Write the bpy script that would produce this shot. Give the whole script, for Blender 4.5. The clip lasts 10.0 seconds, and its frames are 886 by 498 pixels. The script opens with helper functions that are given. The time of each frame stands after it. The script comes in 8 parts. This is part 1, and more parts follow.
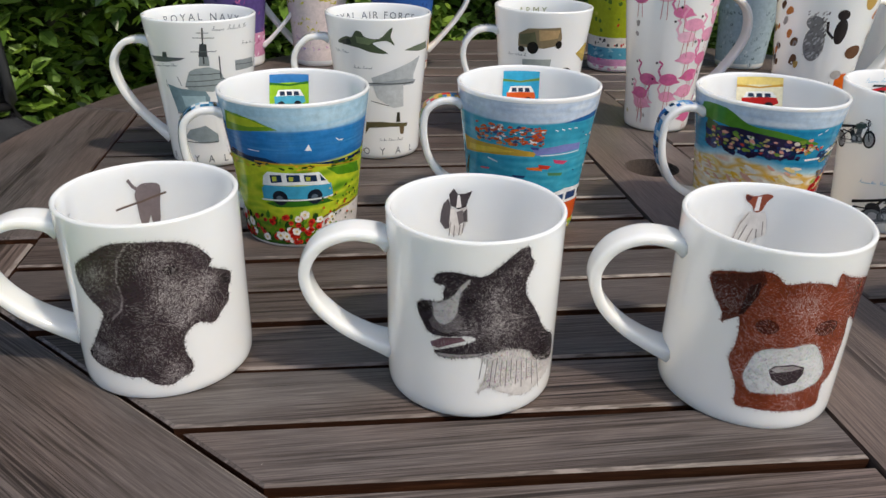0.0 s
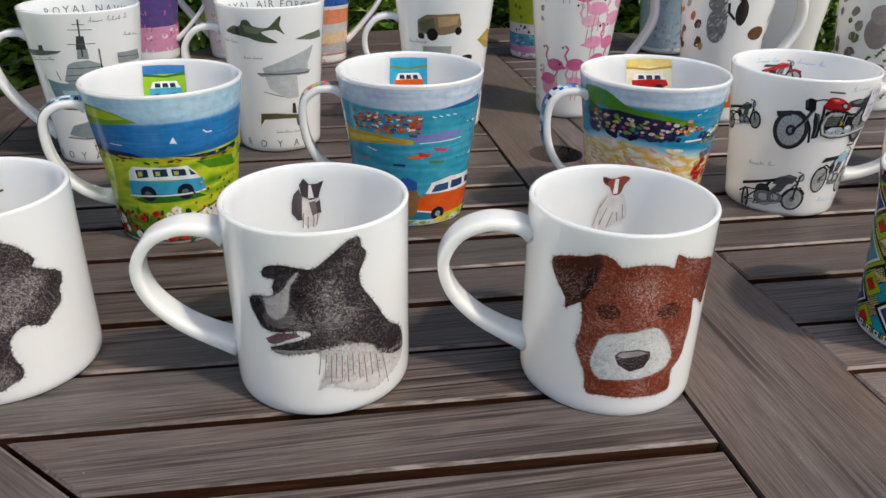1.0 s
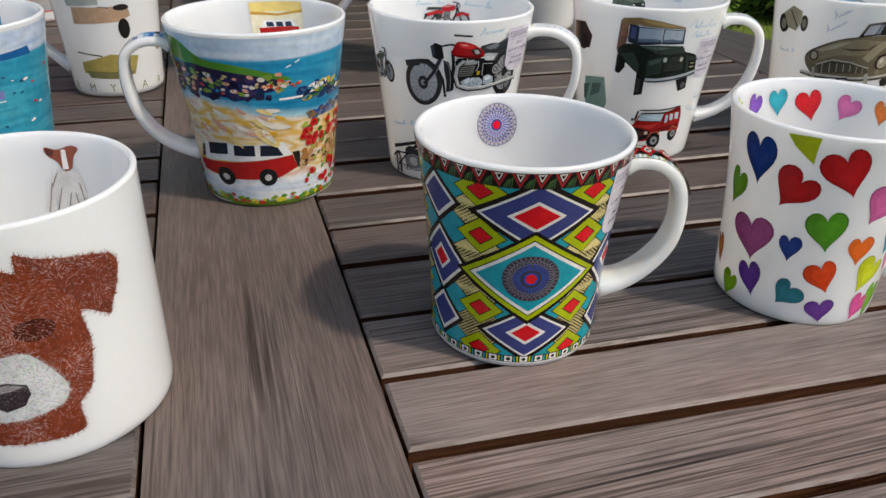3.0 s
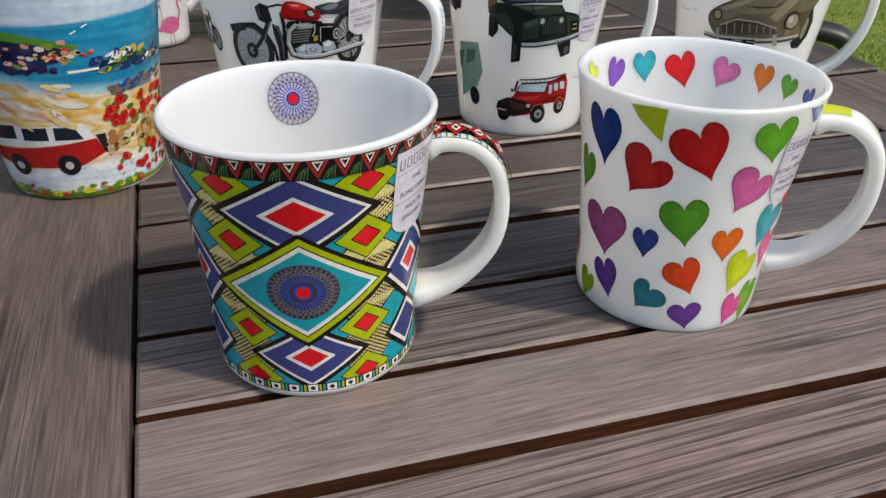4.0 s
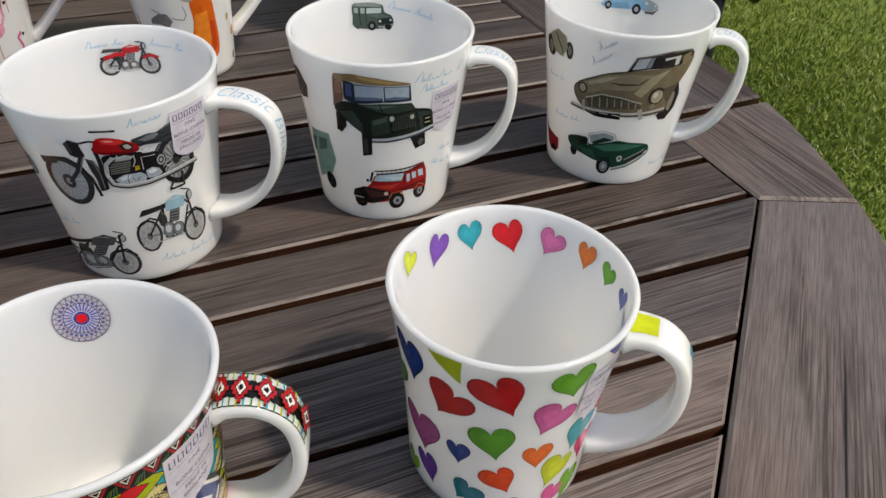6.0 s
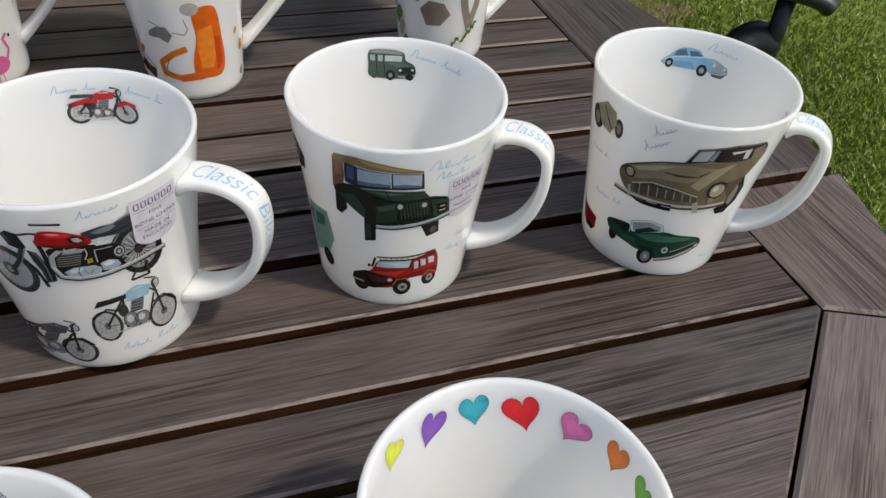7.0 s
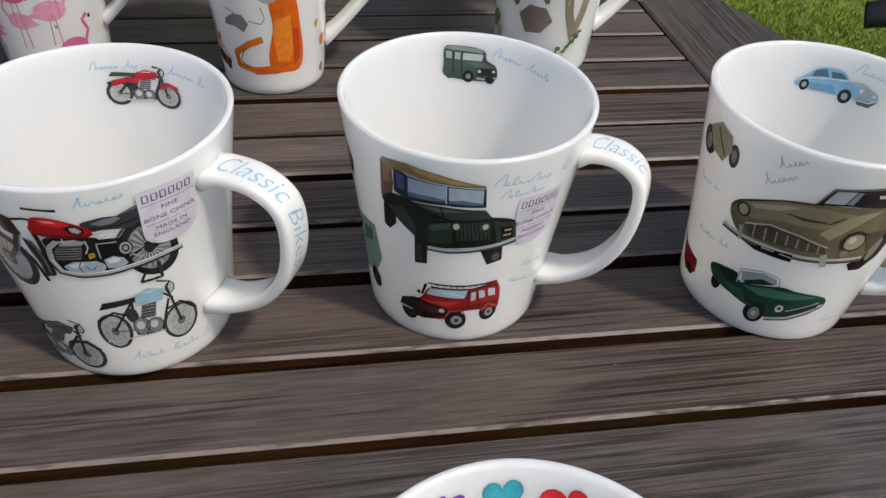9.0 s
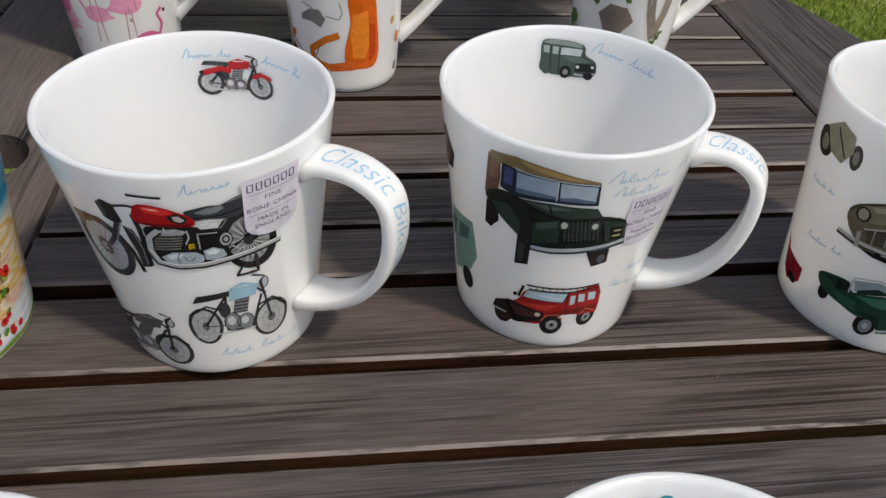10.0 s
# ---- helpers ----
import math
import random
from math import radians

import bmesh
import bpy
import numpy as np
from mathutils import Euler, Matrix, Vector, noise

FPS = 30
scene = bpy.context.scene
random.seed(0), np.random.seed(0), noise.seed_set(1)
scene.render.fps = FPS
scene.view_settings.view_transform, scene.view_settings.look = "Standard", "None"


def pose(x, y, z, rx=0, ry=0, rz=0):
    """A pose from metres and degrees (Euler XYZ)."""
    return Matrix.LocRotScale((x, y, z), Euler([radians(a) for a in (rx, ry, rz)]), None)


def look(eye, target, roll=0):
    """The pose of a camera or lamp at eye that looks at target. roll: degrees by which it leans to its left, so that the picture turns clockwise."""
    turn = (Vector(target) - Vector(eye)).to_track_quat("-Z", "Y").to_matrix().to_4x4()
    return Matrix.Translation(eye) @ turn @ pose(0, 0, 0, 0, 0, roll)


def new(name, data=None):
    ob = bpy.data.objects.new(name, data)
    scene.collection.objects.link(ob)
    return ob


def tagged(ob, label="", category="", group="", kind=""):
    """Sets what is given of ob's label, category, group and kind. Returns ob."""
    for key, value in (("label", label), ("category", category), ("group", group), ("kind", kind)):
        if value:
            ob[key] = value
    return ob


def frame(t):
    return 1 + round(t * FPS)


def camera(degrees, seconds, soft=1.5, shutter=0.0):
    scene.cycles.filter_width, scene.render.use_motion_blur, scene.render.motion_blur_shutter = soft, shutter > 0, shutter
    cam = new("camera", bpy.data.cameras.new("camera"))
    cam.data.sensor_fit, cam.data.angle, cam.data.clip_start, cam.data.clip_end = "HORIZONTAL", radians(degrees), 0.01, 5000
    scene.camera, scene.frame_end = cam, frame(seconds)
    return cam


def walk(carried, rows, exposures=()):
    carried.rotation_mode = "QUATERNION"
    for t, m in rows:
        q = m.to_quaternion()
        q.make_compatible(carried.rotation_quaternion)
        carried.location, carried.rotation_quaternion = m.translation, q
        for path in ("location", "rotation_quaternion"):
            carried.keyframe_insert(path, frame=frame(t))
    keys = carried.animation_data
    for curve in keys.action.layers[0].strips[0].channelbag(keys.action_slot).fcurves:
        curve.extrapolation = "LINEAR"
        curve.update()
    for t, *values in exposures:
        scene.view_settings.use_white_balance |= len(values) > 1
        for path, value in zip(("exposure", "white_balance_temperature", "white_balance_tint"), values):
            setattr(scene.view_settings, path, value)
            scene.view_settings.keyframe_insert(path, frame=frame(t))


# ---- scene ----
cam = camera(60.1, 10.0)
# seconds, x, y, z in metres, yaw, pitch, roll in degrees
PATH = [
    (0, 0.0124, 0.0042, 0.9625, 2.08, -25.93, -1.18),
    (0.5, 0.0337, 0.0079, 0.9596, 0.83, -26.03, -1.13),
    (1, 0.0702, 0.0155, 0.9567, -0.56, -26.38, -0.65),
    (1.5, 0.1127, 0.0247, 0.9506, -1.93, -26.80, -0.11),
    (2, 0.1602, 0.0339, 0.9441, -3.72, -27.23, 0.23),
    (2.5, 0.2164, 0.0520, 0.9378, -5.53, -27.51, 0.23),
    (2.7, 0.2373, 0.0613, 0.9354, -6.11, -27.85, -0.30),
    (3.8, 0.3298, 0.1294, 0.9111, -8.28, -30.63, -0.97),
    (4, 0.3408, 0.1282, 0.9098, -8.80, -30.49, -0.70),
    (4.5, 0.3654, 0.1350, 0.9018, -9.67, -30.46, -0.72),
    (5, 0.3787, 0.1510, 0.9256, -11.09, -31.68, -1.45),
    (5.5, 0.3840, 0.1687, 0.9550, -12.34, -35.04, -1.22),
    (6, 0.3996, 0.1889, 0.9956, -13.13, -38.31, -1.48),
    (6.2, 0.3924, 0.2062, 1.0108, -14.04, -38.91, -1.79),
    (7.3, 0.4400, 0.2889, 1.0118, -5.35, -42.45, -4.08),
    (7.5, 0.4495, 0.2935, 1.0075, -3.53, -42.58, -3.71),
    (8, 0.4709, 0.3029, 0.9935, -1.90, -41.82, -3.12),
    (8.5, 0.4618, 0.3093, 0.9881, -0.76, -41.10, -3.22),
    (9, 0.4458, 0.3132, 0.9797, 0.71, -40.64, -2.97),
    (9.5, 0.4309, 0.3187, 0.9679, 2.05, -40.20, -2.75),
    (10, 0.4196, 0.3192, 0.9674, 3.15, -40.02, -2.64),
]
walk(cam, [(t, pose(x, y, z, 90 + pitch, roll, yaw)) for t, x, y, z, yaw, pitch, roll in PATH],
     [(0.0, 0.08, 7050, 10), (2.5, 0.01, 7050, 10), (4.5, 0.09, 6900, 10), (6.0, -0.10, 7200, 10), (7.5, -0.06, 6900, 9), (10.0, -0.10, 6950, 10)])
# ---- light ----
SUN_AZ, SUN_EL = -33.0, 56.0        # where the sun stands: degrees from +x towards +y, and above the horizon
world = bpy.data.worlds.new("sky")
scene.world = world
world.use_nodes = True
wn = world.node_tree.nodes
sky = wn.new("ShaderNodeTexSky")
sky.sky_type, sky.sun_disc = "NISHITA", False
sky.sun_elevation, sky.sun_rotation = radians(SUN_EL), radians(90 - SUN_AZ)
sky.air_density, sky.dust_density = 1.0, 2.0
world.node_tree.links.new(sky.outputs[0], wn["Background"].inputs[0])
wn["Background"].inputs[1].default_value = 0.15
sun = new("sun", bpy.data.lights.new("sun", "SUN"))
sun.data.energy, sun.data.angle, sun.data.color = 2.5, radians(3.5), (1.0, 0.94, 0.85)
toward = Vector((math.cos(radians(SUN_AZ)) * math.cos(radians(SUN_EL)), math.sin(radians(SUN_AZ)) * math.cos(radians(SUN_EL)), math.sin(radians(SUN_EL))))
sun.matrix_world = look(toward * 20, (0, 0, 0))


# ---- materials ----
def srgb(code):
    """Linear colour of a six-digit hex code."""
    out = []
    for i in (0, 2, 4):
        c = int(code[i:i + 2], 16) / 255
        out.append(c / 12.92 if c <= 0.04045 else ((c + 0.055) / 1.055) ** 2.4)
    return tuple(out)


def material(name, rough=0.5, base=(0.5, 0.5, 0.5), metal=0.0):
    m = bpy.data.materials.new(name)
    m.use_nodes = True
    b = m.node_tree.nodes["Principled BSDF"]
    b.inputs["Roughness"].default_value = rough
    b.inputs["Metallic"].default_value = metal
    b.inputs["Base Color"].default_value = (*base, 1)
    return m


class Nodes:
    """Short names for building node trees."""

    def __init__(self, mat):
        self.t = mat.node_tree
        self.bsdf = self.t.nodes["Principled BSDF"]

    def add(self, kind, **settings):
        n = self.t.nodes.new("ShaderNode" + kind)
        for key, value in settings.items():
            if key == "blend":
                n.blend_type = value
            elif key == "dtype":
                n.data_type = value
            elif key == "op":
                n.operation = value
            elif key == "aname":
                n.attribute_name = value
            else:
                n.inputs[key.replace("_", " ")].default_value = value
        return n

    def link(self, a, b):
        self.t.links.new(a, b)

    def noise(self, coord, scale, detail=4.0, rough=0.55, distort=0.0):
        n = self.add("TexNoise", Scale=scale, Detail=detail, Roughness=rough, Distortion=distort)
        self.link(coord, n.inputs["Vector"])
        return n.outputs["Fac"]

    def ramp(self, fac, stops):
        n = self.add("ValToRGB")
        e = n.color_ramp.elements
        while len(e) < len(stops):
            e.new(0.5)
        for el, (pos, col) in zip(e, stops):
            el.position, el.color = pos, (*col, 1)
        self.link(fac, n.inputs["Fac"])
        return n.outputs["Color"]

    def mix(self, fac, a, b, blend="MIX"):
        n = self.add("Mix", dtype="RGBA", blend=blend)
        if isinstance(fac, float):
            n.inputs[0].default_value = fac
        else:
            self.link(fac, n.inputs[0])
        for sock, v in ((n.inputs[6], a), (n.inputs[7], b)):
            if isinstance(v, tuple):
                sock.default_value = (*v, 1)
            else:
                self.link(v, sock)
        return n.outputs[2]

    def bump(self, height, strength, distance):
        n = self.add("Bump", Strength=strength, Distance=distance)
        self.link(height, n.inputs["Height"])
        self.link(n.outputs["Normal"], self.bsdf.inputs["Normal"])

    def stretched(self, x, y, z, shift=False):
        co = self.add("TexCoord").outputs["Object"]
        m = self.add("Mapping", Scale=(x, y, z))
        self.link(co, m.inputs["Vector"])
        if shift:
            info = self.add("ObjectInfo")
            s = self.add("VectorMath", op="SCALE", Scale=37.0)
            one = self.add("CombineXYZ")
            for k in range(3):
                self.link(info.outputs["Random"], one.inputs[k])
            self.link(one.outputs[0], s.inputs[0])
            self.link(s.outputs[0], m.inputs["Location"])
        return m.outputs["Vector"]


def china_material():
    m = material("glazed_bone_china", 0.10, (0.80, 0.805, 0.79))
    n = Nodes(m)
    n.bsdf.inputs["Coat Weight"].default_value = 0.35
    n.bsdf.inputs["Subsurface Weight"].default_value = 0.8
    n.bsdf.inputs["Subsurface Radius"].default_value = (1.0, 0.92, 0.82)
    n.bsdf.inputs["Subsurface Scale"].default_value = 0.010
    n.bsdf.inputs["Coat Roughness"].default_value = 0.05
    co = n.stretched(1, 1, 1)
    v = n.noise(co, 30, 3)
    n.link(n.ramp(v, [(0.3, (0.885, 0.895, 0.875)), (0.7, (0.905, 0.912, 0.893))]), n.bsdf.inputs["Base Color"])
    n.bump(n.noise(co, 60, 2), 0.05, 0.001)
    return m


def ink_material():
    """Printed colour under the glaze, a little uneven like watercolour."""
    m = material("printed_ink", 0.16)
    n = Nodes(m)
    n.bsdf.inputs["Specular IOR Level"].default_value = 0.35
    n.bsdf.inputs["Coat Weight"].default_value = 0.1
    n.bsdf.inputs["Coat Roughness"].default_value = 0.06
    ink = n.add("Attribute", aname="ink").outputs["Color"]
    co = n.stretched(1, 1, 1)
    wash = n.ramp(n.noise(co, 190, 7, 0.72), [(0.3, (0.82, 0.82, 0.82)), (0.7, (1.14, 1.14, 1.14))])
    n.link(n.mix(1.0, ink, wash, "MULTIPLY"), n.bsdf.inputs["Base Color"])
    return m


def wood_material(name, dark, mid, light, worn=0.0, cracks=0.46):
    """Stained hardwood, weathered: fine fibre, drifting tone, thin cracks along the grain (the object's own x)."""
    m = material(name, 0.5)
    n = Nodes(m)
    n.bsdf.inputs["Specular IOR Level"].default_value = 0.30
    co = n.stretched(1, 1, 1, True)
    info = n.add("ObjectInfo")
    # slow figure, then fibre at two sizes
    figure = n.noise(n.stretched(3.5, 130, 130, True), 1.0, 6, 0.65, 0.5)
    col = n.ramp(figure, [(0.0, dark), (0.50, mid), (1.0, light)])
    fine = n.noise(n.stretched(24, 700, 700, True), 1.0, 3, 0.6, 0.2)
    col = n.mix(0.45, col, n.ramp(fine, [(0.34, (0.66, 0.64, 0.63)), (0.50, (1.0, 1.0, 1.0)), (0.68, (1.26, 1.25, 1.24))]), "MULTIPLY")
    hair = n.noise(n.stretched(45, 1300, 1300, True), 1.0, 2, 0.6)
    col = n.mix(0.7, col, n.ramp(hair, [(0.38, (0.66, 0.65, 0.64)), (0.5, (1.0, 1.0, 1.0)), (0.64, (1.34, 1.34, 1.34))]), "MULTIPLY")
    # stains and bleached places
    blotch = n.noise(n.stretched(5, 11, 11, True), 1.0, 5, 0.6)
    col = n.mix(0.9, col, n.ramp(blotch, [(0.30, (0.80, 0.78, 0.77)), (0.5, (1.0, 1.0, 1.0)), (0.70, (1.20, 1.18, 1.17))]), "MULTIPLY")
    ruddy = n.noise(n.stretched(3, 8, 8, True), 1.0, 3)
    col = n.mix(0.8, col, n.ramp(ruddy, [(0.36, (0.97, 1.0, 1.02)), (0.62, (1.16, 0.98, 0.89))]), "MULTIPLY")
    # thin dark cracks along the grain: long ones and hairlines, in places
    height = fine
    for along, across, width, deep, edge, reach in ((1.0, 75, 0.020, 0.14, 1.08 - cracks, 3.0), (2.4, 260, 0.045, 0.45, 0.55, 6.0), (3.5, 420, 0.06, 0.52, 0.56, 4.0)):
        wander = n.noise(n.stretched(along, across, across, True), 1.0, 1.0, 0.5, 0.15)
        off = n.add("Math", op="SUBTRACT")
        n.link(wander, off.inputs[0])
        off.inputs[1].default_value = 0.5
        size = n.add("Math", op="ABSOLUTE")
        n.link(off.outputs[0], size.inputs[0])
        check = n.ramp(size.outputs[0], [(width * 0.35, (deep, deep * 0.95, deep * 0.9)), (width, (1.0, 1.0, 1.0))])
        some = n.ramp(n.noise(n.stretched(reach, 26, 26, True), 1.0, 3), [(edge - 0.5 + cracks, (0, 0, 0)), (edge - 0.42 + cracks, (1, 1, 1))])
        col = n.mix(some, col, n.mix(1.0, col, check, "MULTIPLY"))
    each = n.ramp(info.outputs["Random"], [(0.0, (0.84, 0.83, 0.84)), (0.5, (1.0, 0.99, 0.98)), (1.0, (1.15, 1.13, 1.12))])
    col = n.mix(0.8, col, each, "MULTIPLY")
    # each board's own tint
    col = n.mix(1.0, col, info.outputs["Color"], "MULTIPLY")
    # small pale specks of dust and chips
    speck = n.noise(co, 260, 3, 0.6)
    col = n.mix(n.ramp(speck, [(0.765, (0, 0, 0)), (0.785, (1, 1, 1))]), col, (0.34, 0.31, 0.29))
    if worn:
        # the stain is rubbed off in patches along the edge
        rubbed = n.noise(n.stretched(7, 16, 16, True), 1.0, 3)
        fibre = n.noise(n.stretched(60, 300, 300, True), 1.0, 4)
        both = n.add("Math", op="MULTIPLY")
        n.link(rubbed, both.inputs[0])
        n.link(fibre, both.inputs[1])
        more = n.add("Math", op="MULTIPLY_ADD")
        n.link(info.outputs["Random"], more.inputs[0])
        more.inputs[1].default_value = 0.16
        n.link(both.outputs[0], more.inputs[2])
        chip = n.ramp(more.outputs[0], [(0.27, (0, 0, 0)), (0.37, (1, 1, 1))])
        col = n.mix(chip, col, (0.23, 0.195, 0.178))
    n.link(col, n.bsdf.inputs["Base Color"])
    r = n.add("MapRange")
    r.inputs["To Min"].default_value, r.inputs["To Max"].default_value = 0.52, 0.34
    n.link(blotch, r.inputs["Value"])
    n.link(r.outputs[0], n.bsdf.inputs["Roughness"])
    n.bump(height, 0.5, 0.0005)
    return m


def grass_material(name, a, b, c):
    m = material(name, 0.65)
    n = Nodes(m)
    co = n.stretched(1, 1, 1)
    patch = n.noise(co, 1.6, 5)
    tuft = n.noise(co, 45, 4)
    col = n.ramp(patch, [(0.32, a), (0.55, b), (0.75, c)])
    col = n.mix(0.8, col, n.ramp(tuft, [(0.3, (0.55, 0.55, 0.5)), (0.7, (1.35, 1.3, 1.2))]), "MULTIPLY")
    n.link(col, n.bsdf.inputs["Base Color"])
    n.bump(tuft, 0.6, 0.02)
    return m


def leaf_material(name, dark, light):
    m = material(name, 0.38)
    n = Nodes(m)
    geo = n.add("NewGeometry")
    col = n.ramp(geo.outputs["Random Per Island"], [(0.0, dark), (0.6, light), (1.0, (light[0] * 1.6, light[1] * 1.35, light[2] * 1.2))])
    vein = n.noise(n.stretched(1, 1, 1), 90, 3)
    col = n.mix(0.6, col, n.ramp(vein, [(0.3, (0.65, 0.68, 0.6)), (0.7, (1.2, 1.2, 1.15))]), "MULTIPLY")
    n.link(col, n.bsdf.inputs["Base Color"])
    n.bsdf.inputs["Subsurface Weight"].default_value = 0.0
    return m


CHINA = china_material()
INK = ink_material()
WOOD = wood_material("weathered_stained_wood", (0.070, 0.0585, 0.0545), (0.100, 0.0855, 0.0800), (0.132, 0.115, 0.108), cracks=0.41)
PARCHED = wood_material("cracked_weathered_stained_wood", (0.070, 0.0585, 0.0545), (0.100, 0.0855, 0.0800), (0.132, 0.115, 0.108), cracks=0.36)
WORN = wood_material("worn_wood_edge", (0.05, 0.042, 0.038), (0.100, 0.084, 0.075), (0.165, 0.140, 0.126), 1.0)
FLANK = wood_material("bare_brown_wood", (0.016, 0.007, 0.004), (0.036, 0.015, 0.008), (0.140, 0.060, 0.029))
LAWN = grass_material("lawn", (0.115, 0.180, 0.022), (0.165, 0.240, 0.030), (0.215, 0.255, 0.052))
BLADE = leaf_material("grass_blade", (0.130, 0.205, 0.024), (0.175, 0.250, 0.034))
LEAF = leaf_material("shrub_leaf", (0.030, 0.075, 0.012), (0.125, 0.225, 0.036))
# near-black, so the colour holds the hedge's inner shade as well as its stems
TWIG_SHADE = material("dark_twigs_and_shade", 0.9, (0.016, 0.022, 0.009))
TUBE = material("black_powder_coated_metal", 0.42, (0.012, 0.012, 0.014))
SLING = material("dark_grey_woven_sling", 0.8, (0.045, 0.048, 0.055))
_n = Nodes(SLING)
_w = _n.noise(_n.stretched(600, 600, 600), 1.0, 2)
_n.link(_n.ramp(_w, [(0.3, (0.030, 0.032, 0.038)), (0.7, (0.065, 0.068, 0.076))]), _n.bsdf.inputs["Base Color"])
SOIL = material("bare_soil", 0.95, (0.16, 0.11, 0.075))


# ---- helpers for meshes ----
def mesh_of(bm, name, mat, smooth=False):
    me = bpy.data.meshes.new(name)
    bm.normal_update()
    bm.to_mesh(me)
    bm.free()
    me.materials.append(mat)
    if smooth:
        me.polygons.foreach_set("use_smooth", [True] * len(me.polygons))
    return me


def part(name, bm, mat, parent=None, label="", smooth=False):
    ob = new(name, mesh_of(bm, name, mat, smooth))
    ob.parent = parent
    if label:
        tagged(ob, label)
    return ob


def tube(bm, path, r, sides=10, flat=1.0):
    """A round bar along a path of points."""
    rings = []
    m = len(path)
    for i, p in enumerate(path):
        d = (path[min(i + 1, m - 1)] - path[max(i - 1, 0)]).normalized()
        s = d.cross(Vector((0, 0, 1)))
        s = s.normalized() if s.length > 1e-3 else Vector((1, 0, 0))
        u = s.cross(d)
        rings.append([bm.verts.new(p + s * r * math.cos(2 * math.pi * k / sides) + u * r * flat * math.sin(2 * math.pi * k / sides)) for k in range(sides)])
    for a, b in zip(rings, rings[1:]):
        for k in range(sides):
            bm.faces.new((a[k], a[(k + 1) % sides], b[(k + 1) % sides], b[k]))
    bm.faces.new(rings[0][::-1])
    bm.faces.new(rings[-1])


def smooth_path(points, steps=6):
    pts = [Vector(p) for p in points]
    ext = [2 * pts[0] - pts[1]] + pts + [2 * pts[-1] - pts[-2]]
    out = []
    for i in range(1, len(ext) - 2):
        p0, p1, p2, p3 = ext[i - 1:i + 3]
        for k in range(steps):
            t = k / steps
            out.append(0.5 * (2 * p1 + (p2 - p0) * t + (2 * p0 - 5 * p1 + 4 * p2 - p3) * t * t + (3 * p1 - p0 - 3 * p2 + p3) * t ** 3))
    return out + [pts[-1]]


# ---- ground ----
bm = bmesh.new()
bmesh.ops.create_grid(bm, x_segments=4, y_segments=4, size=400)
tagged(part("ground", bm, LAWN), "short green lawn in sunlight", "lawn", kind="structure")

# ---- garden table ----
TOP = 0.74                        # height of the table top
TX, TY, TROT = 0.1748, 0.6368, 9.77  # the parasol hole in the middle, and the turn of the middle board
SPLIT = -0.1050                   # where the two leaves of the top meet
CX, CY, ROUT = 0.0, 0.0, 0.577    # middle and radius of the rim, in the table's own axes
INSIDE = 0.475                    # from the middle to the straight inner edge of the border in front
SIDES = (0.466, INSIDE, 0.482, 0.474, 0.474, 0.475, 0.474, 0.470)  # the same for all eight, counter-clockwise from the front left
BEAM = 0.043                      # half the width of the middle board
THICK = 0.022
table = tagged(new("garden_table"), "round dark weathered wooden garden table with slatted top and parasol hole", "table")
table.matrix_world = pose(TX, TY, 0, 0, 0, TROT)


def board(outline, name="plank", lift=0.0, bev=0.0013):
    """One board of the top from its outline (counter-clockwise), with worn chamfers and a bare flank."""
    n = len(outline)
    mid = (sum(p[0] for p in outline) / n, sum(p[1] for p in outline) / n)
    edges = []
    for i in range(n):
        (x0, y0), (x1, y1) = outline[i], outline[(i + 1) % n]
        l = math.hypot(x1 - x0, y1 - y0) or 1
        edges.append(((y0 - y1) / l, (x1 - x0) / l))
    inner = []
    for i in range(n):
        (ax, ay), (bx, by) = edges[i - 1], edges[i]
        k = bev / max(0.3, 1 + ax * bx + ay * by)
        inner.append((outline[i][0] + (ax + bx) * k, outline[i][1] + (ay + by) * k))
    z = TOP + lift
    vs = [(x - mid[0], y - mid[1], zz) for ring, zz in ((outline, z - THICK), (outline, z - bev), (inner, z)) for x, y in ring]
    fs = [tuple(range(2 * n, 3 * n)), tuple(range(n - 1, -1, -1))]
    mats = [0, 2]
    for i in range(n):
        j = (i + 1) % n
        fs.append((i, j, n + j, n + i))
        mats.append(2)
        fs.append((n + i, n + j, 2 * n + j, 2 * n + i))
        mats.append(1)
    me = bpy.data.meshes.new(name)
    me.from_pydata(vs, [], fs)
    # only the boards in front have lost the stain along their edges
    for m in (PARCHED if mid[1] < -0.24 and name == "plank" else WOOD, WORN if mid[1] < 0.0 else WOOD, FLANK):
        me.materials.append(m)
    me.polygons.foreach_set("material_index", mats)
    ob = new(name, me)
    ob.parent = table
    ob.location = (mid[0], mid[1], 0)
    # planks paler towards the front, more so on the right; border there too
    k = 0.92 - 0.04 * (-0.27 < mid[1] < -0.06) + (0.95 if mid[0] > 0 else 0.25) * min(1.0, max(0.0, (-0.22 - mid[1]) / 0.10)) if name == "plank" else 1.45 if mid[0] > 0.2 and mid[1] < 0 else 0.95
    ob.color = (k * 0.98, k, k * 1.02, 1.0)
    return ob


# inner edge of the border: eight straight sides
INNER = []
for k in range(8):
    a0, a1, d0, d1 = math.pi * (5 + k - 1) / 4, math.pi * (5 + k) / 4, SIDES[k - 1], SIDES[k]
    det = math.sin(a1 - a0)
    INNER.append(((d0 * math.sin(a1) - d1 * math.sin(a0)) / det, (d1 * math.cos(a0) - d0 * math.cos(a1)) / det))


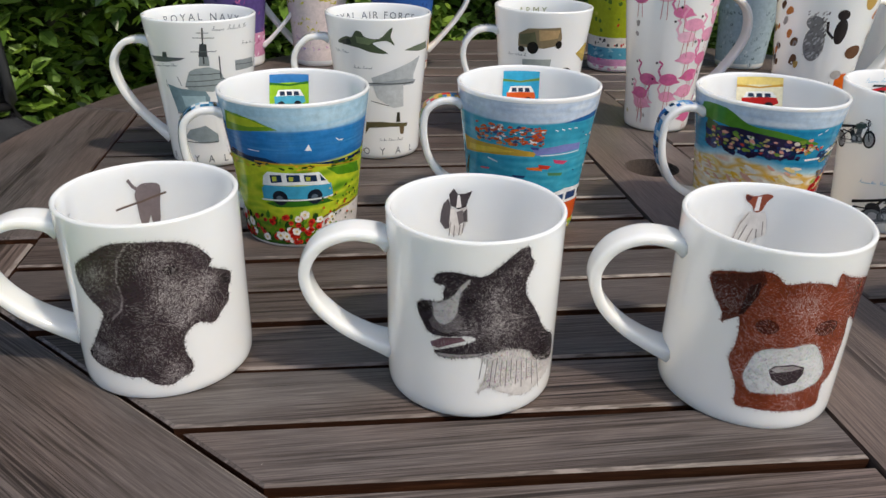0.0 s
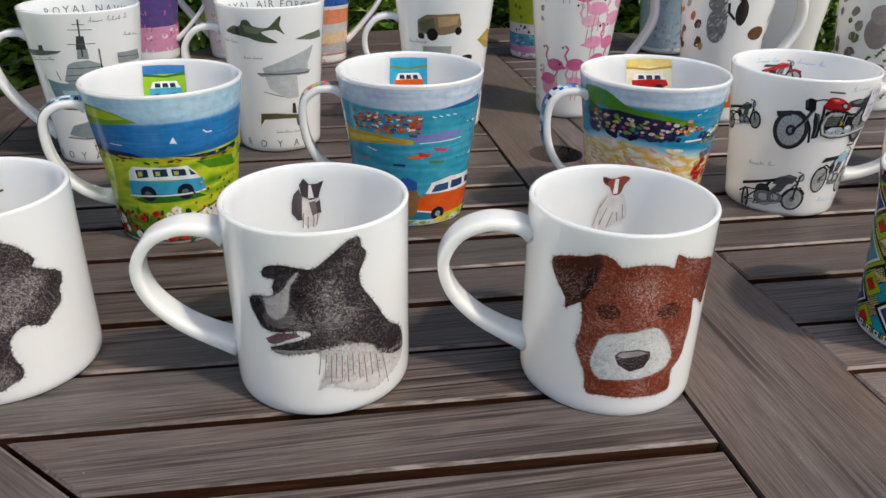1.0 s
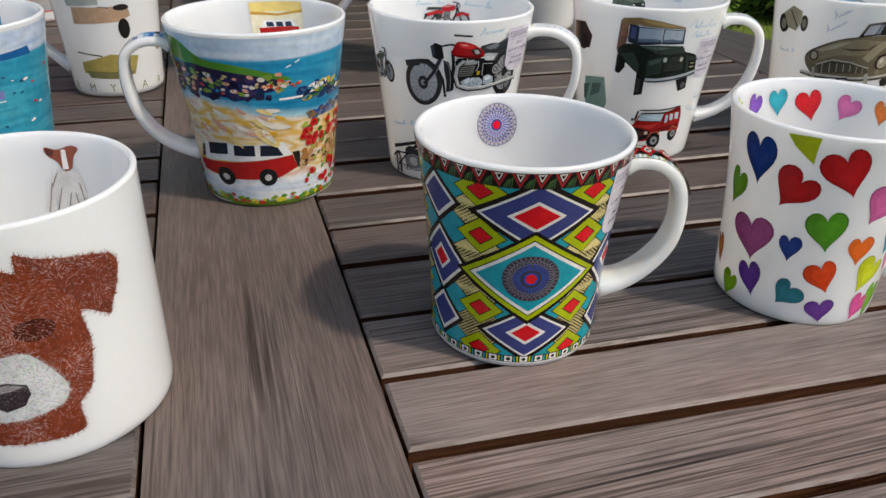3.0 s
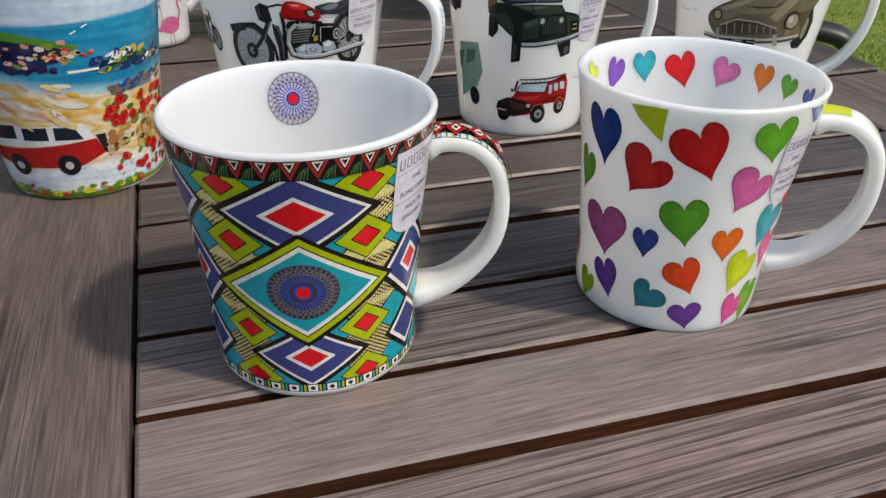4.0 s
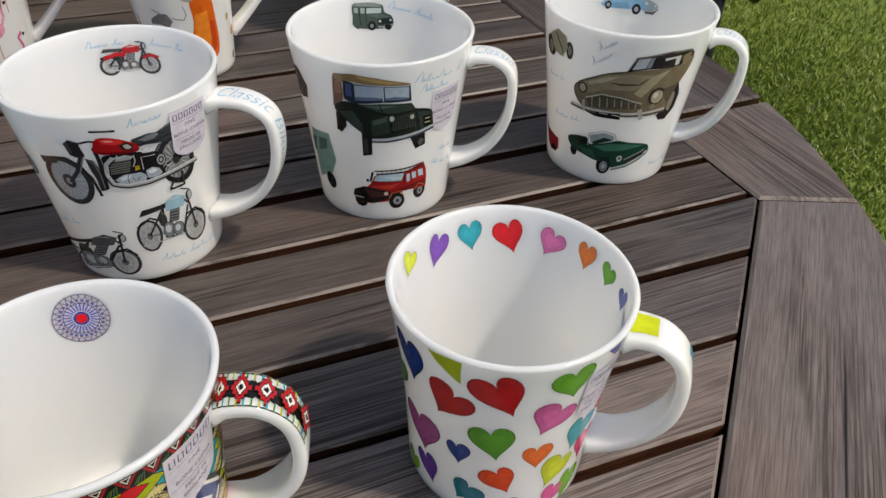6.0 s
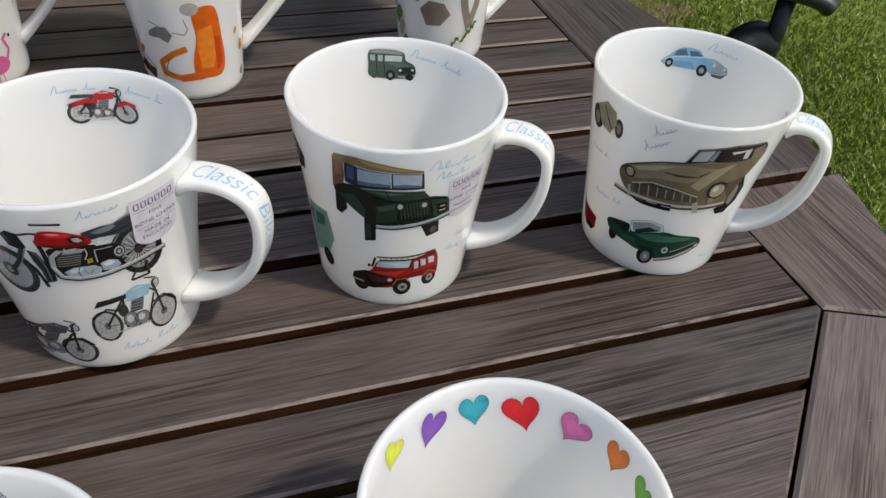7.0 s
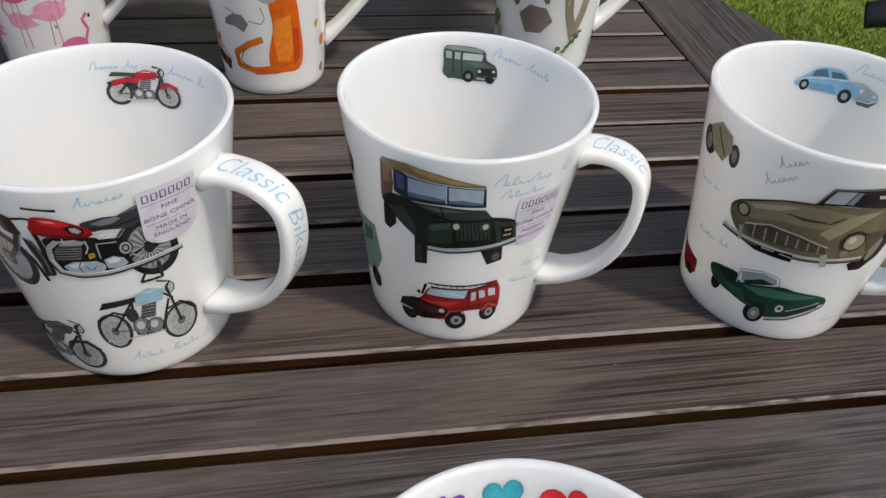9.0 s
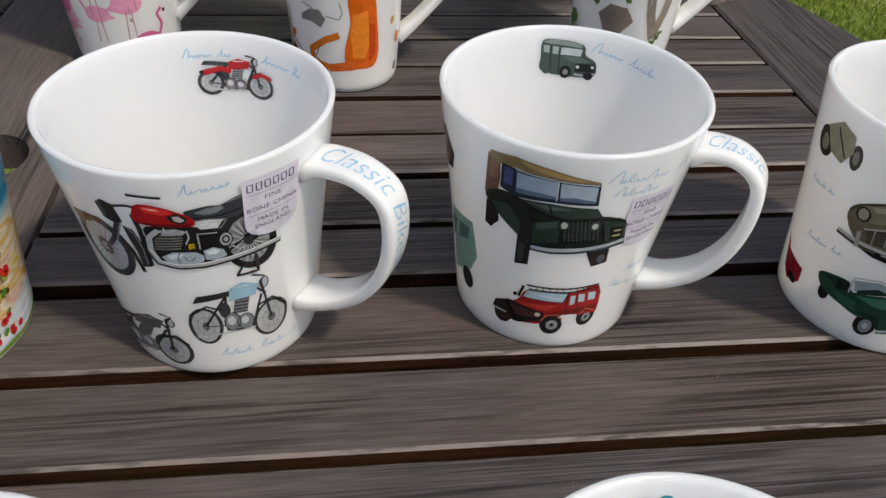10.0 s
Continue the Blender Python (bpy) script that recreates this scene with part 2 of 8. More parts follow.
def clip(poly, nx, ny, c):
    """The part of a convex outline with nx * x + ny * y <= c."""
    out = []
    for i, p in enumerate(poly):
        q = poly[(i + 1) % len(poly)]
        dp, dq = nx * p[0] + ny * p[1] - c, nx * q[0] + ny * q[1] - c
        if dp <= 0:
            out.append(p)
        if (dp < 0) != (dq < 0):
            t = dp / (dp - dq)
            out.append((p[0] + (q[0] - p[0]) * t, p[1] + (q[1] - p[1]) * t))
    return out


def inside_border(poly, gap=0.0018):
    for i, (x0, y0) in enumerate(INNER):
        x1, y1 = INNER[(i + 1) % 8]
        l = math.hypot(x1 - x0, y1 - y0)
        nx, ny = (y1 - y0) / l, (x0 - x1) / l
        poly = clip(poly, nx, ny, nx * x0 + ny * y0 - gap)
    return poly


rnd = random.Random(4)
# the gaps between the boards: how far from the middle, and how much each runs out of square, worn loose as they are
GAPS = [(-0.4600, -0.045), (-0.4155, -0.045), (-0.3710, -0.043), (-0.3270, -0.036), (-0.2828, -0.036), (-0.2355, -0.026), (-0.1945, -0.015), (-0.1525, -0.013), (SPLIT, -0.014)]
GAPS += [(SPLIT + 0.0409 * k, -0.012) for k in range(1, 15)]
for (v0, s0), (v1, s1) in zip(GAPS, GAPS[1:]):
    g = 0.0022 + rnd.uniform(-0.0004, 0.0006)
    lo, hi = v0 + g, v1 - g
    hi = hi - 0.001 if v1 == SPLIT else hi
    lo = lo + 0.003 if v0 == SPLIT else lo
    for u0, u1 in ((-0.6, -BEAM - 0.0018), (BEAM + 0.0018, 0.6)):
        shape = inside_border([(u0, lo + s0 * (u0 - BEAM)), (u1, lo + s0 * (u1 - BEAM)), (u1, hi + s1 * (u1 - BEAM)), (u0, hi + s1 * (u0 - BEAM))])
        if len(shape) > 2:
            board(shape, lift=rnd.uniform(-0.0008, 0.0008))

# the wide middle board, with the hole for a parasol
lo, hi = -INSIDE + 0.0015, INSIDE - 0.0015
ring_n = 40
HOLE = 0.023
bm = bmesh.new()
for z, flip in ((TOP, False), (TOP - THICK, True)):
    hole = [bm.verts.new((HOLE * math.cos(2 * math.pi * k / ring_n), HOLE * math.sin(2 * math.pi * k / ring_n), z)) for k in range(ring_n)]
    rim_pts = []
    for k in range(ring_n):
        a = 2 * math.pi * k / ring_n
        s = BEAM / max(abs(math.cos(a)), abs(math.sin(a)))
        rim_pts.append(bm.verts.new((s * math.cos(a), s * math.sin(a), z)))
    for k in range(ring_n):
        j = (k + 1) % ring_n
        f = (hole[k], rim_pts[k], rim_pts[j], hole[j])
        bm.faces.new(f[::-1] if flip else f)
    for y0, y1 in ((lo, -BEAM), (BEAM, hi)):
        q = [bm.verts.new(p) for p in ((-BEAM, y0, z), (BEAM, y0, z), (BEAM, y1, z), (-BEAM, y1, z))]
        bm.faces.new(q[::-1] if flip else q)
    if z == TOP:
        top_ring = hole
    else:
        for k in range(ring_n):
            j = (k + 1) % ring_n
            bm.faces.new((top_ring[k], top_ring[j], hole[j], hole[k]))
for x in (-BEAM, BEAM):
    q = [bm.verts.new(p) for p in ((x, lo, TOP), (x, hi, TOP), (x, hi, TOP - THICK), (x, lo, TOP - THICK))]
    bm.faces.new(q if x < 0 else q[::-1])
beam_ob = part("middle_board", bm, wood_material("middle_board_wood", (0.078, 0.067, 0.062), (0.102, 0.088, 0.082), (0.128, 0.112, 0.105), cracks=0.53), table)
beam_ob.data.transform(Matrix.Rotation(radians(-90), 4, "Z"))
beam_ob.rotation_euler = (0, 0, radians(90))

# the eight border pieces, straight inside and round outside
for i in range(8):
    (x0, y0), (x1, y1) = INNER[i], INNER[(i + 1) % 8]

    def out_angle(x, y):
        return math.atan2(y - CY, x - CX)
    a0, a1 = out_angle(x0, y0), out_angle(x1, y1)
    if a1 < a0:
        a1 += 2 * math.pi
    e = 0.0016
    steps = 14
    arc = [(CX + ROUT * math.cos(a0 + e + (a1 - a0 - 2 * e) * k / steps), CY + ROUT * math.sin(a0 + e + (a1 - a0 - 2 * e) * k / steps)) for k in range(steps + 1)]
    tx, ty = (x1 - x0), (y1 - y0)
    l = math.hypot(tx, ty)
    tx, ty = tx / l * 0.0009, ty / l * 0.0009
    whole = [(x0 + tx, y0 + ty)] + arc + [(x1 - tx, y1 - ty)]
    # the border is cut through where the two leaves meet
    for piece in (clip(whole, 0, 1, SPLIT - 0.003), clip(whole, 0, -1, -SPLIT - 0.005)):
        if len(piece) > 2:
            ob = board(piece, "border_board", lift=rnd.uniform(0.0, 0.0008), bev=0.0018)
            turn = math.atan2(y1 - y0, x1 - x0)
            ob.data.transform(Matrix.Rotation(-turn, 4, "Z"))
            ob.rotation_euler = (0, 0, turn)

# unseen battens added under the middle board's and border's joints to darken the gaps
def batten(x0, y0, x1, y1, wide, name="under_batten"):
    l = math.hypot(x1 - x0, y1 - y0)
    bm = bmesh.new()
    bmesh.ops.create_cube(bm, size=1, matrix=Matrix.Diagonal((l, wide, 0.018, 1)))
    ob = part(name, bm, WOOD, table)
    ob.location = ((x0 + x1) / 2, (y0 + y1) / 2, TOP - THICK - 0.0105)
    ob.rotation_euler = (0, 0, math.atan2(y1 - y0, x1 - x0))


for x in (-BEAM, BEAM):
    batten(x, -0.46, x, 0.46, 0.045)
for i in range(8):
    batten(*INNER[i], *INNER[(i + 1) % 8], 0.05)
batten(-0.46, SPLIT, 0.46, SPLIT, 0.05)

# the frame underneath, and four legs
bm = bmesh.new()
bmesh.ops.create_cube(bm, size=1, matrix=Matrix.LocRotScale((0, -0.06, TOP - THICK - 0.047), None, (0.86, 0.06, 0.05)))
bmesh.ops.create_cube(bm, size=1, matrix=Matrix.LocRotScale((0, 0.18, TOP - THICK - 0.047), None, (0.66, 0.05, 0.05)))
bmesh.ops.create_cube(bm, size=1, matrix=Matrix.LocRotScale((0, -0.30, TOP - THICK - 0.047), None, (0.66, 0.05, 0.05)))
for x in (-0.26, 0.26):
    bmesh.ops.create_cube(bm, size=1, matrix=Matrix.LocRotScale((x, -0.06, TOP - THICK - 0.047), None, (0.05, 0.74, 0.046)))
# block added deep below the hole, to hide the lawn and keep it dark
bmesh.ops.create_cube(bm, size=1, matrix=Matrix.LocRotScale((0, 0.0, TOP - THICK - 0.125), None, (0.30, 0.12, 0.05)))
part("under_frame", bm, FLANK, table)
for x in (-0.30, 0.30):
    for y in (-0.34, 0.22):
        bm = bmesh.new()
        bmesh.ops.create_cube(bm, size=1, matrix=Matrix.LocRotScale((x, y, (TOP - THICK) / 2), None, (0.055, 0.055, TOP - THICK)))
        bmesh.ops.bevel(bm, geom=bm.edges[:], offset=0.004, segments=1, affect="EDGES")
        part("leg", bm, FLANK, table)


import functools

# ---- mugs ----
# outer half profiles: height and radius
SHAPES = {
    "A": [(0, 0.0394), (0.0004, 0.0398), (0.0011, 0.0401), (0.003, 0.0403), (0.005, 0.0404), (0.010, 0.0405), (0.0456, 0.0406), (0.079, 0.0409), (0.0877, 0.0411)],
    "B": [(0, 0.0364), (0.0004, 0.0368), (0.0011, 0.0372), (0.003, 0.0374), (0.016, 0.0387), (0.0307, 0.0402), (0.0614, 0.0439), (0.0818, 0.0467), (0.0977, 0.0489)],
    "C": [(0.0, 0.0315), (0.0012, 0.0336), (0.0041, 0.0343), (0.0414, 0.0367), (0.0827, 0.0403), (0.1086, 0.0434), (0.1187, 0.0445)],
    "D": [(0, 0.0290), (0.0013, 0.0306), (0.0042, 0.0313), (0.05, 0.0345), (0.10, 0.0405), (0.14, 0.0452), (0.1568, 0.0468)],
    "E": [(0, 0.0338), (0.0004, 0.0342), (0.0011, 0.0346), (0.003, 0.0348), (0.0306, 0.0360), (0.0561, 0.0380), (0.0765, 0.0406), (0.0878, 0.0425)],
}
WALL = 0.0024


def straight(shape, z):
    p = SHAPES[shape]
    for (z0, r0), (z1, r1) in zip(p, p[1:]):
        if z <= z1:
            return r0 + (r1 - r0) * (z - z0) / (z1 - z0)
    return p[-1][1]


@functools.lru_cache(None)
def radius(shape, z):
    """Outer radius at a height, rounded off between the points of the profile."""
    w = min(0.009, z - 0.004, SHAPES[shape][-1][0] - z)
    if w <= 0:
        return straight(shape, z)
    return sum(straight(shape, z + w * k / 6) for k in range(-6, 7)) / 13


# handles: how far out from the wall, and the height as a share of the mug's
HANDLES = {
    "A": [(-0.0012, 0.825), (0.005, 0.865), (0.018, 0.878), (0.031, 0.812), (0.0378, 0.665), (0.0342, 0.495), (0.0232, 0.348), (0.010, 0.247), (-0.0012, 0.185)],
    "B": [(-0.0012, 0.865), (0.0045, 0.890), (0.0148, 0.882), (0.0240, 0.810), (0.0275, 0.66), (0.0262, 0.495), (0.0197, 0.357), (0.009, 0.270), (-0.0012, 0.235)],
    "C": [(-0.0012, 0.815), (0.006, 0.835), (0.019, 0.815), (0.030, 0.72), (0.0325, 0.60), (0.028, 0.46), (0.019, 0.33), (0.008, 0.22), (-0.0012, 0.14)],
    "D": [(-0.0012, 0.78), (0.006, 0.80), (0.022, 0.785), (0.037, 0.71), (0.043, 0.60), (0.041, 0.50), (0.031, 0.38), (0.019, 0.28), (0.008, 0.20), (-0.0012, 0.145)],
    "E": [(-0.0012, 0.865), (0.004, 0.885), (0.0135, 0.870), (0.0222, 0.79), (0.0264, 0.65), (0.0258, 0.495), (0.0192, 0.365), (0.0095, 0.275), (-0.0012, 0.235)],
}


# how far the handles of some mugs reach out, against the usual
REACH = {"bike": 1.18, "jeep": 0.97, "car": 0.84, "african": 0.96, "hearts": 0.93}


def handle_path(shape, reach=1.0):
    h = SHAPES[shape][-1][0]
    return smooth_path([(radius(shape, f * h) + o * reach, 0, f * h) for o, f in HANDLES[shape]], 5)


def handle_size(i, m, shape):
    """Half the width and half the thickness; it spreads where it meets the wall."""
    e = abs(2 * i / (m - 1) - 1)
    return (0.0078 if shape == "A" else 0.0073 if shape in "BE" else 0.0066) + 0.0018 * e ** 4, (0.0028 if shape == "A" else 0.0026) + 0.0012 * e ** 6


def handle_mesh(shape, turn, reach):
    path = handle_path(shape, reach)
    bm = bmesh.new()
    rings = []
    m = len(path)
    spin = Matrix.Rotation(radians(turn), 3, "Z")
    side = Vector((0, 1, 0))
    for i, p in enumerate(path):
        d = (path[min(i + 1, m - 1)] - path[max(i - 1, 0)]).normalized()
        nrm = side.cross(d).normalized()
        wid, thick = handle_size(i, m, shape)
        ring = []
        for k in range(18):
            a = 2 * math.pi * k / 18
            c, s = math.cos(a), math.sin(a)
            c, s = math.copysign(abs(c) ** 0.38, c), math.copysign(abs(s) ** 0.5, s)
            ring.append(bm.verts.new(spin @ (p + side * wid * c + nrm * thick * s)))
        rings.append(ring)
    for a, b in zip(rings, rings[1:]):
        for k in range(18):
            bm.faces.new((a[k], a[(k + 1) % 18], b[(k + 1) % 18], b[k]))
    bm.faces.new(rings[0][::-1])
    bm.faces.new(rings[-1])
    bmesh.ops.recalc_face_normals(bm, faces=bm.faces)
    return bm


def mug(label, x, y, shape, turn, reach=1.0):
    ob = tagged(new("mug"), label, "mug", "mugs on the table")
    ob.matrix_world = pose(x, y, TOP + 0.0004)
    h = SHAPES[shape][-1][0]
    rr = SHAPES[shape][-1][1]
    foot = SHAPES[shape][0][1]
    prof = [(0.0, 0.0022), (foot - 0.005, 0.0022), (foot - 0.003, 0.0002)] + [(r, z) for z, r in SHAPES[shape] if z < 0.006]
    prof += [(radius(shape, 0.007 + (h - 0.007) * k / 32), 0.007 + (h - 0.007) * k / 32) for k in range(33)]
    prof += [(rr + 0.0001, h + 0.0006), (rr - 0.0004, h + 0.0012), (rr - WALL / 2, h + 0.0015), (rr - WALL + 0.0004, h + 0.0010), (rr - WALL, h)]
    prof += [(radius(shape, h * k) - WALL, h * k) for k in (0.93, 0.85, 0.75, 0.65, 0.55, 0.45, 0.35, 0.25, 0.17, 0.11)]
    prof += [(radius(shape, 0.08 * h) - 0.0045, 0.075 * h), (radius(shape, 0.05 * h) - 0.009, 0.058 * h), (0.0, 0.055 * h)]
    bm = bmesh.new()
    n = 96
    rings = []
    for r, z in prof:
        if r == 0:
            rings.append([bm.verts.new((0, 0, z))])
        else:
            rings.append([bm.verts.new((r * math.cos(2 * math.pi * i / n), r * math.sin(2 * math.pi * i / n), z)) for i in range(n)])
    for a, b in zip(rings, rings[1:]):
        for i in range(n):
            j = (i + 1) % n
            if len(a) == 1:
                bm.faces.new((a[0], b[j], b[i]))
            elif len(b) == 1:
                bm.faces.new((a[i], a[j], b[0]))
            else:
                bm.faces.new((a[i], a[j], b[j], b[i]))
    part("body", bm, CHINA, ob, smooth=True)
    part("handle", handle_mesh(shape, turn, reach), CHINA, ob, smooth=True)
    return ob


MUGS = {}
for key, label, x, y, shape, turn in [
    ("lab", "white bone china mug printed with a dark grey dog motif", -0.1341, 0.3299, "A", 191),
    ("collie", "white bone china mug printed with a black and white dog motif", 0.0185, 0.3255, "A", 187),
    ("terrier", "white bone china mug printed with a rust brown dog motif", 0.1537, 0.3254, "A", 180),
    ("vanblue", "flared mug painted with a blue camper van in a meadow", -0.0997, 0.4927, "B", 200),
    ("vanorange", "flared mug painted with an orange camper van by a harbour", 0.0547, 0.5226, "B", 188),
    ("vanred", "flared mug painted with a red camper van on a beach", 0.2168, 0.5200, "B", 186),
    ("bike", "flared white mug printed with vintage motorcycles", 0.3276, 0.5437, "B", -19),
    ("jeep", "flared white mug printed with off-road cars", 0.4595, 0.5703, "B", -21),
    ("car", "flared white mug printed with vintage sports cars", 0.6044, 0.5794, "B", -32),
    ("african", "flared mug with a bright geometric diamond pattern", 0.3327, 0.3577, "E", -9),
    ("hearts", "flared white mug covered in watercolour hearts", 0.4711, 0.3738, "E", -30),
    ("navy", "tall white mug printed with grey warships", -0.2050, 0.6340, "C", 188),
    ("raf", "tall white mug printed with military aircraft", -0.0640, 0.6670, "C", 186),
    ("army", "tall white mug printed with army vehicles", 0.0797, 0.7265, "C", 186),
    ("flamingo", "tall latte mug printed with pink wading bird shapes", 0.2050, 0.7700, "D", 12),
    ("cats", "tall latte mug printed with cat shapes", 0.3450, 0.7590, "D", 12),
    ("sloth", "tall latte mug printed with brown animal shapes and leaves", 0.5185, 0.8025, "D", 8),
    ("purple", "tall mug with a dark purple and pink pattern", -0.2810, 0.9910, "D", 5),
    ("pastel", "tall mug with rows of pastel lettering bars", -0.1820, 1.0120, "D", 170),
    ("stripe", "tall mug with a blue top and orange stripes", -0.0710, 0.9890, "D", 10),
    ("lime", "tall mug with lime, orange and teal bands", 0.2018, 1.0280, "D", 100),
    ("meadow", "tall mug with a pale blue country scene", 0.3805, 1.0660, "D", 90),
    ("brick", "tall mug printed with a brown brick building", 0.5350, 1.0990, "D", 10),
    ("plain", "tall white mug at the back of the table", 0.4840, 0.9300, "D", 60),
]:
    MUGS[key] = (mug(label, x, y, shape, turn, REACH.get(key, 1.0)), shape, turn)


# ---- prints on the mugs ----
from mathutils.geometry import delaunay_2d_cdt


# how the prints of each mug sit: turn in degrees, stretch and lift in millimetres, outside and then inside
SEAT = {
    "lab": (1.9, 1.003, 1.4, 3.0, 1.018, 0.4), "collie": (0.8, 0.999, 1.7, 3.0, 1.016, 0.1), "terrier": (1.1, 0.995, 1.7, 1.7, 1.014, 0.1),
    "vanblue": (1.2, 1.012, 1.3, 3.2, 1.023, 0.2), "vanorange": (1.8, 1.0145, 0.1, 1.8, 1.026, -0.7), "vanred": (2.2, 1.010, 1.0, 0.6, 1.023, 0.2),
    "bike": (1.5, 1.012, 0.6, -0.3, 1.024, -2.4), "jeep": (1.1, 1.009, 0.9, 0.1, 1.027, -0.4), "car": (0.9, 1.011, -0.1, -0.8, 1.034, 0.3),
    "african": (0.9, 1.002, 1.7, 0.0, 1.000, 2.0), "hearts": (0.3, 1.009, 0.9, -0.7, 1.005, 1.8),
}


class Print:
    """A printed picture, laid 0.05 mm over the glaze of a mug. Millimetres: along the wall from the azimuth az
    (to the right as one looks at it, on a girth of radius 40), and up from the foot."""

    def __init__(self, key, az, inside=False):
        self.key = key
        self.mug, self.shape, self.turn = MUGS[key]
        k = {"C": 1.034, "D": 1.045}.get(self.shape, 1.0)
        self.seat = SEAT.get(key, (0, k, 0, 0, k, 0))[3 * inside:3 * inside + 3]
        self.az, self.inside = radians(az + self.seat[0]), inside
        self.vs, self.fs, self.cs = [], [], []
        self.layer, self.fixed = 0, None
        self.about, self.spread = 0.0, 1.0
        self.outlines, self.tones = [], []
        self.rng = random.Random(len(key) * 31 + int(az))

    def place(self, x, y, off):
        x = self.about + (x - self.about) * self.spread
        z = min(max(y * self.seat[1] + self.seat[2], 0.4), SHAPES[self.shape][-1][0] * 1000 - 0.4) / 1000
        if self.inside:
            a, r = self.az - x / 40, radius(self.shape, z) - WALL - 0.00009 - off
        else:
            a, r = self.az + x / 40, radius(self.shape, z) + 0.00005 + off
        return (r * math.cos(a), r * math.sin(a), z)

    def next_layer(self):
        self.layer = self.layer + 1 if self.fixed is None else self.fixed

    def put(self, pts, faces, col, sub=0.0):
        off = (self.layer + sub) * 0.000008
        base = len(self.vs)
        self.vs += [self.place(x, y, off) for x, y in pts]
        for f in faces:
            f = [base + i for i in f]
            self.fs.append(f[::-1] if self.inside else f)
        c = (*(srgb(col) if isinstance(col, str) else col), 1)
        self.cs += [c] * len(pts)

    def fill(self, col, pts, step=3.0):
        pts = [(x * 3, y) for x, y in pts]
        ring = []
        for i, (x0, y0) in enumerate(pts):
            x1, y1 = pts[(i + 1) % len(pts)]
            k = max(1, int(math.hypot(x1 - x0, y1 - y0) / step))
            ring += [(x0 + (x1 - x0) * j / k, y0 + (y1 - y0) * j / k) for j in range(k)]
        xs, ys = [p[0] for p in ring], [p[1] for p in ring]
        grid = []
        x = min(xs) + step * 0.6
        while x < max(xs):
            y = min(ys) + step * 0.6
            while y < max(ys):
                grid.append((x, y))
                y += step
            x += step
        n = len(ring)
        got = delaunay_2d_cdt([Vector(p) for p in ring + grid], [], [list(range(n))], 1, 1e-4)
        used = sorted({i for f in got[2] for i in f})
        where = {i: k for k, i in enumerate(used)}
        faces = []
        for f in got[2]:
            a, b, c = [got[0][i] for i in f[:3]]
            area = (b.x - a.x) * (c.y - a.y) - (c.x - a.x) * (b.y - a.y)
            f = [where[i] for i in f]
            faces.append(f if area > 0 else f[::-1])
        self.next_layer()
        self.put([(got[0][i].x / 3, got[0][i].y) for i in used], faces, col)

    def poly(self, col, *xy):
        pts = list(zip(xy[::2], xy[1::2]))
        if len(pts) > 9:
            ring = []
            for i, p1 in enumerate(pts):
                p0, p2, p3 = pts[i - 1], pts[(i + 1) % len(pts)], pts[(i + 2) % len(pts)]
                for t in (0.0, 0.34, 0.67):
                    ring.append(tuple(0.5 * (2 * b + (c - a) * t + (2 * a - 5 * b + 4 * c - d) * t * t + (3 * b - a - 3 * c + d) * t ** 3) for a, b, c, d in zip(p0, p1, p2, p3)))
            pts = ring
        self.outlines.append((col, pts))
        self.fill(col, pts)

    def line(self, col, width, *xy):
        pts = [Vector(p) for p in zip(xy[::2], xy[1::2])]
        dense = [pts[0]]
        for a, b in zip(pts, pts[1:]):
            k = max(1, int((b - a).length / 1.2))
            dense += [a + (b - a) * (j + 1) / k for j in range(k)]
        out = []
        for i, p in enumerate(dense):
            d = dense[min(i + 1, len(dense) - 1)] - dense[max(i - 1, 0)]
            d = d.normalized() if d.length else Vector((1, 0))
            s = Vector((-d.y, d.x)) * width / 2
            out += [tuple(p - s), tuple(p + s)]
        self.next_layer()
        self.put(out, [(2 * i, 2 * i + 2, 2 * i + 3, 2 * i + 1) for i in range(len(dense) - 1)], col)

    def dot(self, col, x, y, rx, ry=None):
        ry = ry or rx
        n = 10 if max(rx, ry) < 1.5 else 24
        self.fill(col, [(x + rx * math.cos(2 * math.pi * i / n), y + ry * math.sin(2 * math.pi * i / n)) for i in range(n)])

    def ring(self, col, width, x, y, rx, ry):
        xy = [f for i in range(33) for f in (x + rx * math.cos(math.pi * i / 16), y + ry * math.sin(math.pi * i / 16))]
        self.line(col, width, *xy)

    def scrawl(self, col, x0, y0, x1, y1, h):
        """Handwriting that cannot be read: slanted joined loops of uneven size, in words."""
        l = math.hypot(x1 - x0, y1 - y0)
        ux, uy = (x1 - x0) / l, (y1 - y0) / l
        at, first, words = 0.0, True, []
        word = []
        while at < l:
            tall = h * (1.25 if first else self.rng.choice((0.26, 0.34, 0.40, 0.30, 0.95, 0.36)))
            wide = h * (0.75 if first else self.rng.uniform(0.34, 0.62))
            bow = self.rng.choice((0.5, 0.12, 0.08, 0.2, -0.1))
            for k in range(8):
                a = 2 * math.pi * k / 8
                px = at + wide * (k / 8) + bow * wide * math.sin(a) + 0.35 * tall * (1 - math.cos(a)) / 2
                py = tall * (1 - math.cos(a)) / 2 * self.rng.uniform(0.93, 1.05)
                word.append((px, py))
            at += wide
            first = False
            if len(word) > 8 * self.rng.randint(5, 8):
                words.append(word)
                word, first, at = [], True, at + 0.7 * h
        for word in words + [word]:
            if len(word) > 8:
                self.line(col, 0.27, *[f for px, py in word for f in (x0 + px * ux - py * uy, y0 + px * uy + py * ux)])

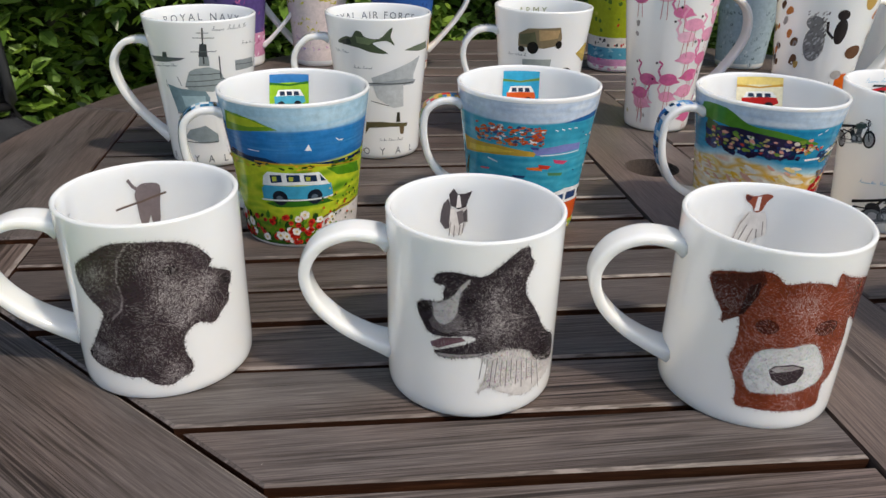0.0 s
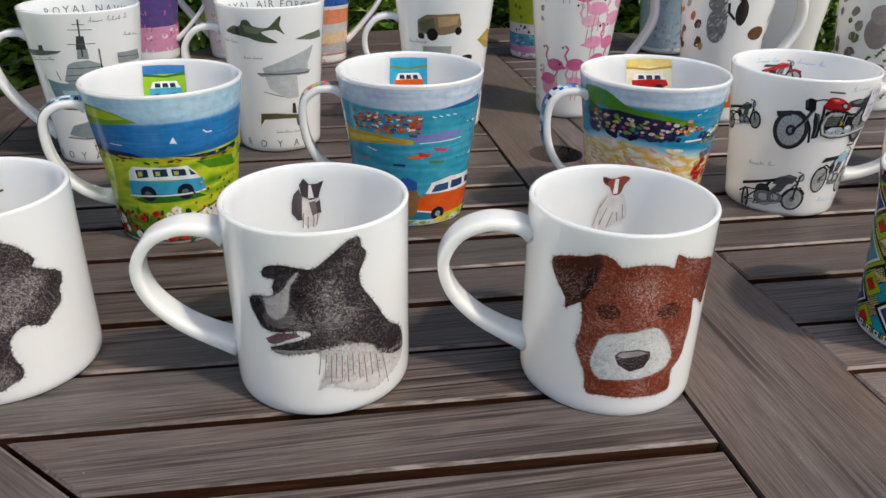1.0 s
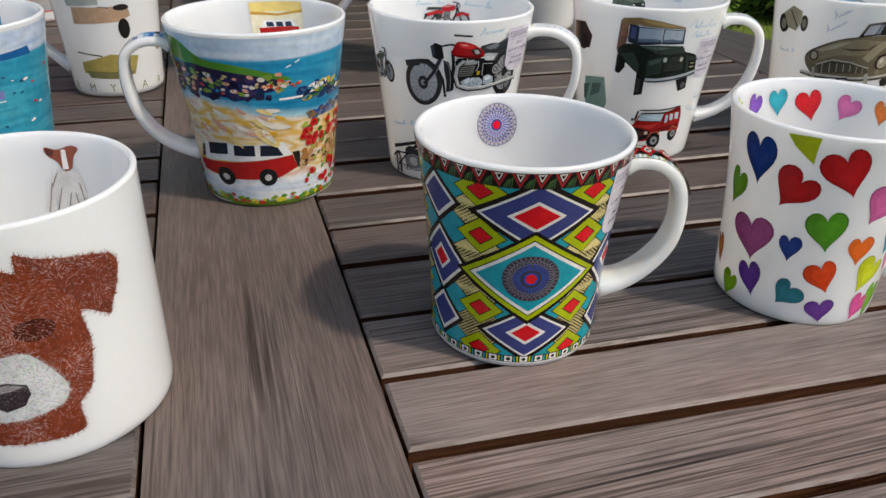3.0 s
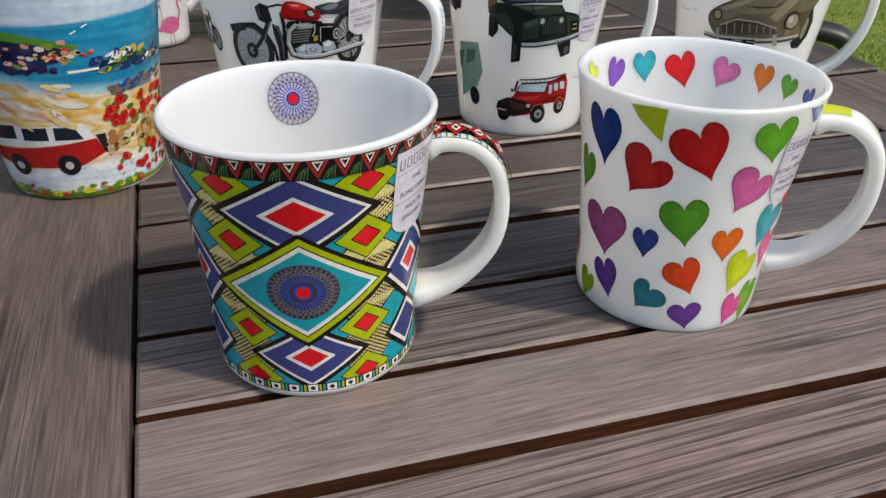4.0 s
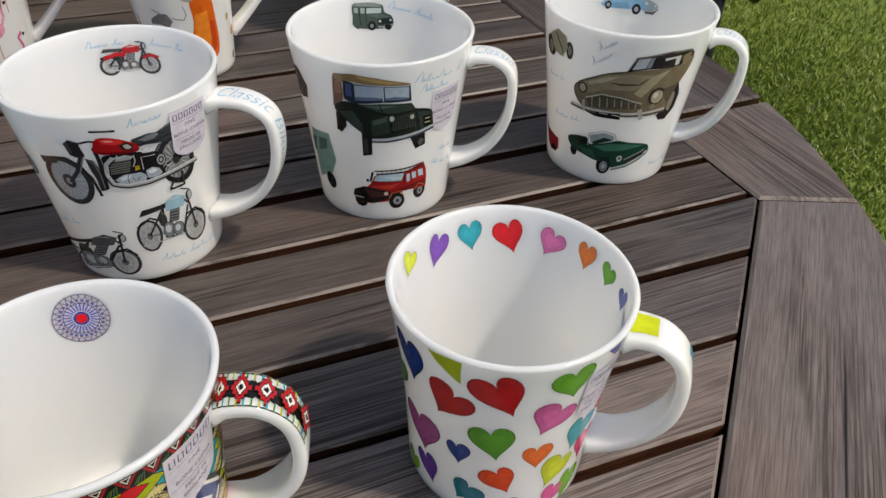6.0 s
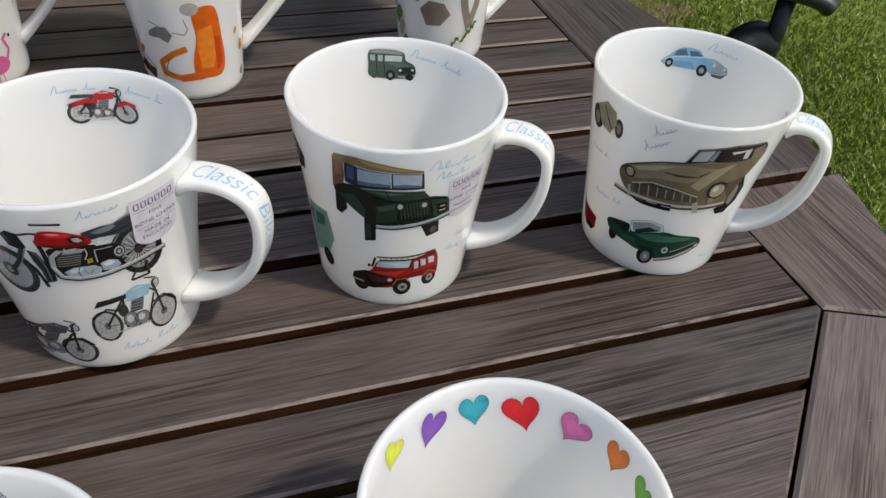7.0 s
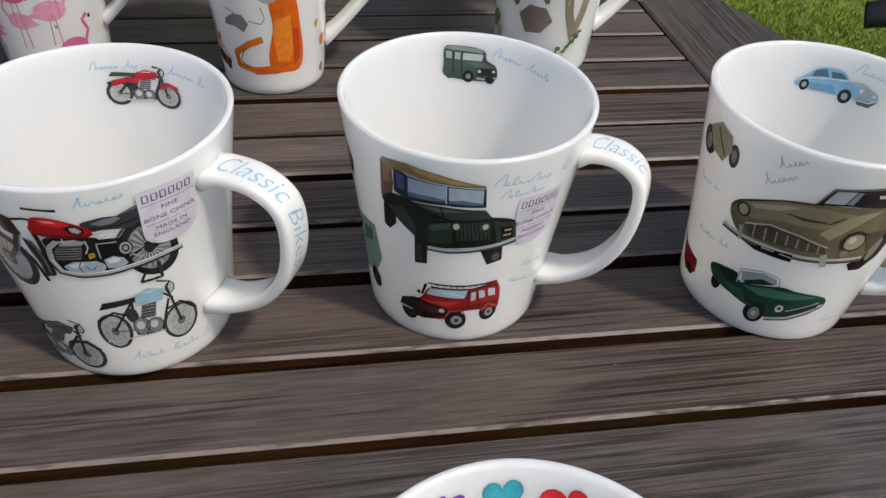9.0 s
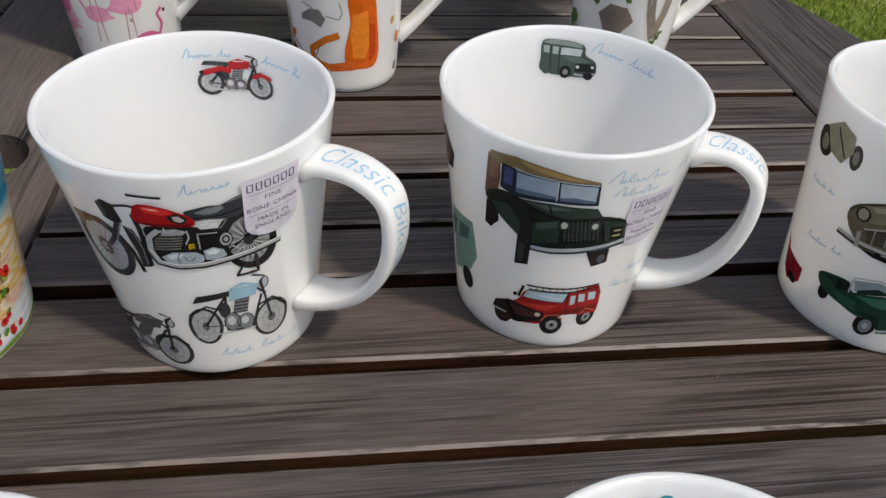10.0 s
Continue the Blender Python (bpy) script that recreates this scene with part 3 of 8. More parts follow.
    def band(self, col, lo, hi, wave=0.6, seed=0):
        """A stripe right round the mug."""
        half = 40 * math.pi
        n = 250
        xs = [-half + 2 * half * i / n for i in range(n + 1)]
        w = [wave * (math.sin(x * 0.075 + seed) + 0.5 * math.sin(x * 0.225 + 2 * seed)) for x in xs]
        w[-1] = w[0]
        k = max(1, int((hi - lo) / 6))
        pts = [(x, lo + (hi - lo) * j / k + (d if 0 < j else d * 0.4)) for x, d in zip(xs, w) for j in range(k + 1)]
        faces = [(i * (k + 1) + j, (i + 1) * (k + 1) + j, (i + 1) * (k + 1) + j + 1, i * (k + 1) + j + 1) for i in range(n) for j in range(k)]
        self.next_layer()
        self.put(pts, faces, col)

    def wash(self, colour, lo, hi, step=0.9):
        """A painted ground right round the mug, its colour flowing from point to point."""
        n, k = int(80 * math.pi / step), int((hi - lo) / step)
        half = 40 * math.pi
        self.next_layer()
        base, off = len(self.vs), self.layer * 0.000008
        for i in range(n + 1):
            x = -half + 2 * half * (i % n) / n
            for j in range(k + 1):
                y = lo + (hi - lo) * j / k
                self.vs.append(self.place(-half + 2 * half * i / n, y, off))
                self.cs.append((*colour(x, y), 1))
        self.fs += [[base + v for v in (i * (k + 1) + j, (i + 1) * (k + 1) + j, (i + 1) * (k + 1) + j + 1, i * (k + 1) + j + 1)] for i in range(n) for j in range(k)]

    def flower(self, x, y, r, petals, heart):
        """A loose round flower of five to seven brushed petals."""
        n = self.rng.randint(5, 7)
        turn = self.rng.uniform(0, 6.3)
        self.next_layer()
        for k in range(n):
            a = turn + 2 * math.pi * k / n
            cx, cy, q = x + 0.5 * r * math.cos(a), y + 0.5 * r * math.sin(a), r * self.rng.uniform(0.42, 0.6)
            self.put([(cx + q * math.cos(b * 1.05), cy + q * math.sin(b * 1.05)) for b in range(6)], [tuple(range(6))], self.rng.choice(petals), 0.1 * k)
        self.put([(x + 0.3 * r * math.cos(b * 1.05), y + 0.3 * r * math.sin(b * 1.05)) for b in range(6)], [tuple(range(6))], heart, 0.9)

    def dabs(self, cols, x0, x1, y0, y1, n, size, stretch=1.0, tilt=0.0):
        """Loose brush marks."""
        for i in range(n):
            x, y = self.rng.uniform(x0, x1), self.rng.uniform(y0, y1)
            r = size * self.rng.uniform(0.5, 1.2)
            t = radians(tilt + self.rng.uniform(-25, 25))
            pts = []
            for k in range(7):
                a = 2 * math.pi * k / 7
                q = r * self.rng.uniform(0.7, 1.15)
                px, py = q * stretch * math.cos(a), q * math.sin(a)
                pts.append((x + px * math.cos(t) - py * math.sin(t), y + px * math.sin(t) + py * math.cos(t)))
            if i == 0:
                self.next_layer()
            self.put(pts, [tuple(range(7))], self.rng.choice(cols), (i % 9) * 0.3)
        self.layer += 3

    def heart(self, col, x, y, w, h, turn):
        """A heart with a darker brushed edge, as a part of its own; turn leans it to the left."""
        t = radians(turn)
        lobe = self.rng.uniform(0.85, 1.15)
        one = Print(self.key, math.degrees(self.az) - self.seat[0], self.inside)
        for k, shade in ((1.0, 0.66), (0.92, 1.0), (0.55, 1.14)):
            pts = []
            for i in range(30):
                a = 2 * math.pi * i / 30
                px = math.sin(a) ** 3 * 0.5
                py = (13 * math.cos(a) - 5 * math.cos(2 * a) - 2 * math.cos(3 * a) - math.cos(4 * a)) / 29 + 0.03
                px *= (lobe if px > 0 else 2 - lobe) * w * k
                py *= h * k
                pts.append((x + px * math.cos(t) - py * math.sin(t), y + px * math.sin(t) + py * math.cos(t)))
            one.fill(tuple(min(1.0, c * shade) for c in srgb(col)), pts)
        one.done("printed_heart")

    def text(self, words, col, x, y, size, spacing=1.0, centre=True):
        curve = bpy.data.curves.new("lettering", "FONT")
        curve.body, curve.size, curve.space_character, curve.resolution_u = words, size, spacing, 2
        curve.align_x = "CENTER" if centre else "LEFT"
        ob = new("lettering", curve)
        me = bpy.data.meshes.new_from_object(ob.evaluated_get(bpy.context.evaluated_depsgraph_get()))
        self.next_layer()
        self.put([(x + v.co.x, y + v.co.y) for v in me.vertices], [tuple(p.vertices) for p in me.polygons], col)
        bpy.data.objects.remove(ob)
        bpy.data.meshes.remove(me)
        bpy.data.curves.remove(curve)

    def hatch(self, n, length, light=0.3):
        """Fine pen strokes over the shapes, and a rough fringe along the first outlines."""
        def within(pt, ring):
            c = False
            for (x0, y0), (x1, y1) in zip(ring, ring[1:] + ring[:1]):
                if (y0 > pt[1]) != (y1 > pt[1]) and pt[0] < (x1 - x0) * (pt[1] - y0) / (y1 - y0) + x0:
                    c = not c
            return c
        shapes = list(self.outlines)
        total = shapes[0][1] if len(shapes[0][1]) > len(shapes[1][1]) else shapes[1][1]
        xs, ys = [p[0] for p in total], [p[1] for p in total]
        self.next_layer()
        vs, fs, cs = [], [], []
        for i in range(n):
            x, y = self.rng.uniform(min(xs), max(xs)), self.rng.uniform(min(ys) - 3, max(ys))
            col = None
            for c, ring in shapes:
                if within((x, y), ring):
                    col = c
            if not col:
                continue
            flow = 2.2 * noise.noise(Vector((x * 0.05, y * 0.05, 0.3))) * math.pi
            base = srgb(col)
            bright = light + 0.55 * noise.noise(Vector((x * 0.075, y * 0.075, 4.0)))
            for tx, ty, tr, tk in self.tones:
                bright += 1.5 * tk * math.exp(-((x - tx) ** 2 + (y - ty) ** 2) / tr ** 2)
            if sum(base) > 1.2:
                if self.rng.random() < 0.45:
                    continue
                shade = tuple(c * self.rng.choice((0.25, 0.45, 0.7)) for c in base)
            elif self.rng.random() < bright:
                k = self.rng.uniform(0.3, 0.45 + 0.75 * min(1.0, bright))
                warm = (base[0] * 1.6, base[1] * 1.5, base[2] * 1.5) if base[0] > 2 * base[1] else (0.0, 0.0, 0.0)
                shade = tuple(c + (p - c) * k * 0.78 + w * 0.3 for c, p, w in zip(base, (0.68, 0.63, 0.63), warm))
            else:
                shade = tuple(c * self.rng.choice((0.3, 0.5, 0.8)) for c in base)
            l, w = length * self.rng.uniform(0.5, 1.3), 0.13
            dx, dy = math.cos(flow) * l / 2, math.sin(flow) * l / 2
            self.put([(x - dx, y - dy), (x + dy * w / l, y - dx * w / l), (x + dx, y + dy), (x - dy * w / l, y + dx * w / l)], [(0, 1, 2, 3)], shade, self.rng.random())
        for c, ring in [s for s in shapes if len(s[1]) > 25]:
            for (x0, y0), (x1, y1) in zip(ring, ring[1:] + ring[:1]):
                l = math.hypot(x1 - x0, y1 - y0)
                for j in range(max(1, int(l * 2.2))):
                    t = self.rng.random()
                    x, y = x0 + (x1 - x0) * t, y0 + (y1 - y0) * t
                    a = math.atan2(x0 - x1, y1 - y0) + math.pi + self.rng.uniform(-0.9, 0.9)
                    q = self.rng.uniform(0.4, 1.9)
                    dx, dy = math.cos(a) * q, math.sin(a) * q
                    self.put([(x - dx, y - dy), (x + dy * 0.12 / q, y - dx * 0.12 / q), (x + dx, y + dy), (x - dy * 0.12 / q, y + dx * 0.12 / q)], [(0, 1, 2, 3)], tuple(k * 0.8 for k in srgb(c)))

    def done(self, name, label=""):
        if not self.vs:
            return None
        me = bpy.data.meshes.new(name)
        me.from_pydata(self.vs, [], self.fs)
        at = me.color_attributes.new("ink", "FLOAT_COLOR", "POINT")
        at.data.foreach_set("color", [f for c in self.cs for f in c])
        me.polygons.foreach_set("use_smooth", [True] * len(me.polygons))
        me.materials.append(INK)
        ob = new(name, me)
        ob.parent = self.mug
        if name == "printed_lettering":
            tagged(ob, kind="stuff")
        return tagged(ob, label) if label else ob


def handle_print(key, cells, name="handle_print", label="", wide=0.8):
    """Coloured strips along the outside of a handle. cells: from, to (share of its length), from, to across, colour."""
    ob, shape, turn = MUGS[key]
    path = handle_path(shape, REACH.get(key, 1.0))
    m = len(path)
    spin = Matrix.Rotation(radians(turn), 3, "Z")
    side = Vector((0, 1, 0))

    def at(s, c, off):
        i = s * (m - 1)
        k = min(int(i), m - 2)
        p = path[k].lerp(path[k + 1], i - k)
        d = (path[min(k + 2, m - 1)] - path[max(k - 1, 0)]).normalized()
        wid, thick = handle_size(i, m, shape)
        lift = thick * (1 - min(0.99, abs(c * wide)) ** 5.26) ** 0.25 + 0.00009 + off
        return spin @ (p + side * wid * wide * c + d.cross(side).normalized() * lift)
    vs, fs, cs = [], [], []
    for q, (s0, s1, c0, c1, col) in enumerate(cells):
        n = max(2, int((s1 - s0) * 60))
        b = len(vs)
        for i in range(n + 1):
            for j in range(4):
                vs.append(at(s0 + (s1 - s0) * i / n, c0 + (c1 - c0) * j / 3, 0.000006 * q))
                cs.append((*srgb(col), 1))
        fs += [(b + 4 * i + j, b + 4 * i + j + 1, b + 4 * i + j + 5, b + 4 * i + j + 4) for i in range(n) for j in range(3)]
    me = bpy.data.meshes.new(name)
    me.from_pydata(vs, [], fs)
    me.color_attributes.new("ink", "FLOAT_COLOR", "POINT").data.foreach_set("color", [f for c in cs for f in c])
    me.polygons.foreach_set("use_smooth", [True] * len(me.polygons))
    me.materials.append(INK)
    got = new(name, me)
    got.parent = ob
    return tagged(got, label) if label else got


head = Print("lab", -75)
head.poly("3c3236", -33.3, 65, -26.1, 70.5, -15.4, 77.6, -8.5, 79.4, -2.3, 79.2, 4.3, 78.9, 13.5, 77, 20.7, 73.4, 24.8, 68.9, 28.3, 63.8, 26.7, 60.7, 34, 56.2, 39.1, 52.4, 38.5, 47.7, 36.6, 45.8, 35.8, 39.4, 30.9, 36.1, 26, 32.2, 18.6, 35.3, 13.3, 32.7, 10.9, 28.3, 11, 21.4, 13.3, 14.8, 11.7, 10, 7.7, 8.9, 3.6, 6.1, -1.1, 6.4, -5.6, 8.2, -9, 11.3, -14, 11.1, -24.4, 13.4, -32, 15.2, -36.7, 18.6, -32.4, 24.9, -25.8, 35.9, -22.2, 44.4, -27.4, 49.7, -33, 56.7)
head.poly("483d41", -33.3, 65, -26.1, 70.5, -15.4, 77.6, -6.6, 78.4, -10.6, 71.8, -13.1, 64.5, -11.5, 54.2, -12.6, 47.2, -18, 41.8, -21.6, 45, -27.4, 49.7, -33, 56.7)
head.tones.append((18, 49.4, 8, 0.9))
head.tones.append((8.8, 51, 7, 0.5))
head.tones.append((26, 53.9, 4, 0.6))
head.tones.append((11.3, 40.5, 5, 0.5))
head.tones.append((-1, 69.5, 5, 0.35))
head.tones.append((7.6, 71.3, 4, 0.35))
head.tones.append((-22.1, 63.5, 4, 0.35))
head.tones.append((-27.5, 21.9, 5, 0.7))
head.tones.append((-12, 42.3, 5, -0.3))
head.tones.append((-7.5, 54.2, 5, -0.3))
head.tones.append((-2.9, 22, 7, 0.2))
head.tones.append((4.2, 11.5, 5, 0.2))
head.line("8a8084", 1.0, -6.6, 77.9, -11.1, 71.3, -13.1, 61.5, -11.7, 53.1, -13.3, 46.6, -18, 41.8)
head.poly("241c1f", 4.7, 65.1, 8, 67.1, 10.6, 66.6, 12.8, 64.3, 11.9, 62.5, 8.3, 62.3)
head.poly("2a2225", 30.5, 54.8, 35.9, 53.4, 37.7, 48.4, 32.4, 49)
head.hatch(36000, 1.15, 0.32)
head.done("printed_motif", "dark grey hatched dog-shaped print")
head = Print("collie", -84)
head.poly("d6d2d0", -1.6, 32.7, 4, 34, 11.9, 34.9, 21.4, 30.8, 31.3, 22.5, 43.4, 20.6, 40.3, 12.9, 29.7, 9.2, 21.3, 7.3, 11.4, 11, 3, 15.5, -1.7, 12.6, 1.7, 21.4, 2.4, 26.9)
head.poly("383035", -22.1, 68.6, -19.2, 71.8, -12.9, 73.1, -6.8, 72.3, -0.8, 71.8, 4.3, 75.3, 9.6, 79.7, 14, 82.9, 18.3, 83.4, 19.3, 78.7, 21.4, 75.5, 19.5, 70.6, 17.9, 66.9, 18.8, 60.4, 24.4, 51.2, 32.3, 38, 41.9, 29.6, 43.3, 18.9, 35.7, 19.6, 27.7, 24.2, 21.2, 31.5, 11.9, 34.3, 4, 33.7, -1.6, 32.4, -8, 31.4, -16.5, 30.1, -21.6, 32.1, -16.7, 34.5, -4.7, 39.5, -3.5, 41.7, -7.5, 42.7, -17.7, 40.8, -23.9, 41.2, -27.2, 45.6, -30, 50.5, -30, 54.2, -26.1, 56.6, -18.1, 58.2, -17.7, 63, -16.8, 66, -21, 66.4)
head.poly("6a6264", -21.9, 51, -17, 51.7, -12, 54.1, -8.6, 51.3, -9.3, 45.9, -15.9, 42.5, -22.3, 43.9, -24.3, 47.1)
head.poly("cbc6c6", -22.5, 56.9, -18.1, 58.1, -13.5, 61.6, -10.1, 66.9, -6.6, 70.5, -7.8, 67.2, -10.3, 63.1, -11.1, 57.9, -11.9, 53, -14.9, 48.3, -18.6, 47.3, -21.6, 49.7, -22, 53.6)
head.poly("221c1f", -30.3, 53.6, -27.2, 56, -22.9, 56.7, -22.1, 54.1, -26, 50.8, -28.8, 50.4)
head.poly("2a2126", -9, 60.1, -7.3, 61.5, -3.8, 61.5, -2.9, 60, -5.4, 58.9, -8.1, 58.7)
head.poly("7a5a62", -23.3, 36.5, -17.8, 40.2, -9.4, 41.7, -7.5, 40.1, -12.9, 37.9, -19.6, 34.3, -22.5, 34.6)
head.poly("a9a3a2", -20.6, 31.8, -10.9, 32.7, 0.2, 33.9, -4.3, 31.6, -16.5, 30.1)
head.tones.append((2.5, 60.3, 6, 0.3))
head.tones.append((7.1, 47.2, 9, 0.35))
head.tones.append((17.2, 48.2, 5, 0.25))
head.tones.append((13, 72.1, 4, 0.3))
head.tones.append((-6.7, 44.5, 5, 0.35))
head.line("6f696a", 0.3, 0.3, 31.6, -1.1, 20.4)
head.line("6f696a", 0.3, 2.4, 30.7, 1.3, 18.3)
head.line("6f696a", 0.3, 4.6, 29.8, 3.8, 16.1)
head.line("6f696a", 0.3, 6.7, 30.8, 5.9, 19.6)
head.line("6f696a", 0.3, 8.9, 29.8, 8.5, 17.2)
head.line("6f696a", 0.3, 11.2, 28.7, 11.1, 14.7)
head.line("6f696a", 0.3, 13.5, 29.4, 13.5, 17.9)
head.line("6f696a", 0.3, 16.1, 28, 16.4, 15)
head.line("6f696a", 0.3, 18.7, 26.5, 19.7, 11.8)
head.line("6f696a", 0.3, 21.6, 26.8, 22.5, 14.6)
head.line("6f696a", 0.3, 24.7, 24.9, 26.3, 10.9)
head.line("6f696a", 0.3, 28.3, 22.6, 31.6, 5.9)
head.hatch(30000, 1.15, 0.26)
head.done("printed_motif", "black and white hatched dog-shaped print")
head = Print("terrier", -92)
head.poly("8a4028", -37.2, 68.9, -30.2, 73.2, -21.3, 75.6, -16, 77.8, -10.6, 76.7, -6.8, 73.2, 0.9, 74.7, 10.3, 73.9, 14.7, 72.2, 15.3, 78.2, 21, 75.4, 42.5, 68.3, 43.4, 59.1, 39.4, 51, 37.8, 48.3, 29.2, 54.2, 30.1, 42.7, 28.8, 34, 27, 25.4, 22.2, 20.2, 22.5, 11.6, 18.8, 9.3, 3.2, 9.3, -8.7, 9.8, -15.6, 10, -16.9, 19.3, -19.5, 25.6, -22.2, 32.7, -20.7, 40.1, -20.5, 48, -22, 55.2, -24.4, 53.4, -28.4, 49.1, -28.8, 54, -33.9, 60.6)
head.poly("5c2c20", -37.2, 68.9, -21.3, 75.6, -16, 77.8, -13.8, 73.1, -17.5, 64, -21.5, 54.3, -28.4, 49.1, -28.8, 54, -33.9, 60.6)
head.poly("7c3a28", 16, 77.1, 41.5, 68.5, 43.4, 59.1, 37.8, 48.3, 29.9, 55, 23.1, 66)
head.poly("3a1c17", -19.8, 69.7, -16, 72.7, -15.8, 66.5, -20.1, 55.8, -22, 55.2)
head.dot("4a2018", -10, 52.1, 4.7, 3.7)
head.dot("4a2018", 15.5, 52, 5.9, 3.9)
head.tones.append((0.7, 62.1, 8, 0.45))
head.tones.append((-3.4, 33.3, 4, 0.3))
head.tones.append((12, 36.9, 5, 0.3))
head.tones.append((-17.5, 30.9, 5, 0.2))
head.tones.append((24.5, 35.7, 5, 0.25))
head.poly("dedfdf", -12.3, 37.8, -8, 41.3, -0.6, 42.4, 6.8, 44.3, 12, 43.7, 17.1, 36.9, 20.5, 29, 18.8, 23.7, 14.4, 21.4, 6, 19.3, -2.8, 18.8, -10.5, 18.5, -13.8, 22.5, -15.1, 26.9, -13.8, 32.9)
head.poly("40353a", -5.5, 30.9, -3.4, 33.3, 4.1, 34.4, 9.4, 32.8, 9.8, 29.3, 7.4, 24.9, 1.6, 23, -3.6, 26.4)
head.poly("a39c9c", -4.6, 31.2, -2.9, 32.7, 4.3, 33.7, 8.4, 32.3, 4.5, 31, -2.1, 29.9)
head.hatch(30000, 1.15, 0.30)
head.done("printed_motif", "rust brown hatched dog-shaped print")
small = Print("lab", 115, True)
small.poly("6e6466", -0.7, 75.8, 4, 76.5, 9.6, 74.8, 8.4, 64.9, 7.1, 54.5, 3.5, 54.8, 2.9, 59, 1.1, 55.1, -2.4, 55.3, -3.2, 66.3, -3.6, 71.3)
small.line("6e6466", 1.6, -1.1, 72.8, -4.1, 75.7, -6.1, 79.4)
small.line("5c4c44", 1.1, -14.4, 65, -0.8, 66.9, 12.5, 71)
small.done("printed_motif")
small = Print("collie", 103, True)
small.poly("4a4448", -7.1, 68.7, -5.9, 72.8, -3, 75.4, -1.3, 69.7, -2.2, 59.1, -4.7, 59.1, -7.6, 63.5)
small.poly("cfcbca", -1.7, 70.1, 2.8, 68.8, 7.3, 70.4, 7.3, 62.3, 4.5, 54.7, 2.1, 55.9, 0.3, 54.6, -2.2, 57.4, -2.2, 62.8)
small.poly("3a3438", -2.7, 77.5, -0.3, 80.4, 2.2, 77.3, 6.1, 77.4, 9.7, 78.9, 8, 74.6, 6.6, 70.2, 2.5, 69.1, -1.7, 71.5)
small.poly("dcd8d7", 2, 76.8, 3.2, 76.8, 4.3, 70.2, 1.3, 69.9)
small.poly("6a6264", 1.6, 67.8, 5, 68.6, 5.9, 62.3, 3.1, 60.6)
small.poly("4a4448", 5.2, 67.6, 7.3, 69.3, 7.7, 62.3, 5.6, 62.2)
small.line("6d6868", 0.5, -1.5, 62.7, -2.3, 54.9)
small.line("6d6868", 0.5, 0.7, 60.7, 0.3, 54.2)
small.line("6d6868", 0.5, 3.8, 60.6, 3.1, 54.8)
small.line("6d6868", 0.5, 5.9, 62.3, 4.9, 56)
small.done("printed_motif")
small = Print("terrier", 82, True)
small.poly("d3d0cf", -2.2, 73, 1.3, 72.4, 5.9, 73.6, 8.1, 67.4, 8.2, 61.3, 3.7, 58.9, 0.2, 55.3, -3.6, 56.1, -3.8, 64, -6.4, 55.5, -8.7, 56.5, -6.4, 66.2)
small.poly("8a4430", -4.8, 82, -0.7, 81.1, 2.4, 81.9, 5.7, 82.9, 8.5, 81.9, 6, 78.6, 4.3, 73.8, 0.9, 72.9, -1, 76.4, -4.3, 78.8)
small.poly("e3dfde", 1.3, 81.2, 3.1, 81.2, 3, 73.7, 0.6, 73.3)
small.poly("54282a", -4.5, 81.6, -1.3, 80.7, -2.7, 78.4, -4.3, 79.3)
small.line("8a8584", 0.5, -4.8, 68.1, -8.1, 56.4)
small.line("8a8584", 0.5, -1.5, 66, -4.7, 56.9)
small.line("8a8584", 0.5, 1.8, 64, -0.8, 55.7)
small.line("8a8584", 0.5, 6.1, 68.3, 6.9, 61)
small.line("8a8584", 0.5, 3.6, 64.1, 4.2, 59.1)
small.line("8a8584", 0.5, -2, 72.1, -5.1, 66.1)
small.done("printed_motif")
bike = Print("bike", -78)
bike.dot("c2c4c4", -28.2, 62.3, 8.2, 11.6)
bike.ring("6d6f71", 0.7, -28.2, 62.3, 7.8, 11)
bike.line("77797b", 0.22, -36.3, 61.1, -20.7, 63)
bike.line("77797b", 0.22, -35.6, 65, -21, 59.1)
bike.line("77797b", 0.22, -34.1, 68.6, -22.2, 55.7)
bike.line("77797b", 0.22, -31.9, 71.3, -24.2, 53.1)
bike.line("77797b", 0.22, -29.4, 72.9, -26.8, 51.5)
bike.line("77797b", 0.22, -26.9, 73.2, -29.6, 51.2)
bike.line("77797b", 0.22, -24.5, 72.1, -32.3, 52.1)
bike.line("77797b", 0.22, -22.5, 69.9, -34.5, 54.3)
bike.line("77797b", 0.22, -21.2, 66.7, -35.9, 57.4)
bike.ring("36373a", 2.304, -28.2, 62.3, 8.8, 12.4)
bike.dot("3a3c3e", -28.2, 62.3, 2.7, 3.9)
bike.dot("9ea1a3", -28.2, 62.3, 1.3, 1.8)
bike.line("2a2b2d", 1.3, -31.1, 74.9, -25.2, 75.5, -20.9, 71.8, -17.9, 64.7, -16.6, 54.6)
bike.poly("3a3c3e", -37.6, 73.9, -29.9, 75.7, -29.5, 72, -36.9, 70.4)
bike.line("33353a", 1.6, -18.5, 78.2, -22.8, 68.1, -27.5, 61.7)
bike.line("8b8e92", 0.5, -17.7, 77.3, -21.9, 67.4)
bike.poly("1f2123", -23.8, 83.1, -21.6, 85.5, -18.4, 84.3, -17.3, 77.3, -19.9, 75.9, -22.9, 77.5)
bike.poly("3b4348", -23.8, 83.6, -22.3, 84.6, -21.5, 78.9, -23, 77.9)
bike.line("242426", 1.0, -19.4, 83.4, -14.5, 84.8, -8, 83.8)
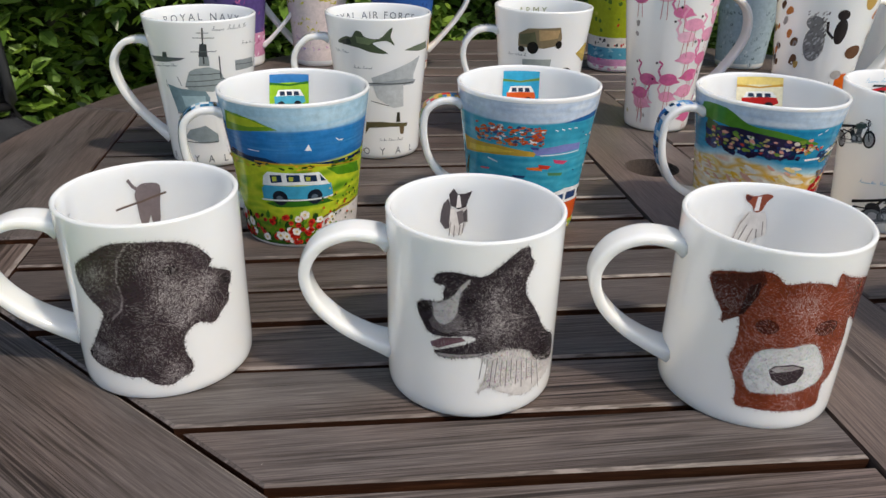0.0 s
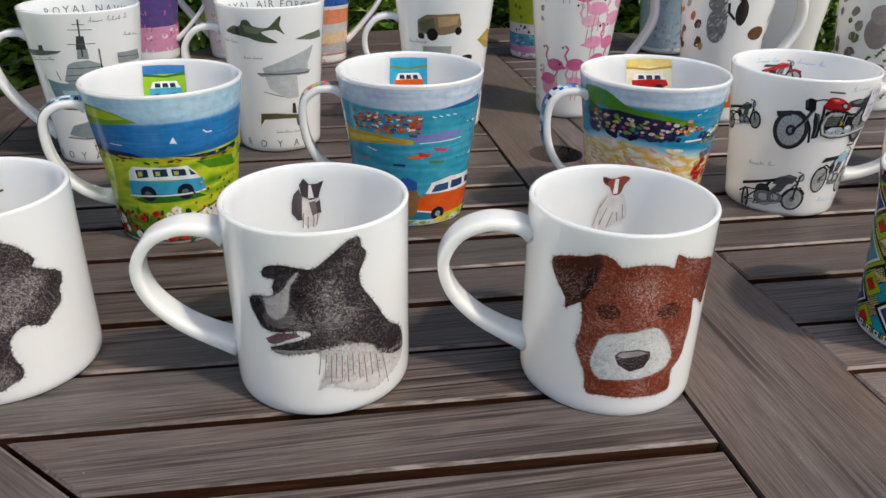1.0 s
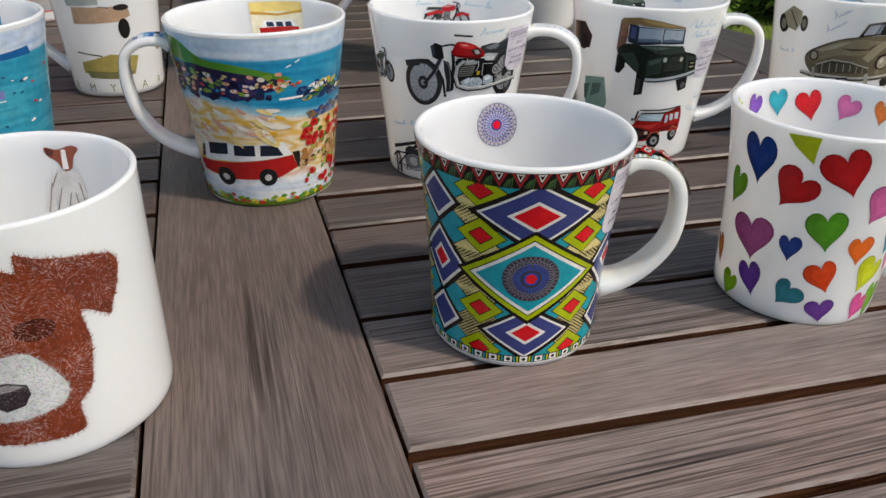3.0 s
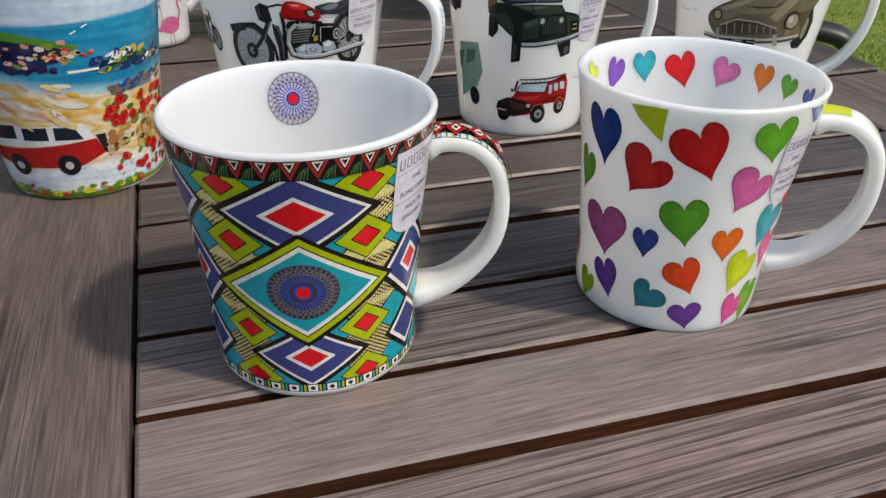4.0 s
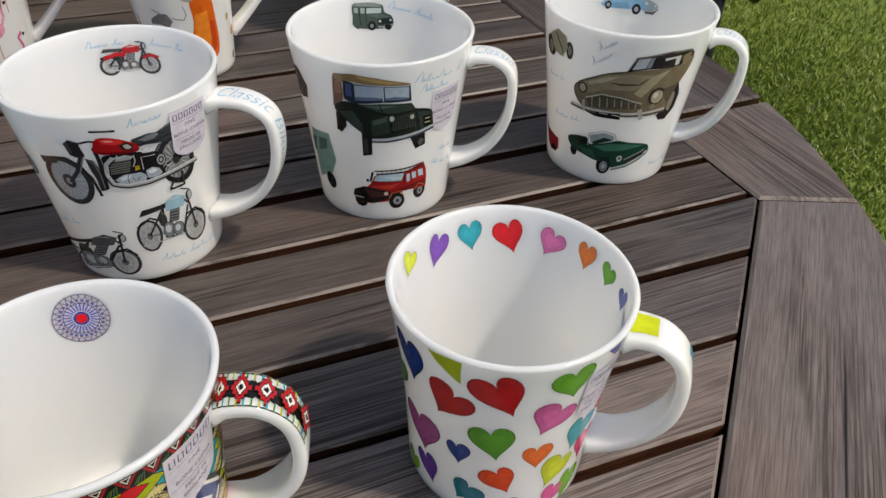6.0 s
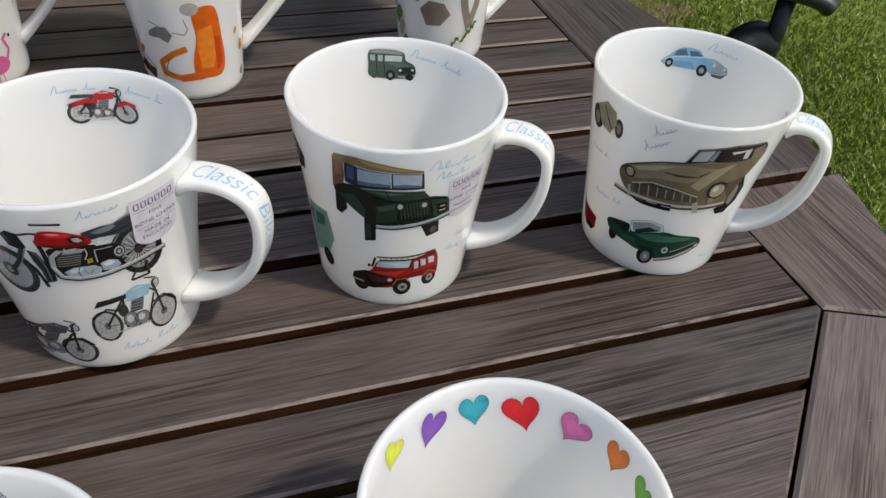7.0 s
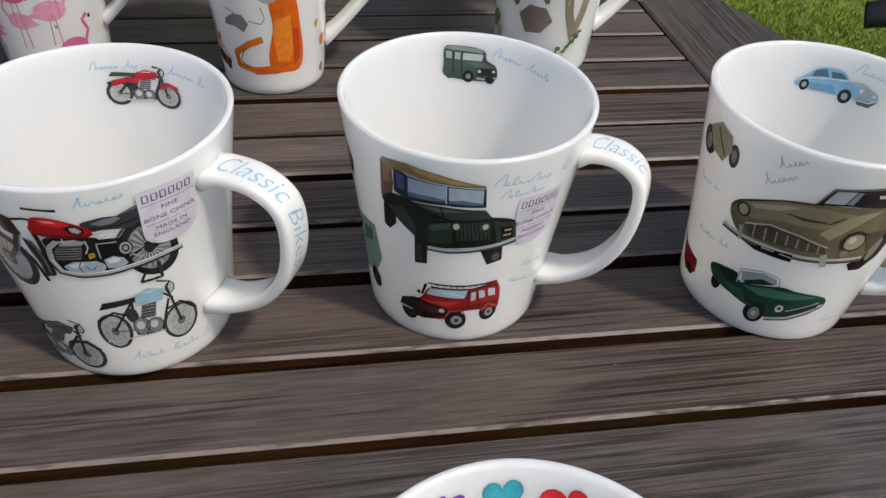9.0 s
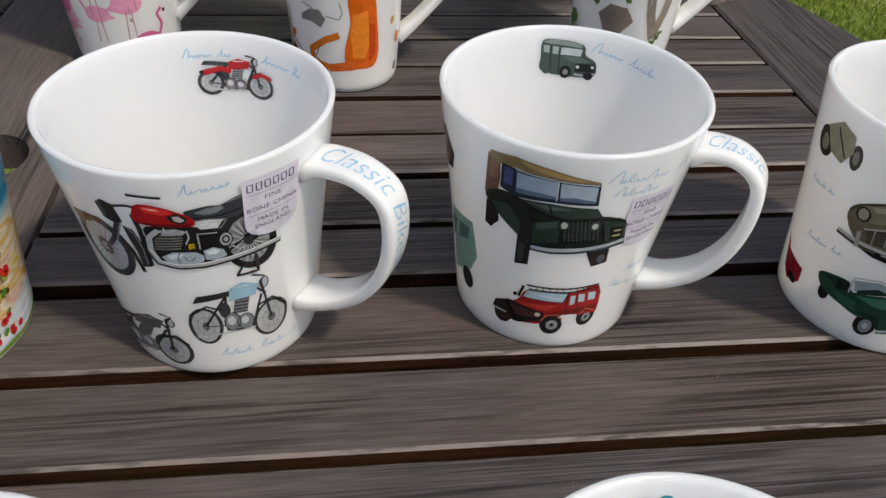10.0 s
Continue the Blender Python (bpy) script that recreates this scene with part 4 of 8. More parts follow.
bike.poly("1d1e20", 23.88, 66.97, 22.37, 71.6, 20.19, 75.43, 17.66, 77.97, 15.04, 78.95, 12.56, 78.3, 10.43, 76.15, 8.845, 72.78, 7.992, 68.61, 8.018, 64.14, 8.992, 59.89, 10.86, 56.38, 13.44, 53.92, 16.43, 52.76, 19.44, 53.05, 22.02, 54.83, 23.78, 57.96, 24.42, 62.19)
bike.poly("8f9192", 21.49, 67.45, 20.22, 71.49, 18.31, 74.68, 16.1, 76.53, 13.86, 76.79, 11.87, 75.46, 10.36, 72.79, 9.55, 69.18, 9.582, 65.17, 10.52, 61.36, 12.27, 58.31, 14.61, 56.44, 17.16, 55.99, 19.49, 57.07, 21.16, 59.58, 21.86, 63.24)
bike.line("3a3b3e", 0.25, 9.773, 69.34, 21.61, 63.14)
bike.line("3a3b3e", 0.25, 10.54, 72.39, 20.92, 60.08)
bike.line("3a3b3e", 0.25, 11.84, 74.74, 19.48, 57.87)
bike.line("3a3b3e", 0.25, 13.53, 76.11, 17.53, 56.7)
bike.line("3a3b3e", 0.25, 15.44, 76.31, 15.34, 56.66)
bike.line("3a3b3e", 0.25, 17.39, 75.29, 13.22, 57.74)
bike.line("3a3b3e", 0.25, 19.19, 73.15, 11.44, 59.81)
bike.line("3a3b3e", 0.25, 20.63, 70.15, 10.21, 62.66)
bike.line("3a3b3e", 0.25, 21.49, 66.65, 9.643, 65.97)
bike.line("d4d6d6", 0.18, 10.22, 70.83, 21.19, 61.68)
bike.line("d4d6d6", 0.18, 11.25, 73.5, 20.14, 59.08)
bike.line("d4d6d6", 0.18, 12.72, 75.34, 18.46, 57.41)
bike.line("d4d6d6", 0.18, 14.49, 76.12, 16.42, 56.81)
bike.line("d4d6d6", 0.18, 16.4, 75.71, 14.29, 57.33)
bike.line("d4d6d6", 0.18, 18.25, 74.16, 12.36, 58.88)
bike.line("d4d6d6", 0.18, 19.85, 71.61, 10.87, 61.31)
bike.line("d4d6d6", 0.18, 20.98, 68.4, 9.988, 64.35)
bike.line("d4d6d6", 0.18, 21.47, 64.94, 9.775, 67.66)
bike.poly("2b2c2e", 17, 65.88, 16.96, 67.05, 16.6, 68.16, 16.02, 68.97, 15.32, 69.33, 14.65, 69.18, 14.12, 68.53, 13.84, 67.54, 13.86, 66.38, 14.19, 65.29, 14.76, 64.49, 15.48, 64.12, 16.18, 64.26, 16.73, 64.89)
bike.poly("232528", 6.578, 73.33, 8.641, 77.16, 11.96, 79.8, 15.67, 80.51, 18.54, 80.95, 18.89, 77.83, 14.71, 77.56, 11.69, 75.46, 9.649, 71.72)
bike.line("85888a", 0.3, 7.932, 74.4, 10.24, 78.05, 13.74, 79.73, 17.65, 79.98)
bike.line("17181a", 1.3, 14.98, 79.88, 16.39, 72.69, 17.68, 65.77)
bike.line("a4a6a6", 0.3, 15.46, 78.67, 16.91, 71.4)
bike.line("17181a", 1.0, 9.468, 63.89, 14.29, 68.62, 19.16, 70.14)
bike.poly("2d2f32", -17.66, 76.08, -14.95, 74.8, -13.52, 68.96, -13.27, 59.87, -13.23, 58.24, -16.13, 57.57, -16.11, 64.11, -17.19, 70.13)
bike.line("7d8083", 0.4, -16.92, 75.79, -14.95, 72.77, -14.04, 66.21, -14.19, 59.14)
bike.line("222326", 1.5, -13.45, 81.52, -12.89, 75.22, -12.97, 66.43, -13.24, 58.78)
bike.poly("1b1c1e", -10.82, 77.04, 1.342, 76.68, 3.103, 75.3, 8.215, 74.3, 9.153, 68.28, 9.329, 60.68, 4.832, 58.95, -3.351, 58.26, -8.457, 58.85, -11.71, 63.96, -11.66, 70.84)
bike.poly("9b9f9f", -8.822, 75.5, -3.337, 76.27, -0.7658, 74.75, -1.929, 73.36, -9.063, 73.45)
bike.poly("50514d", -9.446, 73.16, -2.163, 73.64, -2.014, 71.57, -3.315, 66.97, -10.31, 66.56)
bike.line("121314", 0.32, -9.631, 72.48, -1.913, 72.75)
bike.line("96968f", 0.22, -9.616, 71.97, -2.164, 72.26)
bike.line("121314", 0.32, -9.957, 71.29, -2.154, 71.61)
bike.line("96968f", 0.22, -9.942, 70.78, -2.408, 71.12)
bike.line("121314", 0.32, -10.29, 70.09, -2.399, 70.47)
bike.line("96968f", 0.22, -10.28, 69.57, -2.656, 69.97)
bike.line("121314", 0.32, -10.63, 68.87, -2.648, 69.32)
bike.line("96968f", 0.22, -10.62, 68.35, -2.908, 68.82)
bike.line("121314", 0.32, -10.98, 67.65, -2.901, 68.16)
bike.line("96968f", 0.22, -10.96, 67.12, -3.165, 67.65)
bike.line("d0d2d0", 0.3, -6.252, 76.86, -6.302, 74.85, -3.216, 75.51)
bike.line("b9bcbc", 0.4, -0.6157, 75.49, -0.4163, 72.15, -1.568, 69.44)
bike.poly("0f1011", 1.907, 73.53, 7.144, 73.14, 6.641, 67.06, 1.837, 66.77)
bike.line("b8babb", 0.35, 1.837, 66.77, 1.907, 73.53, 7.144, 73.14)
bike.line("c9cccd", 0.4, 1.525, 77.64, 4.708, 77.9, 7.808, 77.45)
bike.line("c9cccd", 0.3, 2.251, 78.49, 3.744, 75.65, 6.079, 77.51)
bike.poly("c2a21c", -0.9819, 69.37, 0.5743, 69.65, 0.6141, 67.54, -1.164, 67.02)
bike.poly("3c3a20", -0.501, 68.78, 0.1341, 68.94, -0.06903, 67.92)
bike.poly("a9b7c1", -9.144, 63.72, -5.703, 66, 0.4085, 65.71, 3.047, 63.27, 1.555, 60.31, -4.043, 60.23, -7.813, 61.35)
bike.poly("d6e0e6", -7.69, 64.36, -4.898, 65.45, -2.81, 65.06, -4.15, 63.26, -6.812, 62.76)
bike.line("2b2d30", 0.3, -2.794, 63.7, -2.218, 62.01, -0.9881, 61.86, -0.05723, 63.36)
bike.line("2b2d30", 0.3, -3.913, 65.68, -4.775, 63.28, -4.394, 60.8)
bike.poly("a4b1bb", 2.33, 66.13, 5.282, 67.23, 8.113, 65.49, 8.94, 62.48, 6.405, 60.65, 2.762, 61.7)
bike.poly("dfe7ec", 3.121, 65.41, 5.448, 66.38, 7.101, 65.04, 5.96, 63.8, 3.783, 63.89)
bike.line("1b1c1e", 0.35, 2.33, 66.13, 5.282, 67.23, 8.113, 65.49, 8.94, 62.48, 6.405, 60.65, 2.762, 61.7, 2.33, 66.13)
bike.poly("2a2b2d", 10.96, 68.85, 10.95, 70.32, 10.58, 71.65, 9.905, 72.56, 9.072, 72.89, 8.236, 72.55, 7.552, 71.63, 7.152, 70.31, 7.12, 68.85, 7.472, 67.53, 8.145, 66.63, 9.005, 66.3, 9.875, 66.63, 10.57, 67.53)
bike.poly("b0b3b5", 10.59, 69.01, 10.59, 70.2, 10.28, 71.26, 9.74, 72, 9.066, 72.26, 8.388, 72, 7.835, 71.25, 7.513, 70.18, 7.49, 69, 7.776, 67.94, 8.32, 67.21, 9.012, 66.95, 9.712, 67.21, 10.27, 67.94)
bike.poly("333538", 10.14, 69.19, 10.14, 70.04, 9.93, 70.8, 9.542, 71.33, 9.059, 71.52, 8.572, 71.32, 8.176, 70.79, 7.948, 70.03, 7.933, 69.19, 8.139, 68.43, 8.527, 67.91, 9.02, 67.72, 9.518, 67.91, 9.918, 68.43)
bike.poly("a5a8aa", 9.626, 69.4, 9.629, 69.85, 9.515, 70.26, 9.309, 70.54, 9.05, 70.64, 8.789, 70.54, 8.577, 70.25, 8.456, 69.85, 8.45, 69.4, 8.561, 68.99, 8.768, 68.71, 9.029, 68.61, 9.293, 68.71, 9.506, 68.99)
bike.line("b6b8ba", 0.5, 10.27, 67.3, 12.21, 67.51, 13.99, 68.77)
bike.line("b6b8ba", 0.5, 10.43, 66.18, 12.13, 64.36, 13.75, 64.13)
bike.line("222325", 2.6, -7.941, 75.43, -10.98, 72.1, -11.7, 66.24, -10.21, 61.03, -5.06, 59.31, 2.351, 59.45, 8.963, 60.41, 14.74, 61.05, 20.15, 61.5, 25.43, 61.53)
bike.line("aeb1b2", 1.7, -7.842, 75.81, -10.87, 72.5, -11.58, 66.66, -10.09, 61.45, -4.965, 59.72, 2.424, 59.85, 9.02, 60.8, 14.79, 61.44, 20.18, 61.89, 25.46, 61.91)
bike.line("f0f0ee", 0.4, -11.59, 67.19, -10.11, 62, -4.999, 60.27, 2.368, 60.41, 8.942, 61.38, 14.69, 62.04, 20.06, 62.5, 25.3, 62.56)
bike.poly("33373c", -0.3045, 83.31, 2.478, 84.26, 5.865, 84.85, 8.843, 84.38, 10.97, 85.47, 14.58, 86.73, 18.5, 86.88, 18.62, 78.47, 14.93, 79.42, 12.06, 78.28, 8.022, 78.86, 4.27, 79.5, 2.382, 79.2, 0.9805, 80.69)
bike.poly("737a80", 2.181, 82.64, 5.452, 84.02, 9.078, 84.06, 9.755, 82.85, 7.864, 81.6, 4.724, 81.33)
bike.line("111214", 0.4, 1.205, 80.41, 4.566, 80.4, 8.505, 80.17, 12.41, 81.06, 17.34, 81.59)
bike.line("8b9298", 0.3, 10.31, 84.79, 14.2, 85.98, 17.8, 86.08)
bike.poly("a3161b", -12.38, 85.04, -10.81, 86.44, -7.48, 86.25, -4.31, 85.09, -1.779, 83.48, 0.6237, 81.72, 2.019, 79.52, 1.662, 77.61, -0.459, 76.97, -5.405, 77.35, -9.739, 77.66, -12.77, 78.72, -13.61, 81)
bike.poly("d8312f", -11.09, 85.47, -7.6, 85.78, -4.062, 84.37, -2.741, 82.85, -5.667, 82.25, -9.682, 83.26)
bike.poly("f0a09a", -10.04, 85.12, -6.994, 84.86, -5.826, 83.93, -8.317, 84.09)
bike.poly("6e0c12", -13.11, 79.64, -9.394, 78.93, -3.694, 78.54, 1.114, 78.46, 1.204, 77.45, -0.5981, 76.99, -5.405, 77.35, -9.739, 77.66)
bike.poly("241f20", -4.66, 81.75, -1.878, 83.02, 0.1696, 80.83, 0.1126, 79.12, -1.737, 78.37, -3.757, 79.52)
bike.poly("b3aba6", -3.275, 81.69, -1.583, 81.78, -0.2909, 79.92, -1.585, 79.1, -2.952, 79.96)
bike.line("2c2c2e", 1.2, 16.99, 59.16, 17.41, 51.44, 10.75, 51.74)
bike.line("2c2c2e", 0.9, 12.71, 55.9, 10.75, 51.74)
bike.line("232426", 1.1, -12.91, 90.04, -9.597, 89.81, -4.564, 89.29)
bike.line("7f8284", 0.3, -12.54, 90.33, -9.502, 90.16, -6.575, 89.87)
bike.done("printed_motorcycle", "print of a red vintage motorcycle")
blue = Print("bike", -64)
blue.dot("b9bbbc", -12, 27.6, 5, 8.9)
blue.ring("3a3b3e", 1.25, -12, 27.6, 5.2, 9.3)
blue.ring("9a9c9e", 0.3, -12, 27.6, 2.9, 5.1)
blue.dot("55575a", -12, 27.6, 1.2, 2.3)
blue.dot("b9bbbc", 11.5, 24.2, 6, 8.6)
blue.ring("3a3b3e", 1.25, 11.5, 24.2, 6.4, 8.9)
blue.ring("9a9c9e", 0.3, 11.5, 24.2, 3.5, 5)
blue.dot("55575a", 11.5, 24.2, 1.6, 2.2)
blue.line("8b8d8f", 0.2, -16.8, 26.7, -7.4, 28.1)
blue.line("8b8d8f", 0.2, -16.9, 22, -7.6, 32.6)
blue.line("8b8d8f", 0.2, -14.9, 19.5, -9.4, 35.3)
blue.line("8b8d8f", 0.2, -11.9, 20.1, -12.1, 35)
blue.line("8b8d8f", 0.2, -8.9, 23.4, -15, 31.7)
blue.line("8b8d8f", 0.2, 6.3, 26.1, 17.3, 21.4)
blue.line("8b8d8f", 0.2, 6.9, 21.3, 16.3, 26.6)
blue.line("8b8d8f", 0.2, 9.4, 17.4, 13.5, 30.8)
blue.line("8b8d8f", 0.2, 12.9, 15.9, 10.3, 32.1)
blue.line("8b8d8f", 0.2, 16.1, 17.2, 7.5, 30.3)
blue.line("2b2c2e", 0.9, -12, 27.6, -3.8, 42.3, 6.4, 42.8, 9.8, 38.1)
blue.line("2b2c2e", 0.9, -3.8, 42.3, -4.7, 24.4, 4, 22.6, 8.2, 38.6)
blue.line("55585b", 0.5, -12, 27.6, -3.7, 26.9)
blue.poly("4a4c50", -2.2, 32.7, 2.7, 32, 4, 39.4, -0.8, 40.2)
blue.line("a9adb0", 0.25, -1.8, 34, 3.1, 33.1)
blue.line("a9adb0", 0.25, -1.6, 35.7, 3.2, 34.8)
blue.line("a9adb0", 0.25, -1.4, 37.4, 3.4, 36.5)
blue.line("a9adb0", 0.25, -1.2, 39.1, 3.6, 38.3)
blue.dot("3a3c3f", -4.7, 35.3, 1.9, 4.1)
blue.dot("7d8488", -2.7, 28.5, 2.7, 4.8)
blue.dot("c6ccd0", -3, 29.1, 1.4, 2.4)
blue.dot("7d8488", 1.8, 27.3, 2.9, 4.1)
blue.dot("c6ccd0", 1.5, 28, 1.4, 2.1)
blue.ring("2b2c2e", 0.35, -2.7, 28.5, 2.7, 4.8)
blue.ring("2b2c2e", 0.35, 1.8, 27.3, 2.9, 4.1)
blue.poly("2a2b2d", -14.5, 40.2, -2.5, 42.2, -1.6, 44.9, -12.6, 43.9)
blue.poly("9cc3d6", -2.8, 39.8, 6.1, 39.4, 7.2, 44.7, 2, 47.7, -2.2, 45.6)
blue.line("e6e8e8", 0.3, -0.2, 45.8, 4.5, 45.5)
blue.dot("b9c0c4", 9.3, 44, 1.5, 2.8)
blue.ring("3a3c3f", 0.4, 9.3, 44, 1.5, 2.8)
blue.line("35363a", 0.9, 8, 45.6, 11.5, 24.2)
blue.line("2c2c2e", 0.7, 5.4, 49.7, 9.5, 47.3, 7.9, 44.5)
blue.line("c0c4c6", 0.7, -15.9, 22, -4.9, 23.3, 4.9, 22.8)
blue.line("26272a", 1.0, -16.5, 33.9, -10.3, 38.5, -5.4, 35.4)
blue.line("26272a", 1.0, 6.4, 33.4, 12, 34.8, 17.9, 27.1)
blue.scrawl("8fc1dc", -9.1, 10.9, 22.3, 8.4, 3.2)
blue.done("printed_motorcycle", "print of a pale blue vintage motorcycle")
dark = Print("bike", -100)
dark.about, dark.spread = 5.0, 1.35
dark.dot("b9bbbc", -25.1, 5.9, 2.4, 4.4)
dark.ring("3a3b3e", 1.25, -25.1, 5.9, 1.7, 8.4)
dark.ring("9a9c9e", 0.3, -25.1, 5.9, 0, 1.4)
dark.dot("55575a", -25.1, 5.9, 0.6, 1)
dark.dot("b9bbbc", -0.1, 12.6, 5, 7.5)
dark.ring("3a3b3e", 1.25, -0.1, 12.6, 5.2, 7.9)
dark.ring("9a9c9e", 0.3, -0.1, 12.6, 2.9, 4.3)
dark.dot("55575a", -0.1, 12.6, 1.3, 2)
dark.line("8b8d8f", 0.2, -25.1, 7.4, -22.9, 6.1)
dark.line("8b8d8f", 0.2, -23.2, 4.9, -22.9, 10)
dark.line("8b8d8f", 0.2, -19.5, 4.5, -29.7, 7.7)
dark.line("8b8d8f", 0.2, -17.9, 4.6, -25.8, 11.7)
dark.line("8b8d8f", 0.2, -20, 4.8, -25, 10.7)
dark.line("8b8d8f", 0.2, -4.3, 12.6, 3.8, 11.9)
dark.line("8b8d8f", 0.2, -4.8, 8.4, 3.9, 15.9)
dark.line("8b8d8f", 0.2, -3.4, 5.7, 2.7, 18.7)
dark.line("8b8d8f", 0.2, -0.7, 5.7, 0.3, 19)
dark.line("8b8d8f", 0.2, 2, 8, -2.4, 16.6)
dark.line("2b2c2e", 0.9, -25.1, 5.9, -12.1, 23.8, -1, 27.2, 1, 24)
dark.line("2b2c2e", 0.9, -12.1, 23.8, -19.8, 4.4, -7.5, 8.4, -0.1, 24.1)
dark.line("55585b", 0.5, -25.1, 5.9, -16.8, 8.1)
dark.poly("4a4c50", -12.6, 15.3, -6.8, 16.7, -3.9, 23.7, -8.8, 23.1)
dark.line("a9adb0", 0.25, -11.6, 16.7, -6.1, 17.8)
dark.line("a9adb0", 0.25, -10.9, 18.5, -5.6, 19.4)
dark.line("a9adb0", 0.25, -10.2, 20.2, -5.1, 21)
dark.line("a9adb0", 0.25, -9.6, 21.9, -4.5, 22.7)
dark.dot("3a3c3f", -15.6, 16.3, 3.9, 4.7)
dark.dot("7d8488", -14.6, 10.8, 5.2, 5.5)
dark.dot("c6ccd0", -14.8, 11.2, 2.5, 2.7)
dark.dot("7d8488", -8.8, 12, 3.8, 4.1)
dark.dot("c6ccd0", -9, 12.5, 1.8, 2.1)
dark.ring("2b2c2e", 0.35, -14.6, 10.8, 5.2, 5.5)
dark.ring("2b2c2e", 0.35, -8.8, 12, 3.8, 4.1)
dark.poly("2a2b2d", -27.2, 16.1, -10.5, 24.3, -8.7, 27.3, -27.2, 18.4)
dark.poly("5b5d60", -11.4, 22, -1.9, 24.2, 0.1, 29.1, -4.2, 30.8, -9.1, 27.7)
dark.line("e6e8e8", 0.3, -6.8, 28.6, -2.2, 29.3)
dark.dot("b9c0c4", 1.7, 28.8, 1.2, 2.4)
dark.ring("3a3c3f", 0.4, 1.7, 28.8, 1.2, 2.4)
dark.line("35363a", 0.9, 0.9, 30, -0.1, 12.6)
dark.line("2c2c2e", 0.7, -0.6, 33.2, 2.4, 31.8, 0.6, 29.1)
dark.line("c0c4c6", 0.7, -21.4, 5.7, -17.9, 4.7, -6.5, 9.2)
dark.line("26272a", 1.0, -29, 10.2, -25.2, 14.3, -16.5, 15.9)
dark.line("26272a", 1.0, -2.8, 19, 2.2, 21.7, 5.2, 16.8)
dark.scrawl("8fc1dc", -25.3, 32.7, -11.8, 35.5, 2.2)
dark.done("printed_motorcycle", "print of a black vintage motorcycle")
scrawled = Print("bike", -70)
scrawled.scrawl("8fc1dc", -6.3, 89.3, 6.7, 90.8, 3.4)
scrawled.done("printed_lettering", "pale blue handwriting")
lens = Print("bike", -140)
lens.dot("b9bbbc", -32.5, 56.8, 5.1, 5.1)
lens.ring("3a3b3e", 1.25, -32.5, 56.8, 6, 5.5)
lens.ring("9a9c9e", 0.3, -32.5, 56.8, 2.8, 3.8)
lens.dot("55575a", -32.5, 56.8, 1.4, 1.6)
lens.dot("b9bbbc", -6.9, 64.1, 3.3, 5.2)
lens.ring("3a3b3e", 1.25, -6.9, 64.1, 3.5, 5.4)
lens.ring("9a9c9e", 0.3, -6.9, 64.1, 1.9, 3)
lens.dot("55575a", -6.9, 64.1, 0.8, 1.4)
lens.line("8b8d8f", 0.2, -30.6, 57.3, -22.7, 59.7)
lens.line("8b8d8f", 0.2, -29.3, 54.9, -23.3, 62.3)
lens.line("8b8d8f", 0.2, -35, 51.5, -26.6, 63.1)
lens.line("8b8d8f", 0.2, -29.4, 53.2, -29.3, 62.3)
lens.line("8b8d8f", 0.2, -24.3, 56.5, -32.6, 59.6)
lens.line("8b8d8f", 0.2, -10, 63.3, -4, 64.8)
lens.line("8b8d8f", 0.2, -9.5, 60.6, -4.5, 67.4)
lens.line("8b8d8f", 0.2, -8, 59.3, -5.8, 68.8)
lens.line("8b8d8f", 0.2, -6.1, 59.8, -7.6, 68.3)
lens.line("8b8d8f", 0.2, -4.6, 61.9, -9.3, 66.2)
lens.line("2b2c2e", 0.9, -32.5, 56.8, -19, 69.5, -10.1, 73.3, -8, 71.7)
lens.line("2b2c2e", 0.9, -19, 69.5, -19.1, 58.6, -11.5, 60.3, -8.8, 71.5)
lens.line("55585b", 0.5, -32.5, 56.8, -18.1, 60.3)
lens.poly("4a4c50", -17, 64.3, -12.7, 65.4, -11.9, 70.3, -15.9, 69.2)
lens.line("a9adb0", 0.25, -16.5, 65.1, -12.4, 66.3)
lens.line("a9adb0", 0.25, -16.5, 66.2, -12.3, 67.4)
lens.line("a9adb0", 0.25, -16.4, 67.3, -12.2, 68.5)
lens.line("a9adb0", 0.25, -16.1, 68.5, -12.1, 69.5)
lens.dot("3a3c3f", -19.7, 64.9, 2.3, 2.6)
lens.dot("7d8488", -17.3, 61.6, 2.8, 3)
lens.dot("c6ccd0", -17.7, 61.9, 1.4, 1.5)
lens.dot("7d8488", -13.2, 62.4, 2.3, 2.6)
lens.dot("c6ccd0", -13.5, 62.7, 1.1, 1.3)
lens.ring("2b2c2e", 0.35, -17.3, 61.6, 2.8, 3)
lens.ring("2b2c2e", 0.35, -13.2, 62.4, 2.3, 2.6)
lens.poly("2a2b2d", -35, 64.1, -17.7, 69.8, -16.8, 71.8, -34.2, 66.6)
lens.poly("556058", -17.9, 68.3, -10.3, 71.1, -9.6, 74.8, -13.7, 74.8, -17.4, 72)
lens.line("e6e8e8", 0.3, -15.4, 72.9, -11.5, 74.3)
lens.dot("b9c0c4", -8.2, 75.1, 0.9, 1.8)
lens.ring("3a3c3f", 0.4, -8.2, 75.1, 0.9, 1.8)
lens.line("35363a", 0.9, -9, 75.7, -6.9, 64.1)
lens.line("2c2c2e", 0.7, -11, 77.3, -8.1, 77.3, -9.1, 74.9)
lens.line("c0c4c6", 0.7, -31.8, 54, -19.1, 57.9, -11, 60.9)
lens.line("26272a", 1.0, -32.2, 61.3, -29.1, 64.4, -20.5, 64.7)
lens.line("26272a", 1.0, -10, 67.6, -6.6, 70.6, -3.8, 68.4)
lens.done("printed_motorcycle")
inner = Print("bike", 87, True)
